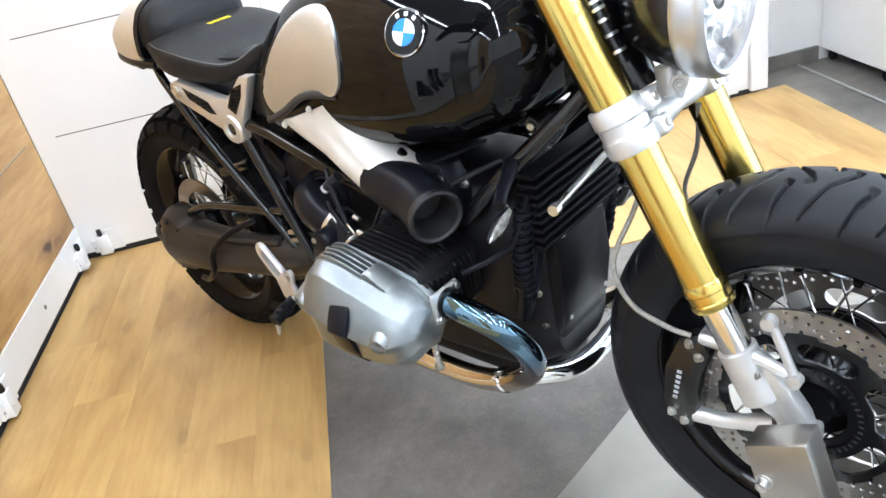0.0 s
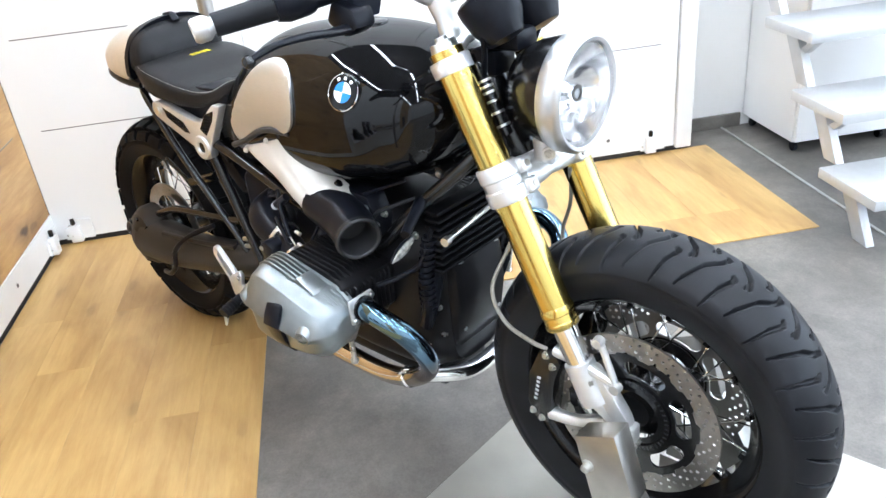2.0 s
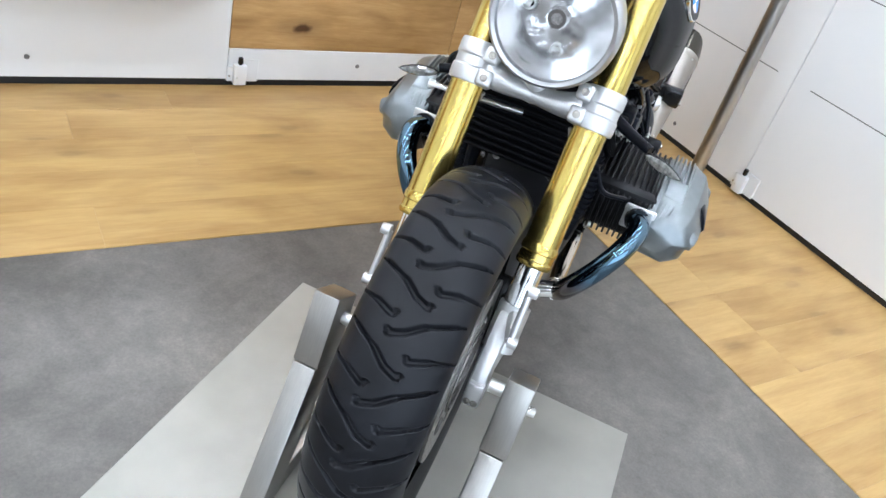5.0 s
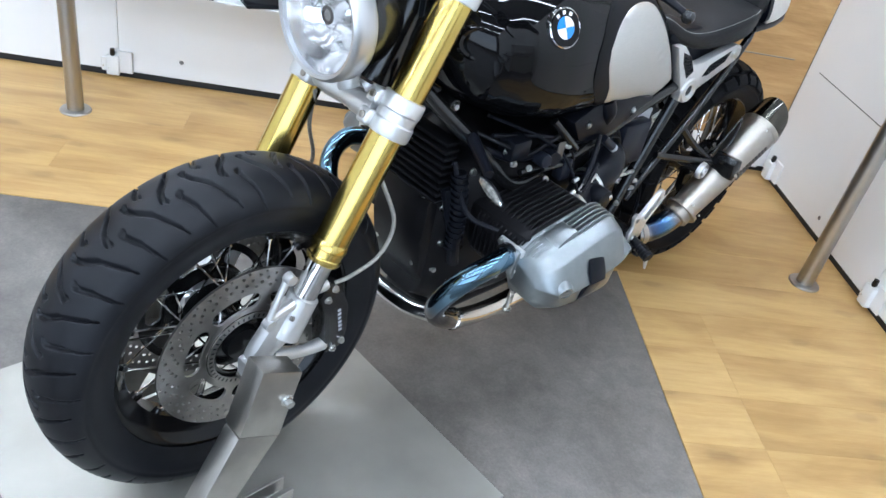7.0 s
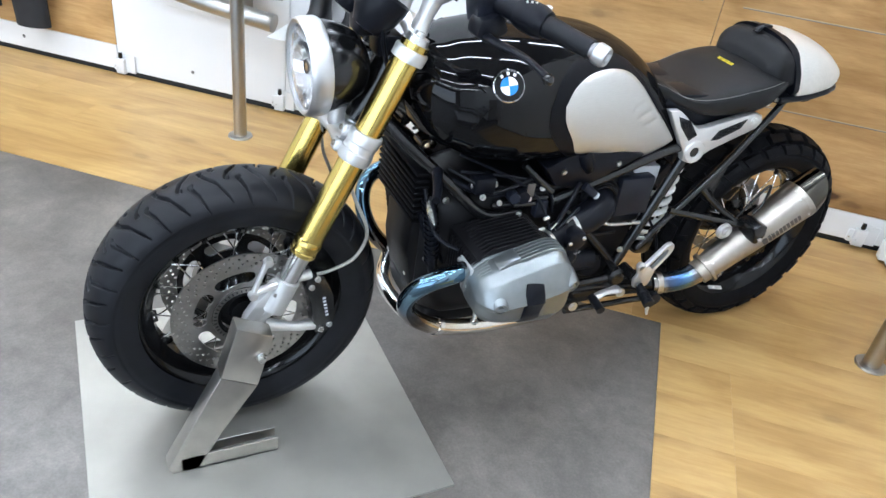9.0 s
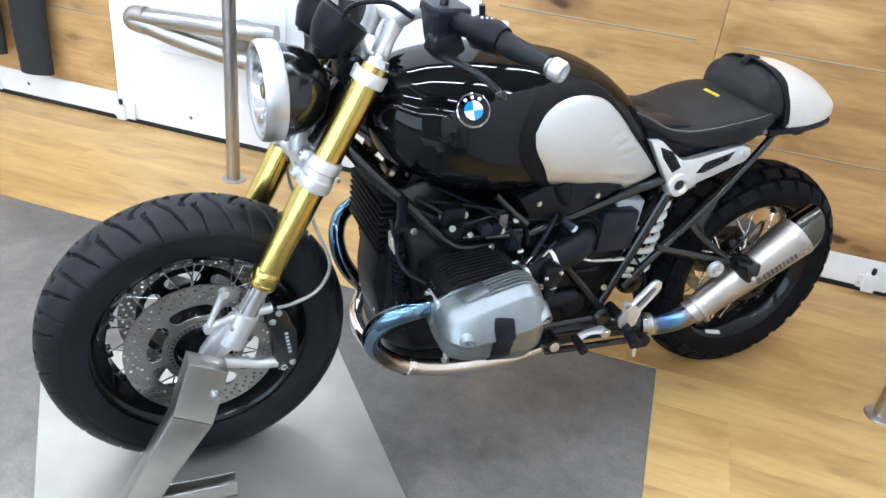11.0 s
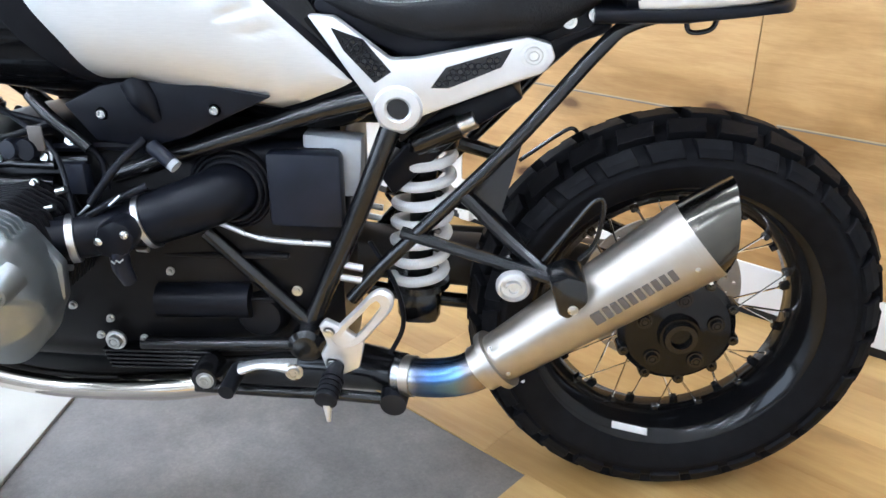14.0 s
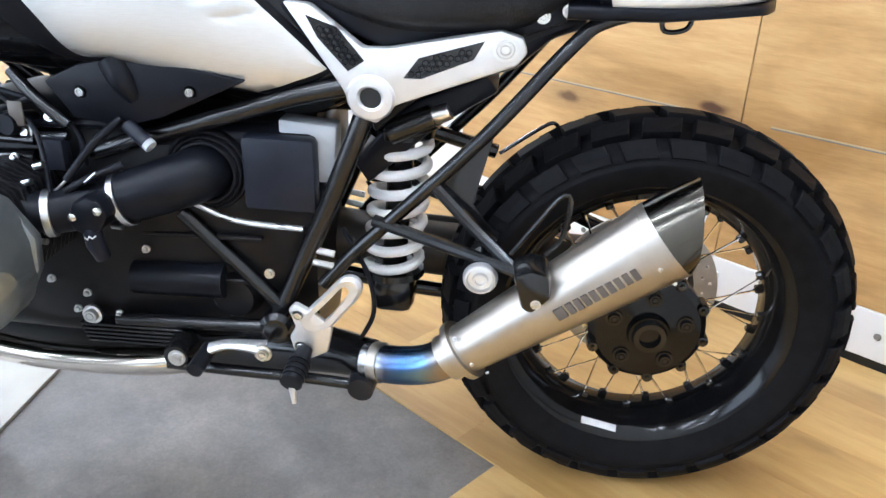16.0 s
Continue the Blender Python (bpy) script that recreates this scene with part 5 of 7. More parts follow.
# rear suspension and drive
shock = part("shock_absorber", bar((-0.360, 0.03, 0.345), (-0.372, 0.03, 0.60), 0.018), M_BLACKMETAL, bike, "shock absorber with white spring")
helix = []
for k in range(141):
    a = 2 * math.pi * k * 7.0 / 140
    f = k / 140
    helix.append(Vector((-0.360 - 0.012 * f + 0.037 * math.cos(a), 0.03 + 0.037 * math.sin(a), 0.376 + 0.212 * f)))
part("spring", tube(helix, 0.0080, 10, curve=False), M_SPRING, shock, "white coil spring")
part("spring_seat", lathe([(0, 0), (0.045, 0), (0.045, 0.012), (0.03, 0.018), (0, 0.018)], 24, Matrix.Translation((-0.372, 0.03, 0.588))), M_BLACKMETAL, shock)
part("spring_seat", lathe([(0, 0), (0.03, 0), (0.046, 0.006), (0.045, 0.016), (0, 0.016)], 24, Matrix.Translation((-0.360, 0.03, 0.358))), M_BLACKMETAL, shock)
part("reservoir", bar((-0.36, 0.07, 0.600), (-0.418, 0.074, 0.628), 0.018), M_BLACKMETAL, shock)
part("preload_knob", bar((-0.418, 0.074, 0.628), (-0.438, 0.075, 0.637), 0.0125), M_BOLT, shock)
part("shock_mount", box(-0.392, -0.330, -0.02, 0.058, 0.302, 0.362, 0.015, 2), M_BLACKMETAL, bike)
part("swingarm", tube([(-0.20, -0.075, 0.37), (-0.33, -0.105, 0.352), (-0.48, -0.122, 0.334), (-0.62, -0.126, 0.318), (-0.745, -0.118, 0.308)], [0.048, 0.046, 0.048, 0.058, 0.064], 28), M_BRONZE, bike, "dark cast swingarm with shaft drive")
part("bevel_drive", lathe([(0, 0.070), (0.030, 0.068), (0.042, 0.058), (0.068, 0.050), (0.086, 0.026), (0.090, -0.006), (0.070, -0.030), (0, -0.034)], 44, facing((-0.750, -0.105, 0.312), (-0.1, -1, 0.1))), M_BRONZE, bike, "dark bronze-grey bevel drive housing")
for k in range(8):
    a = 2 * math.pi * k / 8
    part("drive_bolt", bolt_bm((-0.750 + 0.060 * math.cos(a), -0.157, 0.316 + 0.060 * math.sin(a)), (-0.1, -1, 0.1), 0.0045, 0.004), M_BLACKMETAL, bike)
part("drive_boss", lathe([(0, 0.034), (0.016, 0.033), (0.020, 0.028), (0.024, 0.026), (0.030, 0.010), (0.034, -0.02)], 28, facing((-0.825, -0.120, 0.318), (-0.85, -1, 0.1))), M_BRONZE, bike, "round housing boss with a plug")
part("drive_hose", tube([(-0.40, -0.13, 0.44), (-0.47, -0.165, 0.405), (-0.52, -0.185, 0.36), (-0.535, -0.19, 0.31), (-0.58, -0.185, 0.27), (-0.64, -0.17, 0.25)], 0.007, 10), M_PLASTIC, bike, "black hose over the drive housing")
part("swingarm_rib", tube([(-0.33, -0.128, 0.395), (-0.48, -0.148, 0.380), (-0.62, -0.155, 0.368)], 0.007, 10), M_BRONZE, bike)
part("fender_arm", tube([(-0.30, -0.11, 0.47), (-0.45, -0.118, 0.455), (-0.60, -0.115, 0.43), (-0.70, -0.11, 0.39)], [0.012, 0.010, 0.010, 0.012], 12), M_BLACKMETAL, bike, "black mudguard arm")
part("torque_arm", tube([(-0.24, -0.075, 0.30), (-0.45, -0.09, 0.27), (-0.68, -0.10, 0.255)], 0.013, 12), M_BLACKMETAL, bike)
part("inner_fender", slab([(-0.33, 0.52), (-0.42, 0.61), (-0.50, 0.665), (-0.48, 0.69), (-0.38, 0.64), (-0.31, 0.55)], -0.07, 0.07, 0.006), M_PLASTIC, bike)

# foot controls
for s in (1, -1):
    def P(bm):
        return bm if s > 0 else mirrored(bm)
    outer = [(p.x, p.y) for p in spline([(-0.250, 0.345, 0), (-0.263, 0.360, 0), (-0.290, 0.393, 0), (-0.316, 0.423, 0), (-0.335, 0.422, 0), (-0.338, 0.401, 0), (-0.317, 0.369, 0), (-0.291, 0.336, 0), (-0.262, 0.330, 0), (-0.250, 0.345, 0)], 4)[:-1]]
    inner = [(p.x, p.y) for p in spline([(-0.270, 0.352, 0), (-0.277, 0.362, 0), (-0.296, 0.386, 0), (-0.313, 0.408, 0), (-0.321, 0.408, 0), (-0.321, 0.397, 0), (-0.304, 0.369, 0), (-0.287, 0.348, 0), (-0.276, 0.344, 0), (-0.270, 0.352, 0)], 4)[:-1]]
    hoop = [[Vector((x, y, z)) for x, z in ol] for ol, y in ((outer, 0.174), (outer, 0.182), ([(x + (i[0] - x) * 0.3, z + (i[1] - z) * 0.3) for (x, z), i in zip(outer, inner)], 0.186), (inner, 0.185), (inner, 0.174), (outer, 0.174))]
    fb = part("footrest_bracket", P(rings_to_bm(hoop, cap=False)), M_CAST, bike, "silver cast open footrest bracket")
    part("bracket_foot", P(slab([(-0.240, 0.362), (-0.250, 0.374), (-0.275, 0.362), (-0.300, 0.342), (-0.292, 0.30), (-0.268, 0.285), (-0.246, 0.296), (-0.240, 0.318), (-0.250, 0.335)], 0.173, 0.185, 0.004)), M_CAST, fb)
    for x, z in ((-0.254, 0.355), (-0.256, 0.305)):
        part("bracket_bolt", P(bolt_bm((x, 0.185, z), (0, 1, 0), 0.006)), M_BOLT, fb)
    part("footrest_mount", P(bar((-0.25, 0.12, 0.32), (-0.25, 0.172, 0.32), 0.014)), M_BLACKMETAL, bike)
    part("footrest", P(tube([(-0.262, 0.184, 0.302), (-0.260, 0.203, 0.295), (-0.256, 0.246, 0.284)], [0.010, 0.0135, 0.0135], 14)), M_RUBBER, bike, "black rubber footrest")
    for k in range(5):
        part("footrest_rib", P(bar((-0.2597 + 0.0008 * k, 0.206 + 0.0088 * k, 0.2942 - 0.0022 * k), (-0.2594 + 0.0008 * k, 0.2105 + 0.0088 * k, 0.2931 - 0.0022 * k), 0.0152)), M_RUBBER, bike)
    part("feeler", P(tube([(-0.257, 0.240, 0.274), (-0.259, 0.244, 0.250)], [0.006, 0.003], 8, curve=False)), M_CAST, bike)
part("shift_rod", tube([(-0.335, 0.165, 0.238), (-0.20, 0.17, 0.243), (-0.05, 0.172, 0.250)], 0.0085, 12), M_BLACKMETAL, bike)
part("shift_rod_end", lathe([(0, 0.018), (0.018, 0.016), (0.02, -0.016), (0, -0.018)], 18, facing((-0.335, 0.165, 0.24), (0, 1, 0))), M_RUBBER, bike)
part("shift_lever", tube([(-0.202, 0.178, 0.292), (-0.180, 0.182, 0.297), (-0.150, 0.187, 0.300), (-0.124, 0.19, 0.293)], [0.017, 0.012, 0.010, 0.012], 14, flat=0.6), M_CAST, bike, "silver gear lever")
part("lever_peg", tube([(-0.120, 0.180, 0.288), (-0.116, 0.232, 0.282)], 0.0115, 12, curve=False), M_RUBBER, bike, "black rubber gear peg")
part("lever_eye", bolt_bm((-0.202, 0.192, 0.292), (0, 1, 0), 0.009), M_BOLT, bike)
part("shift_pivot", lathe([(0, 0.024), (0.018, 0.022), (0.022, 0.01), (0.022, -0.02), (0, -0.02)], 20, facing((-0.066, 0.158, 0.266), (0, 1, 0))), M_BLACKMETAL, bike)
part("shift_bolt", bolt_bm((-0.068, 0.182, 0.266), (0, 1, 0), 0.009), M_BOLT, bike)
part("brake_pedal", tube([(-0.20, -0.178, 0.272), (-0.12, -0.186, 0.262), (-0.04, -0.19, 0.255)], [0.014, 0.010, 0.012], 12, flat=0.6), M_CAST, bike, "silver brake pedal")
part("side_stand", tube([(0.02, -0.12, 0.205), (-0.10, -0.15, 0.21), (-0.22, -0.155, 0.215)], 0.010, 10), M_BLACKMETAL, bike)
part("brake_line", tube([(-0.095, 0.128, 0.493), (-0.16, 0.130, 0.470), (-0.252, 0.128, 0.463)], 0.0045, 8), M_BOLT, bike)
for x, z in ((-0.203, 0.395), (0.19, 0.327)):
    part("engine_bolt", bolt_bm((x, 0.142, z), (0, 1, 0), 0.0052), M_BOLT, bike)
part("starter", bar((0.005, 0.125, 0.368), (-0.130, 0.122, 0.368), 0.026), M_PLASTIC, bike)


# front fork
def fork_x(z):
    return 0.7025 - 0.469 * (z - 0.325)


for s in (1, -1):
    y = s * 0.105
    leg = part("fork_tube", bar((fork_x(0.512), y, 0.512), (fork_x(0.945), y, 0.945), 0.0285, 40), M_GOLD, bike, "gold anodised upper fork tube")
    prof = [(0.0285, -0.004), (0.0305, 0.0), (0.0305, 0.006), (0.029, 0.008), (0.029, 0.020), (0.0310, 0.022), (0.0310, 0.030), (0.0285, 0.036)]
    part("fork_collar", lathe([(0.022, -0.004), *prof], 36, facing((fork_x(0.498), y, 0.498), (-0.469, 0, 1))), M_GOLD, leg)
    part("fork_stanchion", bar((fork_x(0.38), y, 0.38), (fork_x(0.505), y, 0.505), 0.0215, 28), M_CHROME, bike, "chrome lower fork tube")
    part("fork_cap", lathe([(0, 0.022), (0.010, 0.022), (0.011, 0.014), (0.022, 0.014), (0.024, 0.0), (0.0285, 0.0)], 28, facing((fork_x(0.945), y, 0.945), (-0.469, 0, 1))), M_BOLT, leg)
    # axle lug
    yy = s * 0.098
    poly = [(fork_x(0.425) + 0.026, 0.434), (fork_x(0.425) - 0.028, 0.410), (0.684, 0.362), (0.708, 0.322), (0.722, 0.298), (0.750, 0.296), (0.758, 0.318), (0.748, 0.350), (0.722, 0.388)]
    lug = part("axle_lug", (lambda b: b if s > 0 else mirrored(b))(slab(poly, 0.084, 0.114, 0.010)), M_CAST, bike, "silver cast fork foot")
    part("lug_blade", tube([(fork_x(0.40), y, 0.400), (0.690, s * 0.102, 0.362), (0.718, s * 0.100, 0.335), (0.738, s * 0.100, 0.312)], [0.0255, 0.018, 0.015, 0.016], 20), M_CAST, lug)
    part("pinch_block", box(0.716, 0.762, s * 0.100 - 0.015, s * 0.100 + 0.015, 0.284, 0.334, 0.006, 2), M_CAST, lug)
    for yy in (-0.006, 0.006):
        part("pinch_bolt", bolt_bm((0.763, s * 0.100 + yy, 0.296), (1, 0, 0), 0.0042, 0.003), M_DISC, lug)
        part("sleeve_bolt", bolt_bm((fork_x(0.40) + 0.018, y + 2.6 * yy, 0.408), (1, 0, 0.4), 0.0042, 0.003), M_DISC, lug)
    part("lug_sleeve", bar((fork_x(0.36), y, 0.36), (fork_x(0.432), y, 0.432), 0.0265, 28), M_CAST, lug)
    part("axle_end", bar((0.738, s * 0.118, 0.327), (0.738, s * 0.165, 0.327), 0.012, 20), M_BOLT, lug)
    part("pinch_bolt", bolt_bm((0.738, s * 0.098, 0.290), (0.3, 0, -1), 0.006), M_BOLT, lug)
    part("caliper_arm", tube([(fork_x(0.41), s * 0.098, 0.408), (0.635, s * 0.098, 0.425), (0.60, s * 0.095, 0.428)], [0.015, 0.010, 0.012], 12), M_CAST, lug)
    part("caliper_arm", tube([(0.705, s * 0.098, 0.315), (0.64, s * 0.098, 0.292), (0.588, s * 0.095, 0.283)], [0.016, 0.011, 0.013], 12), M_CAST, lug)
    part("fender_rod", tube([(0.700, s * 0.120, 0.500), (0.733, s * 0.122, 0.420)], 0.0062, 12, curve=False), M_CAST, lug)
    for z, x in ((0.500, 0.700), (0.420, 0.733)):
        part("rod_boss", lathe([(0, 0.008), (0.009, 0.007), (0.010, -0.008), (0, -0.008)], 16, facing((x, s * 0.126, z), (0, s, 0))), M_CAST, lug)
    part("rod_arm", tube([(fork_x(0.43), s * 0.106, 0.430), (0.705, s * 0.114, 0.424), (0.733, s * 0.120, 0.420)], [0.014, 0.009, 0.008], 10), M_CAST, lug)
    # caliper
    ca = part("brake_caliper", (lambda b: b if s > 0 else mirrored(b))(slab([(0.617, 0.405), (0.600, 0.440), (0.570, 0.425), (0.545, 0.365), (0.540, 0.300), (0.556, 0.262), (0.590, 0.262), (0.596, 0.31), (0.602, 0.36)], 0.052, 0.108, 0.010)), M_BLACKMETAL, bike, "black radial brake caliper with pale lettering bars")
    for k in range(6):
        part("caliper_mark", (lambda b: b if s > 0 else mirrored(b))(box(0.563, 0.570, 0.1075, 0.1088, 0.312 + 0.010 * k, 0.3175 + 0.010 * k, 0.0, m=Matrix.Translation((0.567, 0, 0.34)) @ Matrix.Rotation(radians(10), 4, "Y") @ Matrix.Translation((-0.567, 0, -0.34)))), M_MODULE, ca)
    for x, z in ((0.587, 0.42), (0.575, 0.275), (0.556, 0.285), (0.60, 0.40)):
        part("caliper_bolt", bolt_bm((x, s * 0.109, z), (0, s, 0), 0.005), M_BOLT, ca)
    part("brake_hose", tube([(0.53, s * 0.075, 0.70), (0.515, s * 0.10, 0.62), (0.485, s * 0.118, 0.535), (0.51, s * 0.122, 0.475), (0.56, s * 0.115, 0.445), (0.59, s * 0.108, 0.435)], 0.0038, 10), M_CABLE, bike, "grey braided brake hose")
    # lower clamp
    c = Vector((fork_x(0.735), y, 0.735))
    d = Vector((-0.469, 0, 1)).normalized()
    part("fork_clamp", lathe([(0.0287, -0.034), (0.0335, -0.033), (0.0350, -0.028), (0.0350, -0.010), (0.0328, -0.007), (0.0328, 0.007), (0.0350, 0.010), (0.0350, 0.028), (0.0335, 0.033), (0.0287, 0.034)], 36, facing(c, d)), M_CAST, bike, "silver cast lower fork clamp")
    for off in (-0.018, 0.018):
        p = c + d * off + Vector((0.030, -s * 0.028, 0.012))
        seat_m = Matrix(((d.z, 0, d.x, p.x), (0, 1, 0, p.y), (-d.x, 0, d.z, p.z), (0, 0, 0, 1)))
        part("clamp_boss", box(-0.022, 0.009, -0.013, 0.013, -0.0135, 0.0135, 0.006, 3, seat_m), M_CAST, bike)
        part("clamp_bolt", bolt_bm(p + Vector((0.0078, 0, 0.0036)), (1, 0, 0.45), 0.0062, 0.003), M_TITAN, bike)
    part("clamp_web", tube([c + Vector((0.014, -s * 0.028, 0.0)), c + Vector((0.020, -s * 0.06, -0.004)), c + Vector((0.022, -s * 0.106, -0.006))], [0.024, 0.018, 0.012], 16), M_CAST, bike)
    part("top_clamp", lathe([(0.0287, -0.013), (0.0335, -0.012), (0.0345, 0.008), (0.033, 0.012), (0.0287, 0.013)], 36, facing((fork_x(0.922), y, 0.922), d)), M_CAST, bike, "silver cast top fork clamp")
    part("top_web", tube([(fork_x(0.925) - 0.01, s * 0.085, 0.928), (0.395, s * 0.05, 0.945), (0.385, 0, 0.955)], [0.016, 0.018, 0.022], 14, flat=0.7), M_CAST, bike)
    part("indicator_stem", tube([(0.335, s * 0.12, 0.668), (0.355, s * 0.17, 0.655), (0.372, s * 0.205, 0.648)], [0.012, 0.010, 0.009], 12), M_PLASTIC, bike)
    leaf = facing((0.392, s * 0.236, 0.638), (0.18, s, -0.20))
    ind = part("indicator", lathe([(0, -0.042), (0.006, -0.036), (0.011, -0.020), (0.0125, -0.004), (0.0105, 0.014), (0.006, 0.030), (0, 0.040)], 20, leaf @ Matrix.Diagonal((0.6, 0.85, 0.95, 1))), M_PLASTIC, bike, "small slim turn indicator with a clear lens")
    part("indicator_lens", lathe([(0, -0.039), (0.006, -0.033), (0.010, -0.018), (0.0115, -0.003), (0.0095, 0.014), (0.005, 0.028), (0, 0.037)], 9, Matrix.Translation((0.0035, 0, 0)) @ leaf @ Matrix.Diagonal((0.62, 0.85, 0.95, 1))), M_LENS, ind, "clear ribbed lens", smooth=False)
part("bridge_plate", box(0.508, 0.536, -0.032, 0.032, 0.716, 0.746, 0.010, 3), M_CAST, bike, "silver cast bridge plate")
for y in (-0.020, 0.020):
    part("bridge_bolt", bolt_bm((0.537, y, 0.731), (1, 0, 0.1), 0.006), M_BOLT, bike)
part("steering_stem", bar((0.49, 0, 0.715), (0.478, 0, 0.74), 0.028), M_CAST, bike)

# oil cooler
cool = part("oil_cooler", box(0.332, 0.362, -0.112, 0.092, 0.518, 0.640, 0.008, 2), M_COOLER, bike, "black finned oil cooler")
for k in range(8):                     # rows of fins with rounded ends
    z = 0.527 + 0.0146 * k
    part("cooler_fin", box(0.338, 0.374, -0.122, 0.102, z, z + 0.0072, 0.0034, 3), M_COOLER, cool)
part("cooler_frame", box(0.335, 0.370, -0.118, 0.098, 0.642, 0.650, 0.003, 2), M_COOLER, cool)
part("cooler_rod", bar((0.430, -0.020, 0.652), (0.450, -0.184, 0.648), 0.0050), M_BOLT, bike, "bright threaded rod")
part("rod_nut", bar((0.4495, -0.180, 0.648), (0.451, -0.192, 0.648), 0.0082, 8), M_BOLT, bike)
part("cooler_hose", tube([(0.350, 0.100, 0.56), (0.325, 0.108, 0.48), (0.300, 0.115, 0.42)], 0.013, 10), M_PLASTIC, bike)
part("hose_bellows", tube([(0.350, -0.104, 0.55), (0.325, -0.108, 0.45), (0.300, -0.112, 0.38)], 0.014, 10), M_PLASTIC, bike)

# headlight
HL = facing((0.545, 0.004, 0.866), (1, 0, -0.02))
lamp = part("headlight", lathe([(0, -0.075), (0.035, -0.072), (0.062, -0.055), (0.080, -0.025), (0.089, 0.008), (0.0915, 0.03)], 56, HL), M_BLACKMETAL, bike, "round headlight with a silver ring", sharp=60)
part("headlight_ring", lathe([(0.086, 0.020), (0.0935, 0.022), (0.0965, 0.028), (0.0965, 0.052), (0.0945, 0.060), (0.090, 0.064), (0.0845, 0.062), (0.0835, 0.055), (0.082, 0.045)], 64, HL), M_RING, lamp, "silver lamp ring", sharp=40)
rb = bmesh.new()
rng_l = random.Random(11)
NR, NT = 7, 26
tilt = [[rng_l.uniform(-1, 1) for _ in range(NT)] for _ in range(NR)]
for i in range(NR):                     # free-form reflector of small tilted facets
    for k in range(NT):
        quad = []
        for ii, kk in ((i, k), (i + 1, k), (i + 1, k + 1), (i, k + 1)):
            f = 0.16 + 0.84 * ii / NR
            ang = 2 * math.pi * kk / NT
            dz = 0.0009 * tilt[i][k] * (1 if ii > i else -1) + 0.0009 * tilt[i - 1][k] * (1 if kk > k else -1)
            quad.append(rb.verts.new((0.0835 * f * math.cos(ang), 0.0835 * f * math.sin(ang), 0.052 - 0.060 * (1 - f * f) + (dz if 0 < ii < NR else 0))))
        rb.faces.new(quad)
bmesh.ops.remove_doubles(rb, verts=rb.verts, dist=0.0022)
rb.transform(HL)
part("reflector", rb, M_REFLECT, lamp, "faceted bright reflector", smooth=True, sharp=180)
part("bulb_shield", lathe([(0, 0.030), (0.0135, 0.029), (0.0155, 0.026), (0.0165, 0.010), (0.0165, -0.010)], 28, HL), M_CHROME, lamp, "round chrome bulb cap")
part("shield_ring", lathe([(0.0085, 0.0304), (0.0135, 0.0300), (0.0135, 0.0306), (0.0085, 0.0310)], 28, HL, closed=True), M_GREYMARK, lamp)
for x, y in ((0.012, -0.046), (-0.046, 0.004)):
    part("bulb_socket", lathe([(0.0065, -0.012), (0.0068, 0.004), (0.0078, 0.006), (0.0095, 0.005), (0.0105, -0.012)], 20, HL @ Matrix.Translation((x, y, 0.010))), M_BOLT, lamp)
    # flat dark disc paints the shade inside the socket
    part("socket_bore", lathe([(0, -0.002), (0.0066, -0.002)], 16, HL @ Matrix.Translation((x, y, 0.010))), M_DARKTIP, lamp)
gl = part("lens", lathe([(0, 0.066), (0.03, 0.0655), (0.06, 0.063), (0.0836, 0.057)], 48, HL), M_GLASS, lamp, "clear lamp lens")
gl.visible_shadow = False
part("lamp_stay", tube([(0.52, 0.0, 0.78), (0.525, 0, 0.745), (0.51, 0, 0.725)], [0.016, 0.018, 0.022], 14), M_CAST, bike)
part("lamp_bolt", bolt_bm((0.545, -0.018, 0.762), (0.5, -0.8, 0), 0.008), M_BOLT, bike)

# instruments
for s in (1, -1):
    pm = facing((0.468, s * 0.052, 1.0), (-0.55, 0, 0.85))
    pod = part("instrument", lathe([(0, -0.055), (0.030, -0.050), (0.045, -0.02), (0.050, 0.010), (0.050, 0.022), (0.046, 0.026), (0.043, 0.020)], 32, pm), M_PLASTIC, bike, "round black instrument pod")
    part("dial", lathe([(0, 0.018), (0.044, 0.018)], 32, pm), M_BLACKGAP, pod)
part("instrument_bracket", box(0.43, 0.50, -0.03, 0.03, 0.93, 0.965, 0.008, 2), M_PLASTIC, bike)

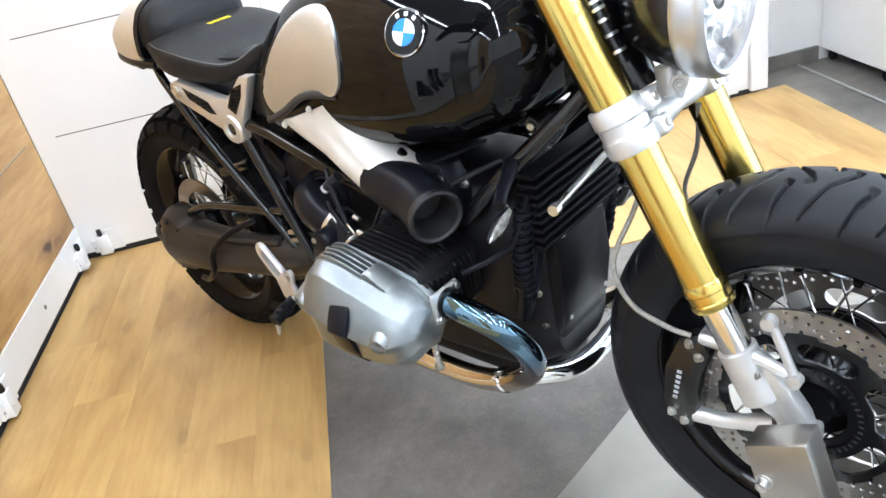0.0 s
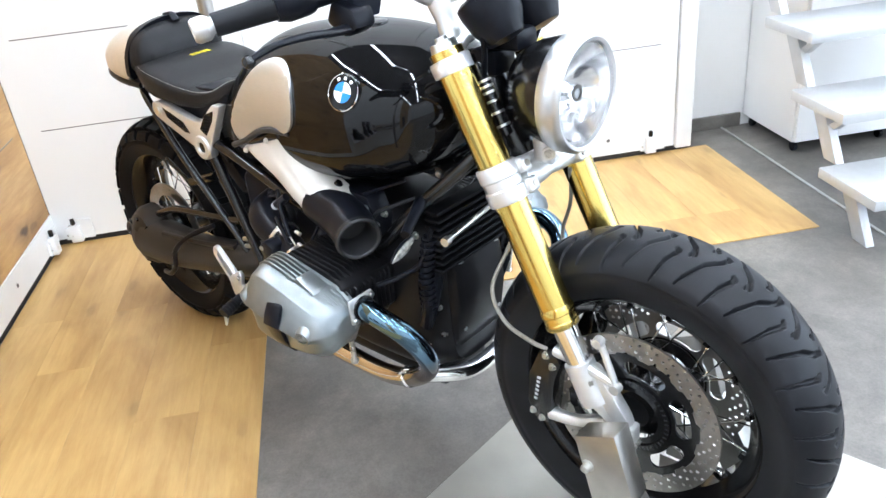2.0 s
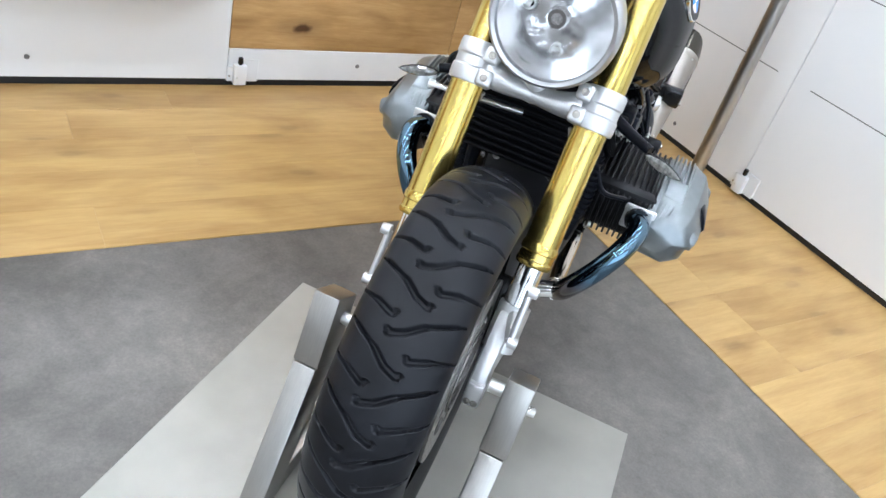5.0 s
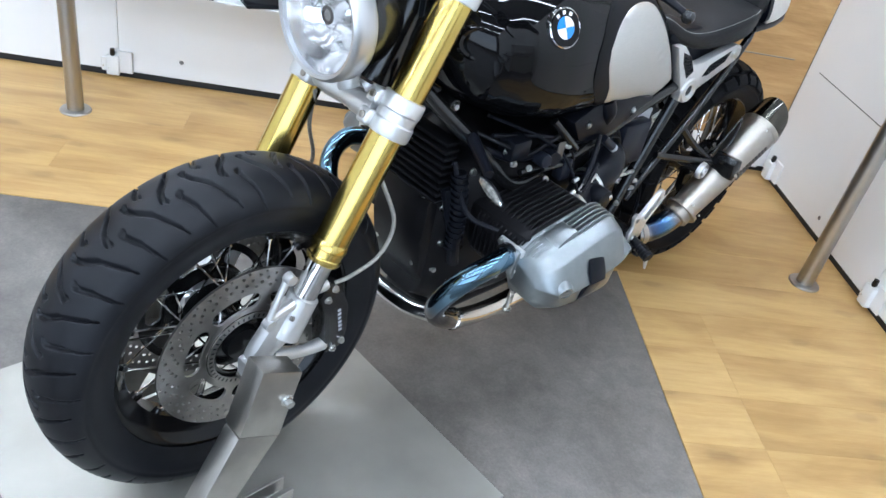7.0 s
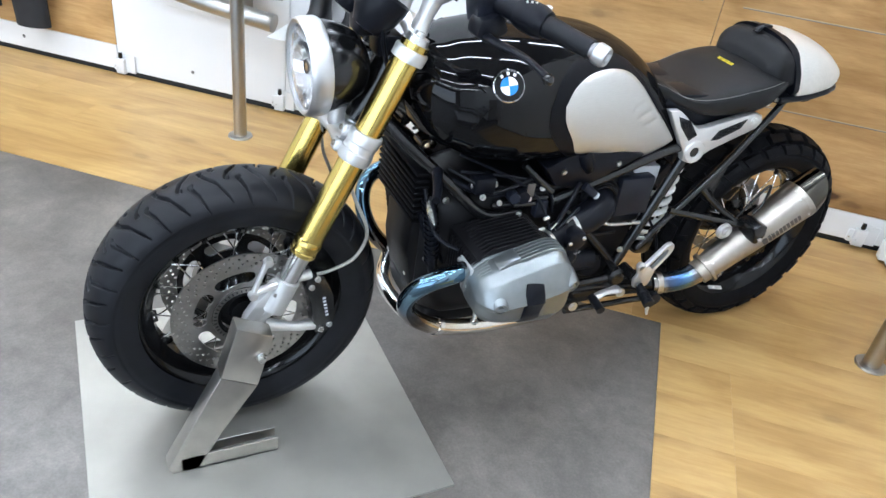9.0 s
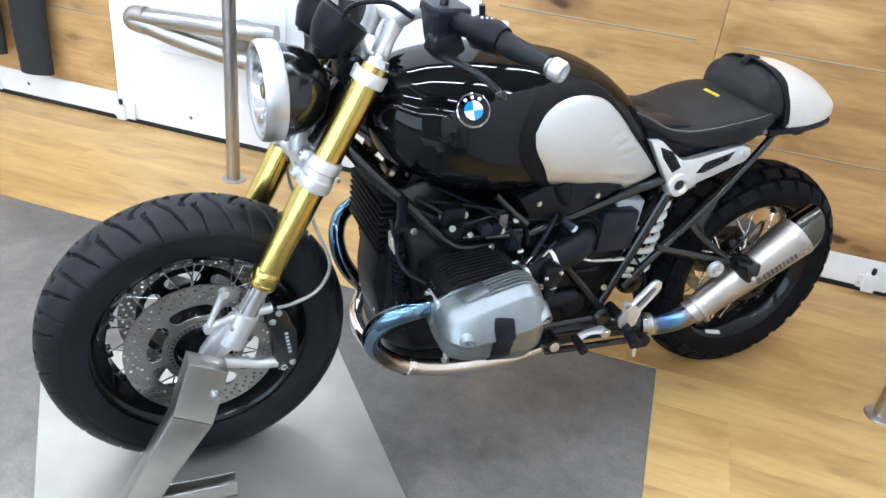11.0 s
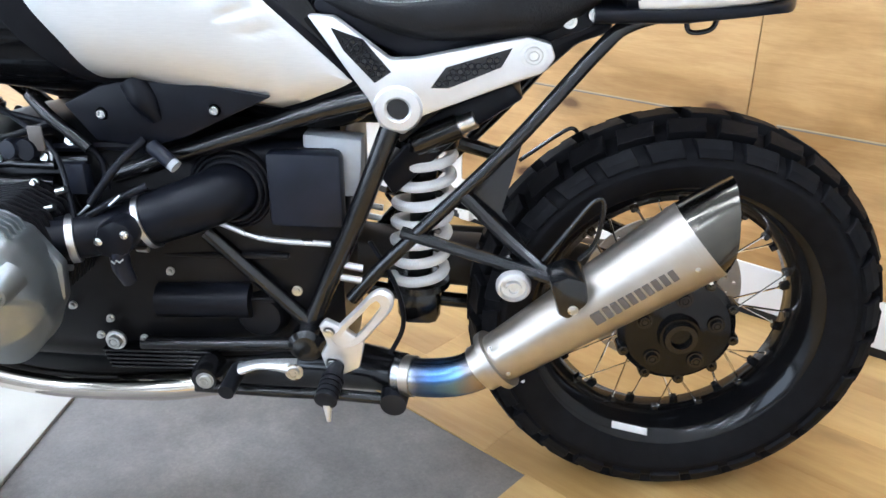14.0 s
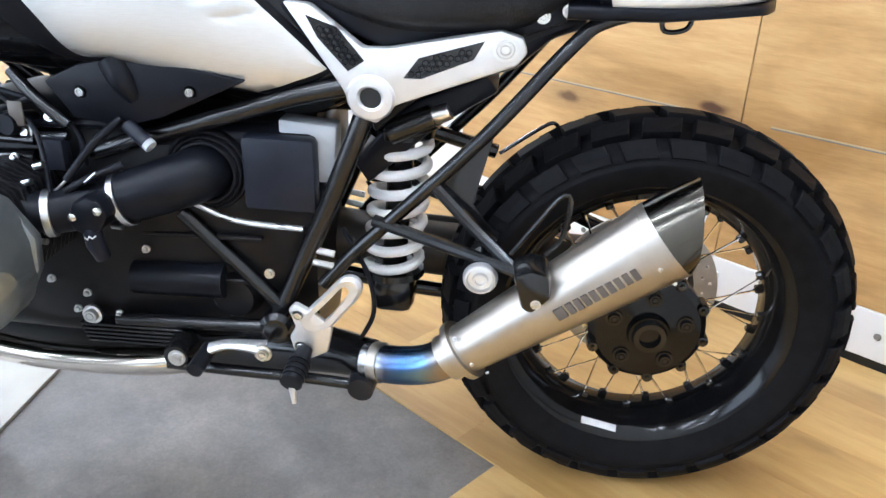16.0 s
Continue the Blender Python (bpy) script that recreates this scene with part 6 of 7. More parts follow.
# handlebar
BARPTS = [(0.355, 0.0, 1.012), (0.352, 0.06, 1.014), (0.345, 0.12, 1.045), (0.33, 0.20, 1.062), (0.295, 0.29, 1.055), (0.230, 0.410, 1.035)]
part("handlebar", tube([(x, -y, z) for x, y, z in BARPTS[:0:-1]] + BARPTS, 0.0125, 18), M_CAST, bike, "silver tubular handlebar")
for s in (1, -1):
    part("bar_riser", tube([(0.384, s * 0.05, 0.945), (0.372, s * 0.05, 0.975), (0.356, s * 0.05, 1.012)], [0.020, 0.016, 0.020], 18), M_CAST, bike, "silver cast bar riser")
    part("grip", tube([(0.276, s * 0.322, 1.049), (0.258, s * 0.356, 1.043), (0.234, s * 0.401, 1.036)], [0.0200, 0.0180, 0.0172], 20), M_RUBBER, bike, "black rubber grip")
    part("bar_end", lathe([(0, 0.010), (0.008, 0.010), (0.0095, 0.015), (0.0155, 0.015), (0.0185, 0.010), (0.0185, -0.006), (0.014, -0.012)], 28, facing((0.227, s * 0.415, 1.0335), (-0.5, s, -0.2))), M_RING, bike, "silver bar end cap")
    sw = part("switch_block", tube([(0.303, s * 0.270, 1.057), (0.298, s * 0.280, 1.056), (0.283, s * 0.308, 1.052), (0.276, s * 0.322, 1.050)], [0.024, 0.030, 0.030, 0.024], 24, curve=False), M_PLASTIC, bike, "black switch block with white marks")
    for k in range(3):
        part("switch", box(0.288 + 0.007 * k, 0.292 + 0.007 * k, s * (0.300 - 0.004 * k) - 0.002, s * (0.300 - 0.004 * k) + 0.002, 1.079, 1.0835, 0.001, 1), M_LABELW, sw)
    part("switch", box(0.262, 0.272, s * 0.304 - 0.006, s * 0.304 + 0.006, 1.070, 1.078, 0.002, 1), M_LABELW, sw)
    part("switch", bar((0.300, s * 0.285, 1.078), (0.304, s * 0.286, 1.100), 0.0055, 12), M_PLASTIC, sw)
    part("lever_clamp", tube([(0.325, s * 0.212, 1.060), (0.315, s * 0.245, 1.058), (0.303, s * 0.272, 1.056)], [0.019, 0.018, 0.020], 18, curve=False), M_PLASTIC, bike)
    part("lever_bracket", slab([(0.300, 1.012), (0.338, 0.990), (0.368, 1.006), (0.362, 1.034), (0.318, 1.048)], 0.205, 0.250, 0.008) if s > 0 else mirrored(slab([(0.300, 1.012), (0.338, 0.990), (0.368, 1.006), (0.362, 1.034), (0.318, 1.048)], 0.205, 0.250, 0.008)), M_PLASTIC, bike)
    part("lever", tube([(0.346, s * 0.235, 1.006), (0.344, s * 0.275, 1.006), (0.338, s * 0.325, 1.010), (0.330, s * 0.375, 1.008), (0.318, s * 0.412, 0.996)], [0.012, 0.010, 0.009, 0.008, 0.007], 12, flat=0.65), M_PLASTIC, bike, "black hand lever")
    part("lever_ball", lathe([(0, 0.010), (0.006, 0.008), (0.0095, 0.003), (0.0095, -0.003), (0.006, -0.008), (0, -0.010)], 16, Matrix.Translation((0.318, s * 0.414, 0.994))), M_BLACKMETAL, bike)
    tank_bm = rings_to_bm([[Vector((0.330 + a * w, s * 0.205 + b * w, z - 0.014)) for a, b in ((-0.034, -0.026), (-0.026, -0.034), (0.026, -0.034), (0.034, -0.026), (0.034, 0.026), (0.026, 0.034), (-0.026, 0.034), (-0.034, 0.026))] for z, w in ((1.030, 0.72), (1.042, 0.80), (1.078, 0.98), (1.082, 1.06), (1.092, 1.06), (1.096, 0.98))])
    part("fluid_reservoir", tank_bm, M_BOXES, bike, "black tapered fluid reservoir", sharp=40)
    part("hand_hose", tube([(0.375, s * 0.18, 1.05), (0.42, s * 0.15, 1.07), (0.47, s * 0.10, 1.04), (0.47, s * 0.08, 0.95), (0.44, s * 0.05, 0.87)], 0.005, 8), M_PLASTIC, bike)
    part("mirror_hole_plug", lathe([(0, 0.02), (0.007, 0.02), (0.008, 0), (0, 0)], 12, Matrix.Translation((0.338, s * 0.215, 1.078))), M_BLACKMETAL, bike)
part("steering_lock", box(0.40, 0.455, -0.03, 0.03, 0.885, 0.93, 0.008, 2), M_PLASTIC, bike)
damper = part("steering_damper", bar((0.49, -0.055, 0.80), (0.435, -0.055, 0.915), 0.012), M_BLACKMETAL, bike, "black steering damper with bright rings")
for f in (0.12, 0.30, 0.46, 0.58, 0.66, 0.74):
    q = Vector((0.49, -0.055, 0.80)).lerp(Vector((0.435, -0.055, 0.915)), f)
    part("damper_ring", bar(q, q + Vector((-0.0018, 0, 0.0038)), 0.0132, 20), M_BOLT, damper)
for s in (1, -1):                      # oval gloss duct covers beside the steering head
    om = facing((0.352, s * 0.112, 0.838), (0.55, s, 0.12)) @ Matrix.Diagonal((1.45, 0.92, 1.0, 1.0))
    duct = part("duct_cover", lathe([(0, -0.006), (0.018, -0.005), (0.022, 0.000), (0.0245, 0.0085), (0.029, 0.0105), (0.033, 0.006), (0.035, -0.006), (0.035, -0.030)], 44, om), M_TANK, bike, "gloss black oval duct cover")
    part("duct_bolt", bolt_bm((0.356, s * 0.112, 0.838), (0.55, s, 0.12), 0.004, 0.003), M_BLACKMETAL, duct)

# filler panels and clutter round the engine
for s in (1, -1):
    part("rear_frame_cover", (lambda b: b if s > 0 else mirrored(b))(slab([(-0.24, 0.775), (-0.30, 0.745), (-0.37, 0.715), (-0.50, 0.735), (-0.575, 0.765), (-0.575, 0.80), (-0.40, 0.80), (-0.25, 0.80)], 0.02, 0.108, 0.006)), M_PLASTIC, bike)
    for x, z in ((-0.545, 0.772), (-0.575, 0.780)):
        part("tail_bolt", bolt_bm((x, s * 0.117, z), (0, s, 0), 0.006), M_BOLT, bike)
    part("bellows", tube([(0.345, s * 0.120, 0.60), (0.335, s * 0.128, 0.53), (0.325, s * 0.126, 0.44), (0.31, s * 0.12, 0.39)], 0.012, 10), M_PLASTIC, bike)
    for k in range(13):
        f = k / 12
        q = Vector((0.345 - 0.022 * f, s * (0.120 + 0.008 * math.sin(math.pi * f)), 0.595 - 0.16 * f))
        part("bellows_ring", bar(q, q + Vector((0, 0, -0.006)), 0.0165, 12), M_PLASTIC, bike)
    for x, z, y in ((0.330, 0.50, 0.086), (0.322, 0.42, 0.092), (0.325, 0.355, 0.088), (0.30, 0.585, 0.112), (0.295, 0.33, 0.100), (0.25, 0.63, 0.137), (0.27, 0.30, 0.10), (0.20, 0.63, 0.140), (0.128, 0.362, 0.142), (0.095, 0.314, 0.142), (0.031, 0.310, 0.142), (0.076, 0.342, 0.142), (-0.023, 0.420, 0.140)):
        part("casing_bolt", bolt_bm((x, s * y, z), (0.35 if x > 0.3 else 0, s, 0), 0.0055 if x > 0.15 else 0.0042), M_BOLT, bike)
    part("clutter_hose", tube([(0.30, s * 0.10, 0.66), (0.25, s * 0.145, 0.64), (0.21, s * 0.140, 0.61), (0.16, s * 0.138, 0.615), (0.10, s * 0.140, 0.635)], 0.0045, 8), M_RUBBER, bike)
    if s > 0:
        part("coil_pack", box(0.205, 0.255, s * 0.135 - 0.02, s * 0.135 + 0.02, 0.615, 0.655, 0.006, 2), M_PLASTIC, bike)
    part("relay", box(0.062, 0.094, s * 0.150 - 0.012, s * 0.150 + 0.012, 0.540, 0.584, 0.005, 2), M_BOXES, bike, "dark blue-black relay")
    plug = part("plug", tube([(-0.030, s * 0.155, 0.609), (-0.058, s * 0.164, 0.588)], 0.0095, 14, curve=False), M_BOXES, bike, "black plug with a pale end")
    part("plug_end", bar((-0.058, s * 0.1640, 0.588), (-0.064, s * 0.166, 0.5835), 0.0090, 14), M_MODULE, plug)
    part("coolant_pipe", tube([(0.130, s * 0.135, 0.668), (0.100, s * 0.146, 0.640), (0.055, s * 0.150, 0.602)], 0.0085, 14), M_BLACKMETAL, bike, "gloss black pipe")
    part("cable_tag", box(0.108, 0.128, s * 0.160 - 0.002, s * 0.160 + 0.002, 0.600, 0.634, 0.0019, 2), M_GREYMARK, bike, "grey cable tag")
    part("cross_rod", bar((0.155, s * 0.156, 0.581), (0.100, s * 0.158, 0.580), 0.0062, 14), M_BLACKMETAL, bike)
    part("throttle_cable", tube([(0.065, s * 0.205, 0.500), (0.075, s * 0.185, 0.550), (0.10, s * 0.158, 0.600), (0.16, s * 0.135, 0.640), (0.27, s * 0.09, 0.685)], 0.0035, 8), M_PLASTIC, bike)
    part("sensor_can", lathe([(0, 0.016), (0.012, 0.015), (0.014, 0.010), (0.014, -0.020), (0, -0.020)], 20, facing((0.155, s * 0.150, 0.600), (0.2, s, 0.15))), M_BOXES, bike, "dark round sensor")
    for x, z, y, k in ((0.115, 0.590, 0.152, 0.0065), (0.185, 0.585, 0.148, 0.0045), (0.225, 0.600, 0.140, 0.0050), (0.135, 0.555, 0.158, 0.0040), (0.080, 0.612, 0.150, 0.0045)):
        part("fitting", bolt_bm((x, s * y, z), (0.1, s, 0.2), k, 0.005), M_BOLT, bike)
    for r0, r1, dy in ((0.040, 0.046, 0.124), (0.047, 0.052, 0.119), (0.053, 0.059, 0.113)):
        part("boot_ring", lathe([(r0, -0.012), (r0, 0.002), (r0 + 0.002, 0.004), (r1 - 0.002, 0.004), (r1, 0.001), (r1, -0.012)], 36, facing((-0.116, s * dy, 0.537), (0, s, 0))), M_RUBBER, bike)
    part("gearbox_boss", lathe([(0, 0.02), (0.03, 0.018), (0.04, 0.004), (0.045, -0.02)], 24, facing((-0.14, s * 0.105, 0.34), (0, s, 0))), M_ENGINE, bike)
    part("gearbox_rib", box(-0.19, 0.06, s * 0.118 - 0.006, s * 0.118 + 0.006, 0.365, 0.372, 0.002, 1), M_ENGINE, bike)
    part("gearbox_rib", box(-0.19, 0.06, s * 0.118 - 0.006, s * 0.118 + 0.006, 0.435, 0.442, 0.002, 1), M_ENGINE, bike)
    part("rear_hose", tube([(-0.30, s * 0.10, 0.46), (-0.335, s * 0.115, 0.40), (-0.345, s * 0.12, 0.34), (-0.325, s * 0.13, 0.29)], 0.0035, 8), M_PLASTIC, bike)
    for z in (0.43, 0.41):
        part("frame_spacer", bar((-0.262, s * 0.121, z), (-0.292, s * 0.121, z - 0.004), 0.0055, 10), M_BOLT, bike)
    part("drain_plug", bolt_bm((0.072, s * 0.146, 0.308), (0, s, 0), 0.0105, 0.008), M_BOLT, bike)
part("ignition_wire", tube([(0.355, -0.12, 0.62), (0.335, -0.14, 0.55), (0.30, -0.16, 0.52), (0.27, -0.20, 0.51)], 0.005, 8), M_PLASTIC, bike)
part("ignition_wire", tube([(0.355, 0.11, 0.62), (0.345, 0.14, 0.55), (0.33, 0.16, 0.52), (0.30, 0.20, 0.51)], 0.005, 8), M_PLASTIC, bike)
part("rear_mud_flap", slab([(-0.34, 0.60), (-0.40, 0.655), (-0.52, 0.70), (-0.56, 0.74), (-0.60, 0.755), (-0.60, 0.775), (-0.40, 0.72), (-0.33, 0.65)], -0.085, 0.085, 0.008), M_PLASTIC, bike)

# the tail behind the seat hinge reaches a little further back and sits lower
for o in bike.children_recursive:
    if o.type == "MESH":
        co = np.empty(len(o.data.vertices) * 3, np.float32)
        o.data.vertices.foreach_get("co", co)
        co = co.reshape(-1, 3)
        back = np.maximum(0, -0.25 - co[:, 0])
        co[:, 2] -= 0.007 * np.minimum(1, back / 0.1)
        co[:, 0] -= 0.062 * back
        o.data.vertices.foreach_set("co", co.ravel())
        o.data.update()

# the front end is turned a little to the left
STEER = ("fork_tube", "fork_stanchion", "axle_lug", "brake_caliper", "brake_hose", "fork_clamp", "clamp_boss", "clamp_bolt", "lever_bracket", "clamp_web", "top_clamp", "top_web", "headlight", "lamp_stay", "lamp_bolt", "bridge_plate", "bridge_bolt", "instrument", "instrument_bracket", "handlebar", "bar_riser", "grip", "bar_end", "switch_block", "switch", "lever_clamp", "lever", "lever_ball", "fluid_reservoir", "hand_hose", "mirror_hole_plug", "steering_stem", "front_wheel")
PIV = Vector((0.475, 0, 0.745))
TURN = Matrix.Translation(PIV) @ Matrix.Rotation(radians(2.0), 4, Vector((-0.469, 0, 1)).normalized()) @ Matrix.Translation(-PIV)


# ---- wheels ----
TYRE_N = 120


def tyre_profile(R, half, rim_r):
    """Half section from one bead over the crown to the other: (radius, offset)."""
    pts = []
    for k in range(TYRE_N + 1):
        t = -1 + 2 * k / TYRE_N
        a = t * math.radians(128)
        y = half * math.sin(a) / 1.0
        if abs(a) > math.pi / 2:
            y = math.copysign(half - (half - half * 0.80) * ((abs(a) - math.pi / 2) / (math.radians(128) - math.pi / 2)) ** 1.5, a)
        r0 = R - 0.058
        r = r0 + (R - r0) * math.cos(min(abs(a), math.pi / 2)) ** 0.85
        if abs(a) > math.pi / 2:
            r = r0 - (r0 - rim_r) * ((abs(a) - math.pi / 2) / (math.radians(128) - math.pi / 2))
        pts.append((r, y))
    return pts


TREAD = (((0.52, 0.62), (0.46, 0.50), 0.018), ((0.46, 0.50), (0.26, 0.19), 0.034), ((0.26, 0.19), (0.07, 0.02), 0.046), ((0.07, 0.02), (0.00, -0.12), 0.054), ((0.00, -0.12), (0.05, -0.14), 0.042),
         ((0.00, 0.80), (-0.07, 0.62), 0.018), ((-0.07, 0.62), (-0.14, 0.38), 0.034), ((-0.14, 0.38), (-0.26, 0.16), 0.050), ((-0.26, 0.16), (-0.20, 0.13), 0.040))


def groove_depth(phi, s, pitch):
    """How deep the tread is cut at the angle phi (in pitches) and the offset s from -1 to 1."""
    best = 0.0
    for mir in (1, -1):
        ss = s * mir
        ph = phi + (0.5 if mir < 0 else 0.0)
        # long swept groove from the centre to the shoulder, with a hook
        for (a0, s0), (a1, s1), wd in TREAD:
            for k in (-1, 0, 1, 2):
                ax, bx = (a0 + k) * pitch, (a1 + k) * pitch
                px = ph * pitch
                dx, ds = bx - ax, s1 - s0
                t = min(max(((px - ax) * dx + (ss - s0) * ds) / (dx * dx + ds * ds), 0.0), 1.0)
                d = math.hypot(px - ax - dx * t, ss - s0 - ds * t)
                u = min(max((wd * 0.85 - d) / (wd * 0.38), 0.0), 1.0)
                best = max(best, u * u * (3 - 2 * u))
    return best


def street_tyre(R, half, rim_r, pitches=21, per=72):
    prof = tyre_profile(R, half, rim_r)
    n = pitches * per
    pitch = (2 * math.pi * R / pitches) / (half * 1.35)
    cols = np.zeros((per, len(prof)))
    for i in range(per):
        for j, (r, y) in enumerate(prof):
            if abs(y) < half * 0.97 and r > R - 0.06:
                arc = (j / (len(prof) - 1) * 2 - 1) * 1.25
                cols[i, j] = 0.0080 * groove_depth(i / per, arc, pitch)
    verts, faces = [], []
    for k in range(n):
        a = 2 * math.pi * k / n
        c, s = math.cos(a), math.sin(a)
        for j, (r, y) in enumerate(prof):
            rr = r - cols[k % per, j]
            edge = abs(j / (len(prof) - 1) * 2 - 1)
            if edge > 0.64:                     # sidewall set in behind the tread edge
                y *= 1 - 0.022 * min(1.0, (edge - 0.64) / 0.02)
            verts.append((rr * c, rr * s, y))
    m = len(prof)
    for k in range(n):
        b = ((k + 1) % n) * m
        a = k * m
        for j in range(m - 1):
            faces.append((a + j, b + j, b + j + 1, a + j + 1))
    me = bpy.data.meshes.new("tyre")
    me.from_pydata(verts, [], faces)
    bm = bmesh.new()
    bm.from_mesh(me)
    bpy.data.meshes.remove(me)
    return bm


def wheel(name, c, R, half, rim_half, label, side):
    at = wheel_at(c)
    w = part(name, lathe([(0.222, -rim_half), (0.226, -rim_half + 0.004), (0.222, -rim_half + 0.010), (0.205, -rim_half * 0.62), (0.196, -rim_half * 0.4), (0.196, rim_half * 0.4), (0.205, rim_half * 0.62), (0.222, rim_half - 0.010), (0.226, rim_half - 0.004), (0.222, rim_half), (0.214, rim_half - 0.004), (0.205, rim_half - 0.018), (0.188, rim_half * 0.35), (0.188, -rim_half * 0.35), (0.205, -rim_half + 0.018), (0.214, -rim_half + 0.004)], 96, None, closed=True), M_RIM, bike, label, sharp=40)
    w.matrix_basis = at
    hub = part("hub", lathe([(0, -0.062), (0.03, -0.062), (0.034, -0.05), (0.056, -0.046), (0.058, -0.038), (0.036, -0.03), (0.030, 0), (0.036, 0.03), (0.058, 0.038), (0.056, 0.046), (0.034, 0.05), (0.03, 0.062), (0, 0.062)], 40), M_BLACKMETAL, w)
    ang = 0.24
    sp = None
    for k in range(32):
        sgn = 1 if k % 2 else -1
        a = 2 * math.pi * k / 32
        lean = (ang if (k // 2) % 2 else -ang) * 3.1
        p0 = Vector((0.053 * math.cos(a + lean), 0.053 * math.sin(a + lean), sgn * 0.042))
        p1 = Vector((0.196 * math.cos(a), 0.196 * math.sin(a), sgn * 0.012))
        L = (p1 - p0).length
        if sp is None:
            sp = part("spoke", join(bar((0, 0, 0), (0, 0, L * 0.9), 0.0017, 6), bar((0, 0, L * 0.88), (0, 0, L), 0.0032, 6)), M_CHROME, w, "thin bright wire spoke")
            sp.matrix_basis = facing(p0, p1 - p0)
        else:
            again(sp, facing(p0, p1 - p0))
    nip = None
    for k in range(32):
        a = 2 * math.pi * k / 32
        mm = Matrix.Rotation(a, 4, "Z") @ Matrix.Translation((0.186, 0, 0.012 if k % 2 else -0.012))
        if nip is None:
            nip = part("spoke_nipple", box(-0.007, 0.004, -0.006, 0.006, -0.006, 0.006, 0.002, 1), M_BLACKMETAL, w)
            nip.matrix_basis = mm
        else:
            again(nip, mm)
    return w


def disc_field(p, r0, r1, cuts, holes):
    """Signed distance to the nearest hole or cut-out of the disc; below zero is air."""
    r, a = np.hypot(p[..., 0], p[..., 1]), np.arctan2(p[..., 1], p[..., 0])
    d = np.full(r.shape, 1.0)
    for rh, n, a0, rad in holes:
        k = np.round((a - a0) * n / (2 * np.pi))
        c = a0 + k * 2 * np.pi / n
        d = np.minimum(d, np.hypot(p[..., 0] - rh * np.cos(c), p[..., 1] - rh * np.sin(c)) - rad)
    if cuts:
        rc, hw, ang, n, a0 = cuts
        k = np.round((a - a0) * n / (2 * np.pi))
        da = np.abs(a - a0 - k * 2 * np.pi / n)
        over = np.maximum(da - ang, 0) * rc
        d = np.minimum(d, np.hypot(over, r - rc) - hw)
    return d


def brake_disc(w, z, r0, r1, cuts, holes, nr=44, nt_=540, name="brake_disc", material=None, label="drilled steel brake disc"):
    rr = np.linspace(r0, r1, nr + 1)[None, :]
    aa = np.linspace(0, 2 * np.pi, nt_, endpoint=False)[:, None]
    p = np.stack([rr * np.cos(aa), rr * np.sin(aa)], -1)
    d = disc_field(p, r0, r1, cuts, holes)
    h = 1e-4
    gx = (disc_field(p + (h, 0), r0, r1, cuts, holes) - d) / h
    gy = (disc_field(p + (0, h), r0, r1, cuts, holes) - d) / h
    near = (np.abs(d) < 0.0011)[..., None]
    q = np.where(near, p - np.stack([gx, gy], -1) * d[..., None], p)
    dd = np.where(np.abs(d) < 0.0011, 0.0, d)
    verts, faces = [], []
    for zz in (-0.0022, 0.0022):
        for k in range(nt_):
            for i in range(nr + 1):
                verts.append((q[k, i, 0], q[k, i, 1], z + zz))
    m = nr + 1
    for layer in (0, nt_ * m):
        for k in range(nt_):
            k2 = (k + 1) % nt_
            for i in range(nr):
                if dd[k, i] + dd[k2, i] + dd[k, i + 1] + dd[k2, i + 1] < 0:
                    continue
                faces.append((layer + k * m + i, layer + k2 * m + i, layer + k2 * m + i + 1, layer + k * m + i + 1))
    cell = dd + np.roll(dd, -1, 0)
    solid = np.zeros((nt_, nr + 2), bool)
    solid[:, 1:-1] = (cell[:, :-1] + cell[:, 1:]) >= 0
    for k in range(nt_):
        k2, k0 = (k + 1) % nt_, k - 1
        for i in range(nr):
            if solid[k, i + 1] != solid[k0, i + 1]:
                faces.append((k * m + i, k * m + i + 1, nt_ * m + k * m + i + 1, nt_ * m + k * m + i))
        for i in range(nr + 1):
            if solid[k, i] == solid[k, i + 1]:
                continue
            faces.append((k * m + i, k2 * m + i, nt_ * m + k2 * m + i, nt_ * m + k * m + i))
    me = bpy.data.meshes.new("brake_disc")
    me.from_pydata(verts, [], faces)
    bm = bmesh.new()
    bm.from_mesh(me)
    bpy.data.meshes.remove(me)
    return part(name, bm, material or M_DISC, w, label, smooth=False)


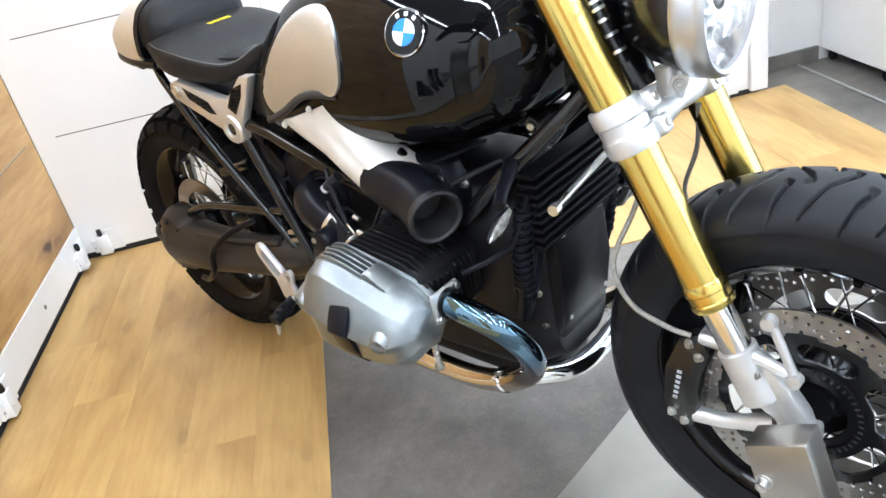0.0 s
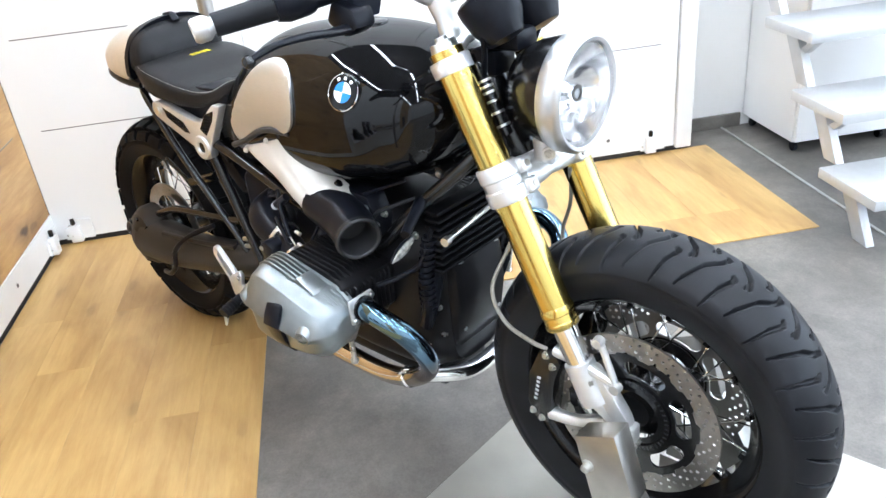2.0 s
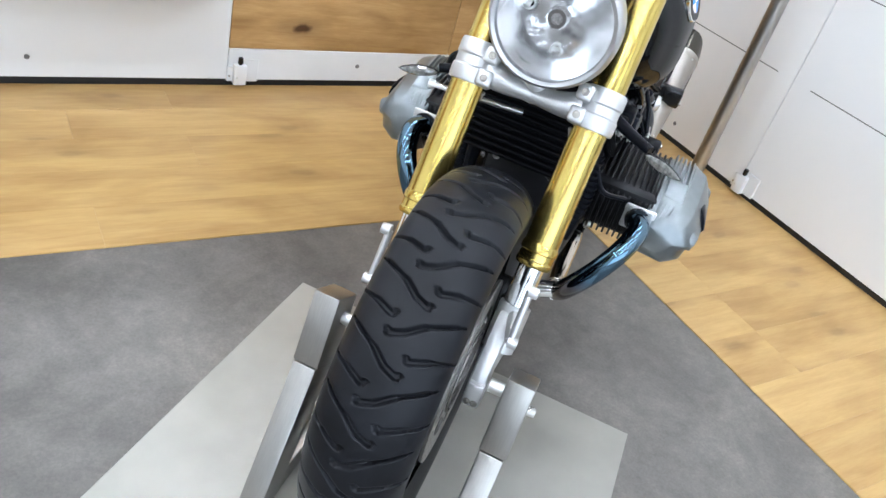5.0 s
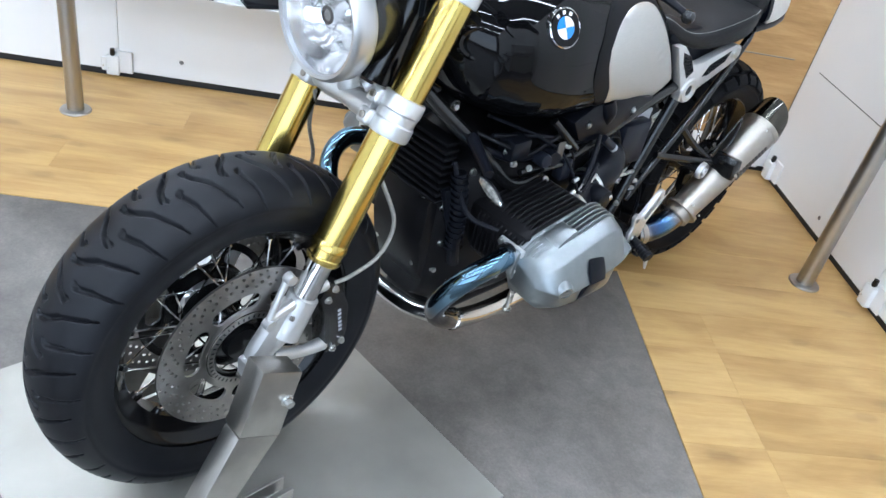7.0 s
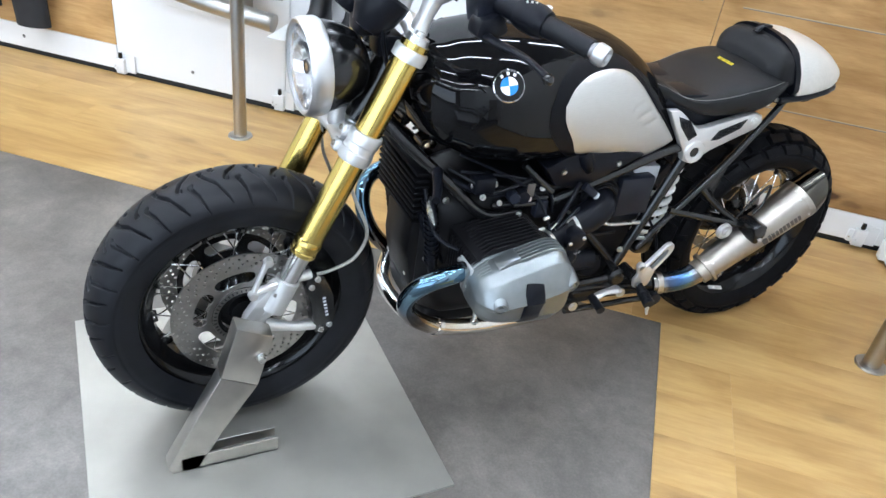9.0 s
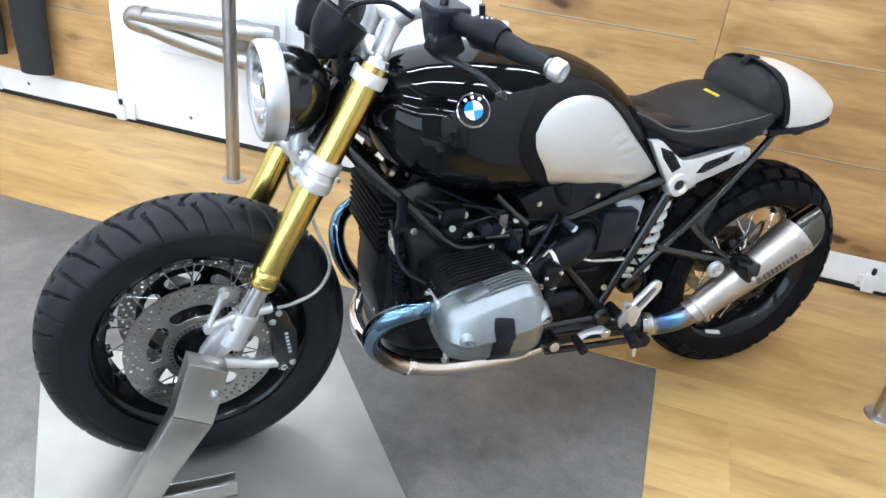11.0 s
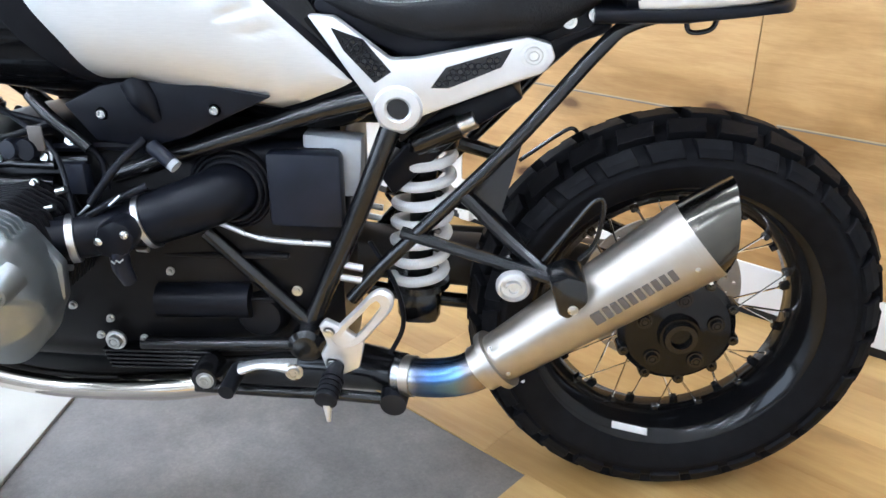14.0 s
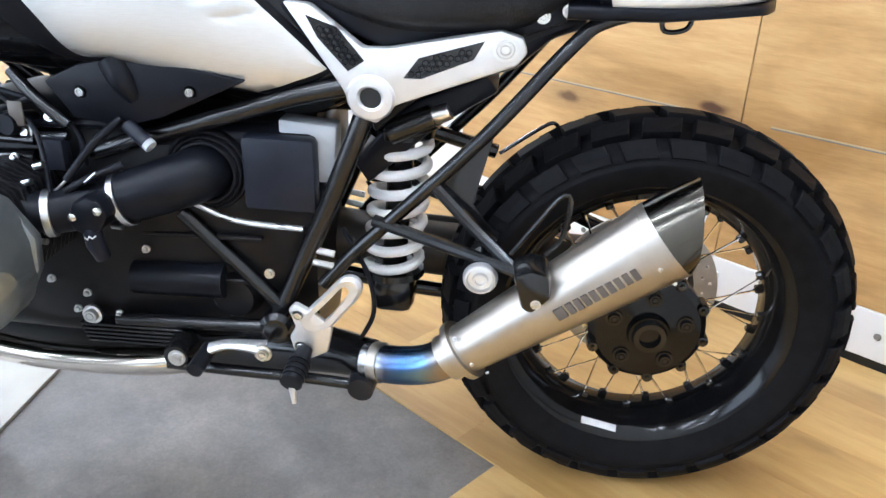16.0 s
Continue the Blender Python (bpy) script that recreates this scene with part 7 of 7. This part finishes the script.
DRILLED = ((0.1275, 30, 0.0, 0.0031), (0.1345, 30, 0.07, 0.0031), (0.1415, 30, 0.14, 0.0031), (0.1490, 30, 0.03, 0.0031), (0.1555, 30, 0.10, 0.0026))
front = wheel("front_wheel", FA, 0.320, 0.076, 0.055, "black spoked front wheel", 1)
part("tyre", street_tyre(0.3205, 0.0765, 0.222), M_RUBBER, front, "black grooved road tyre", sharp=75)
for s in (1, -1):
    if s < 0:
        brake_disc(front, s * 0.068, 0.074, 0.160, (0.0990, 0.0150, 0.30, 6, 0.3), DRILLED)
    else:
        brake_disc(front, s * 0.068, 0.120, 0.160, (0.118, 0.007, 0.12, 12, 0.1), DRILLED, 22)
        brake_disc(front, s * 0.0675, 0.050, 0.124, (0.096, 0.014, 0.26, 6, 0.3), ((0.066, 12, 0.0, 0.005),), 40, 360, "disc_spider", M_BLACKMETAL, "black disc carrier")
    part("disc_carrier", lathe([(0.055, s * 0.060), (0.075, s * 0.066), (0.080, s * 0.064), (0.080, s * 0.066), (0.070, s * 0.067), (0.055, s * 0.066)], 60, None, closed=True), M_BLACKMETAL, front)
    ring = part("sensor_ring", lathe([(0.062, s * 0.071), (0.073, s * 0.071), (0.073, s * 0.0735), (0.062, s * 0.0735)], 60, None, closed=True), M_DISC if s < 0 else M_BLACKMETAL, front, "toothed steel sensor ring")
    for k in range(44):
        tooth = box(0.0645, 0.0705, -0.0014, 0.0014, s * 0.0723 - 0.0016, s * 0.0723 + 0.0016, 0, 1, Matrix.Rotation(2 * math.pi * k / 44, 4, "Z"))
        if k == 0:
            tk = part("sensor_slot", tooth, M_BLACKGAP, front)
        else:
            tooth.free()
            again(tk, Matrix.Rotation(2 * math.pi * k / 44, 4, "Z"))

rear = wheel("rear_wheel", RA, 0.318, 0.080, 0.062, "black spoked rear wheel", 1)
rp = [(r - 0.0135 * (1 - (y / 0.080) ** 8), y * 0.955) if r > 0.2605 else (r, y * 0.985) for r, y in tyre_profile(0.3175, 0.080, 0.222)]
part("tyre", lathe(rp, 120), M_RUBBER2, rear, "black knobbly tyre", sharp=50)
part("rear_flange", lathe([(0, -0.098), (0.03, -0.098), (0.032, -0.085), (0.078, -0.080), (0.088, -0.070), (0.088, -0.05), (0.06, -0.04), (0, -0.04)], 48), M_RIM, rear, "black wheel carrier with bolts")
part("axle_tube", lathe([(0.019, -0.096), (0.016, -0.098), (0.0145, -0.06), (0, -0.06)], 24), M_BOLT, rear, "bright bore of the hollow axle")
part("axle_nut", lathe([(0.016, -0.106), (0.024, -0.106), (0.026, -0.098), (0.016, -0.090)], 24, None, closed=True), M_BLACKMETAL, rear)
for k in range(10):
    a = radians(36 * k + 10)
    part("carrier_lug", lathe([(0, -0.080), (0.008, -0.079), (0.0095, -0.072), (0.0095, -0.05)], 14, Matrix.Translation((0.086 * math.cos(a), 0.086 * math.sin(a), 0))), M_BLACKMETAL, rear)
    part("lug_bolt", bolt_bm((0.086 * math.cos(a), 0.086 * math.sin(a), -0.080), (0, 0, -1), 0.0035, 0.003), M_DARKTIP, rear)
for k in range(5):
    a = radians(72 * k + 20)
    part("wheel_bolt", bolt_bm((0.056 * math.cos(a), 0.056 * math.sin(a), -0.086), (0, 0, -1), 0.009), M_BLACKMETAL, rear)
brake_disc(rear, 0.055, 0.095, 0.132, None, ((0.108, 24, 0.0, 0.003), (0.120, 24, 0.1, 0.003)), 16, 240)
stick = Matrix(((0, 0.54, -0.84, 0.2075), (1, 0, 0, 0), (0, -0.84, -0.54, -0.0500), (0, 0, 0, 1)))
part("rim_sticker", box(-0.030, 0.030, -0.006, 0.006, 0.0004, 0.0012, 0.0, m=Matrix.Rotation(radians(-77), 4, "Z") @ stick), M_LABELW, rear, "small white rim sticker")
# tread blocks: five rows, set off from each other


def crown(t, R=0.3165, half=0.080):
    a = t
    return R - 0.058 + 0.058 * math.cos(a) ** 0.85, half * math.sin(a)


NB = 27
for row, (ta, dt, ln) in enumerate(((-1.20, 0.46, 0.76), (-0.60, 0.46, 0.76), (0.0, 0.46, 0.78), (0.60, 0.46, 0.76), (1.20, 0.46, 0.76))):
    rings = []
    seg = 4
    half_phi = math.pi / NB * ln
    for lift, shrink in ((-0.013, 1.0), (0.001, 0.97), (0.0025, 0.92)):
        ring = []
        for i, (ea, eb) in enumerate(((-1, -1), (0, -1), (1, -1), (1, 0), (1, 1), (0, 1), (-1, 1), (-1, 0))):
            r, y = crown(ta + eb * dt / 2 * shrink)
            ph = ea * half_phi * shrink + 0.10 * half_phi * (1 if row % 2 else -1) * eb
            nr = math.cos(ta)
            ring.append(Vector(((r + lift * nr) * math.cos(ph), (r + lift * nr) * math.sin(ph), y + lift * math.sin(ta))))
        rings.append(ring)
    base = rings_to_bm(rings)
    first = part("tread_block", base, M_RUBBER2, rear, smooth=False)
    off = (0.0, 0.5, 0.0, 0.5, 0.0)[row]
    first.matrix_basis = Matrix.Rotation(2 * math.pi * off / NB, 4, "Z")
    for k in range(1, NB):
        again(first, Matrix.Rotation(2 * math.pi * (k + off) / NB, 4, "Z"))

# ---- wheel stand ----
stand = thing("wheel_stand", "brushed steel display stand that holds the front axle", "wheel stand")
part("base_plate", box(0.335, 1.097, -0.412, 0.412, -0.004, 0.004, 0.001, 1), M_PLATE, stand, "flat square steel plate")
for s in (1, -1):
    def P(bm):
        return bm if s > 0 else mirrored(bm)
    arm = part("arm", P(slab([(0.700, 0.352), (0.775, 0.388), (0.812, 0.262), (0.735, 0.222)], 0.146, 0.192, 0.003)), M_STEEL, stand, "folded steel channel arm")
    part("arm_lower", P(slab([(0.735, 0.220), (0.812, 0.260), (0.935, 0.022), (0.925, 0.004), (0.868, 0.004), (0.815, 0.100)], 0.148, 0.190, 0.003)), M_STEEL, stand)
    part("foot", P(join(box(0.690, 0.905, 0.150, 0.158, 0.004, 0.045, 0.001, 1), box(0.690, 0.905, 0.182, 0.190, 0.004, 0.045, 0.001, 1), box(0.690, 0.905, 0.150, 0.190, 0.004, 0.010, 0.001, 1))), M_STEEL, stand, "open steel channel foot")
    part("lock_bolt", P(join(bolt_bm((0.727, 0.193, 0.302), (0, 1, 0), 0.008, 0.012), bar((0.727, 0.187, 0.302), (0.727, 0.203, 0.302), 0.006))), M_BOLT, stand, "zinc clamping bolt")

for o in list(bike.children):
    if o.name.split(".")[0] in STEER:
        o.matrix_basis = TURN @ o.matrix_basis
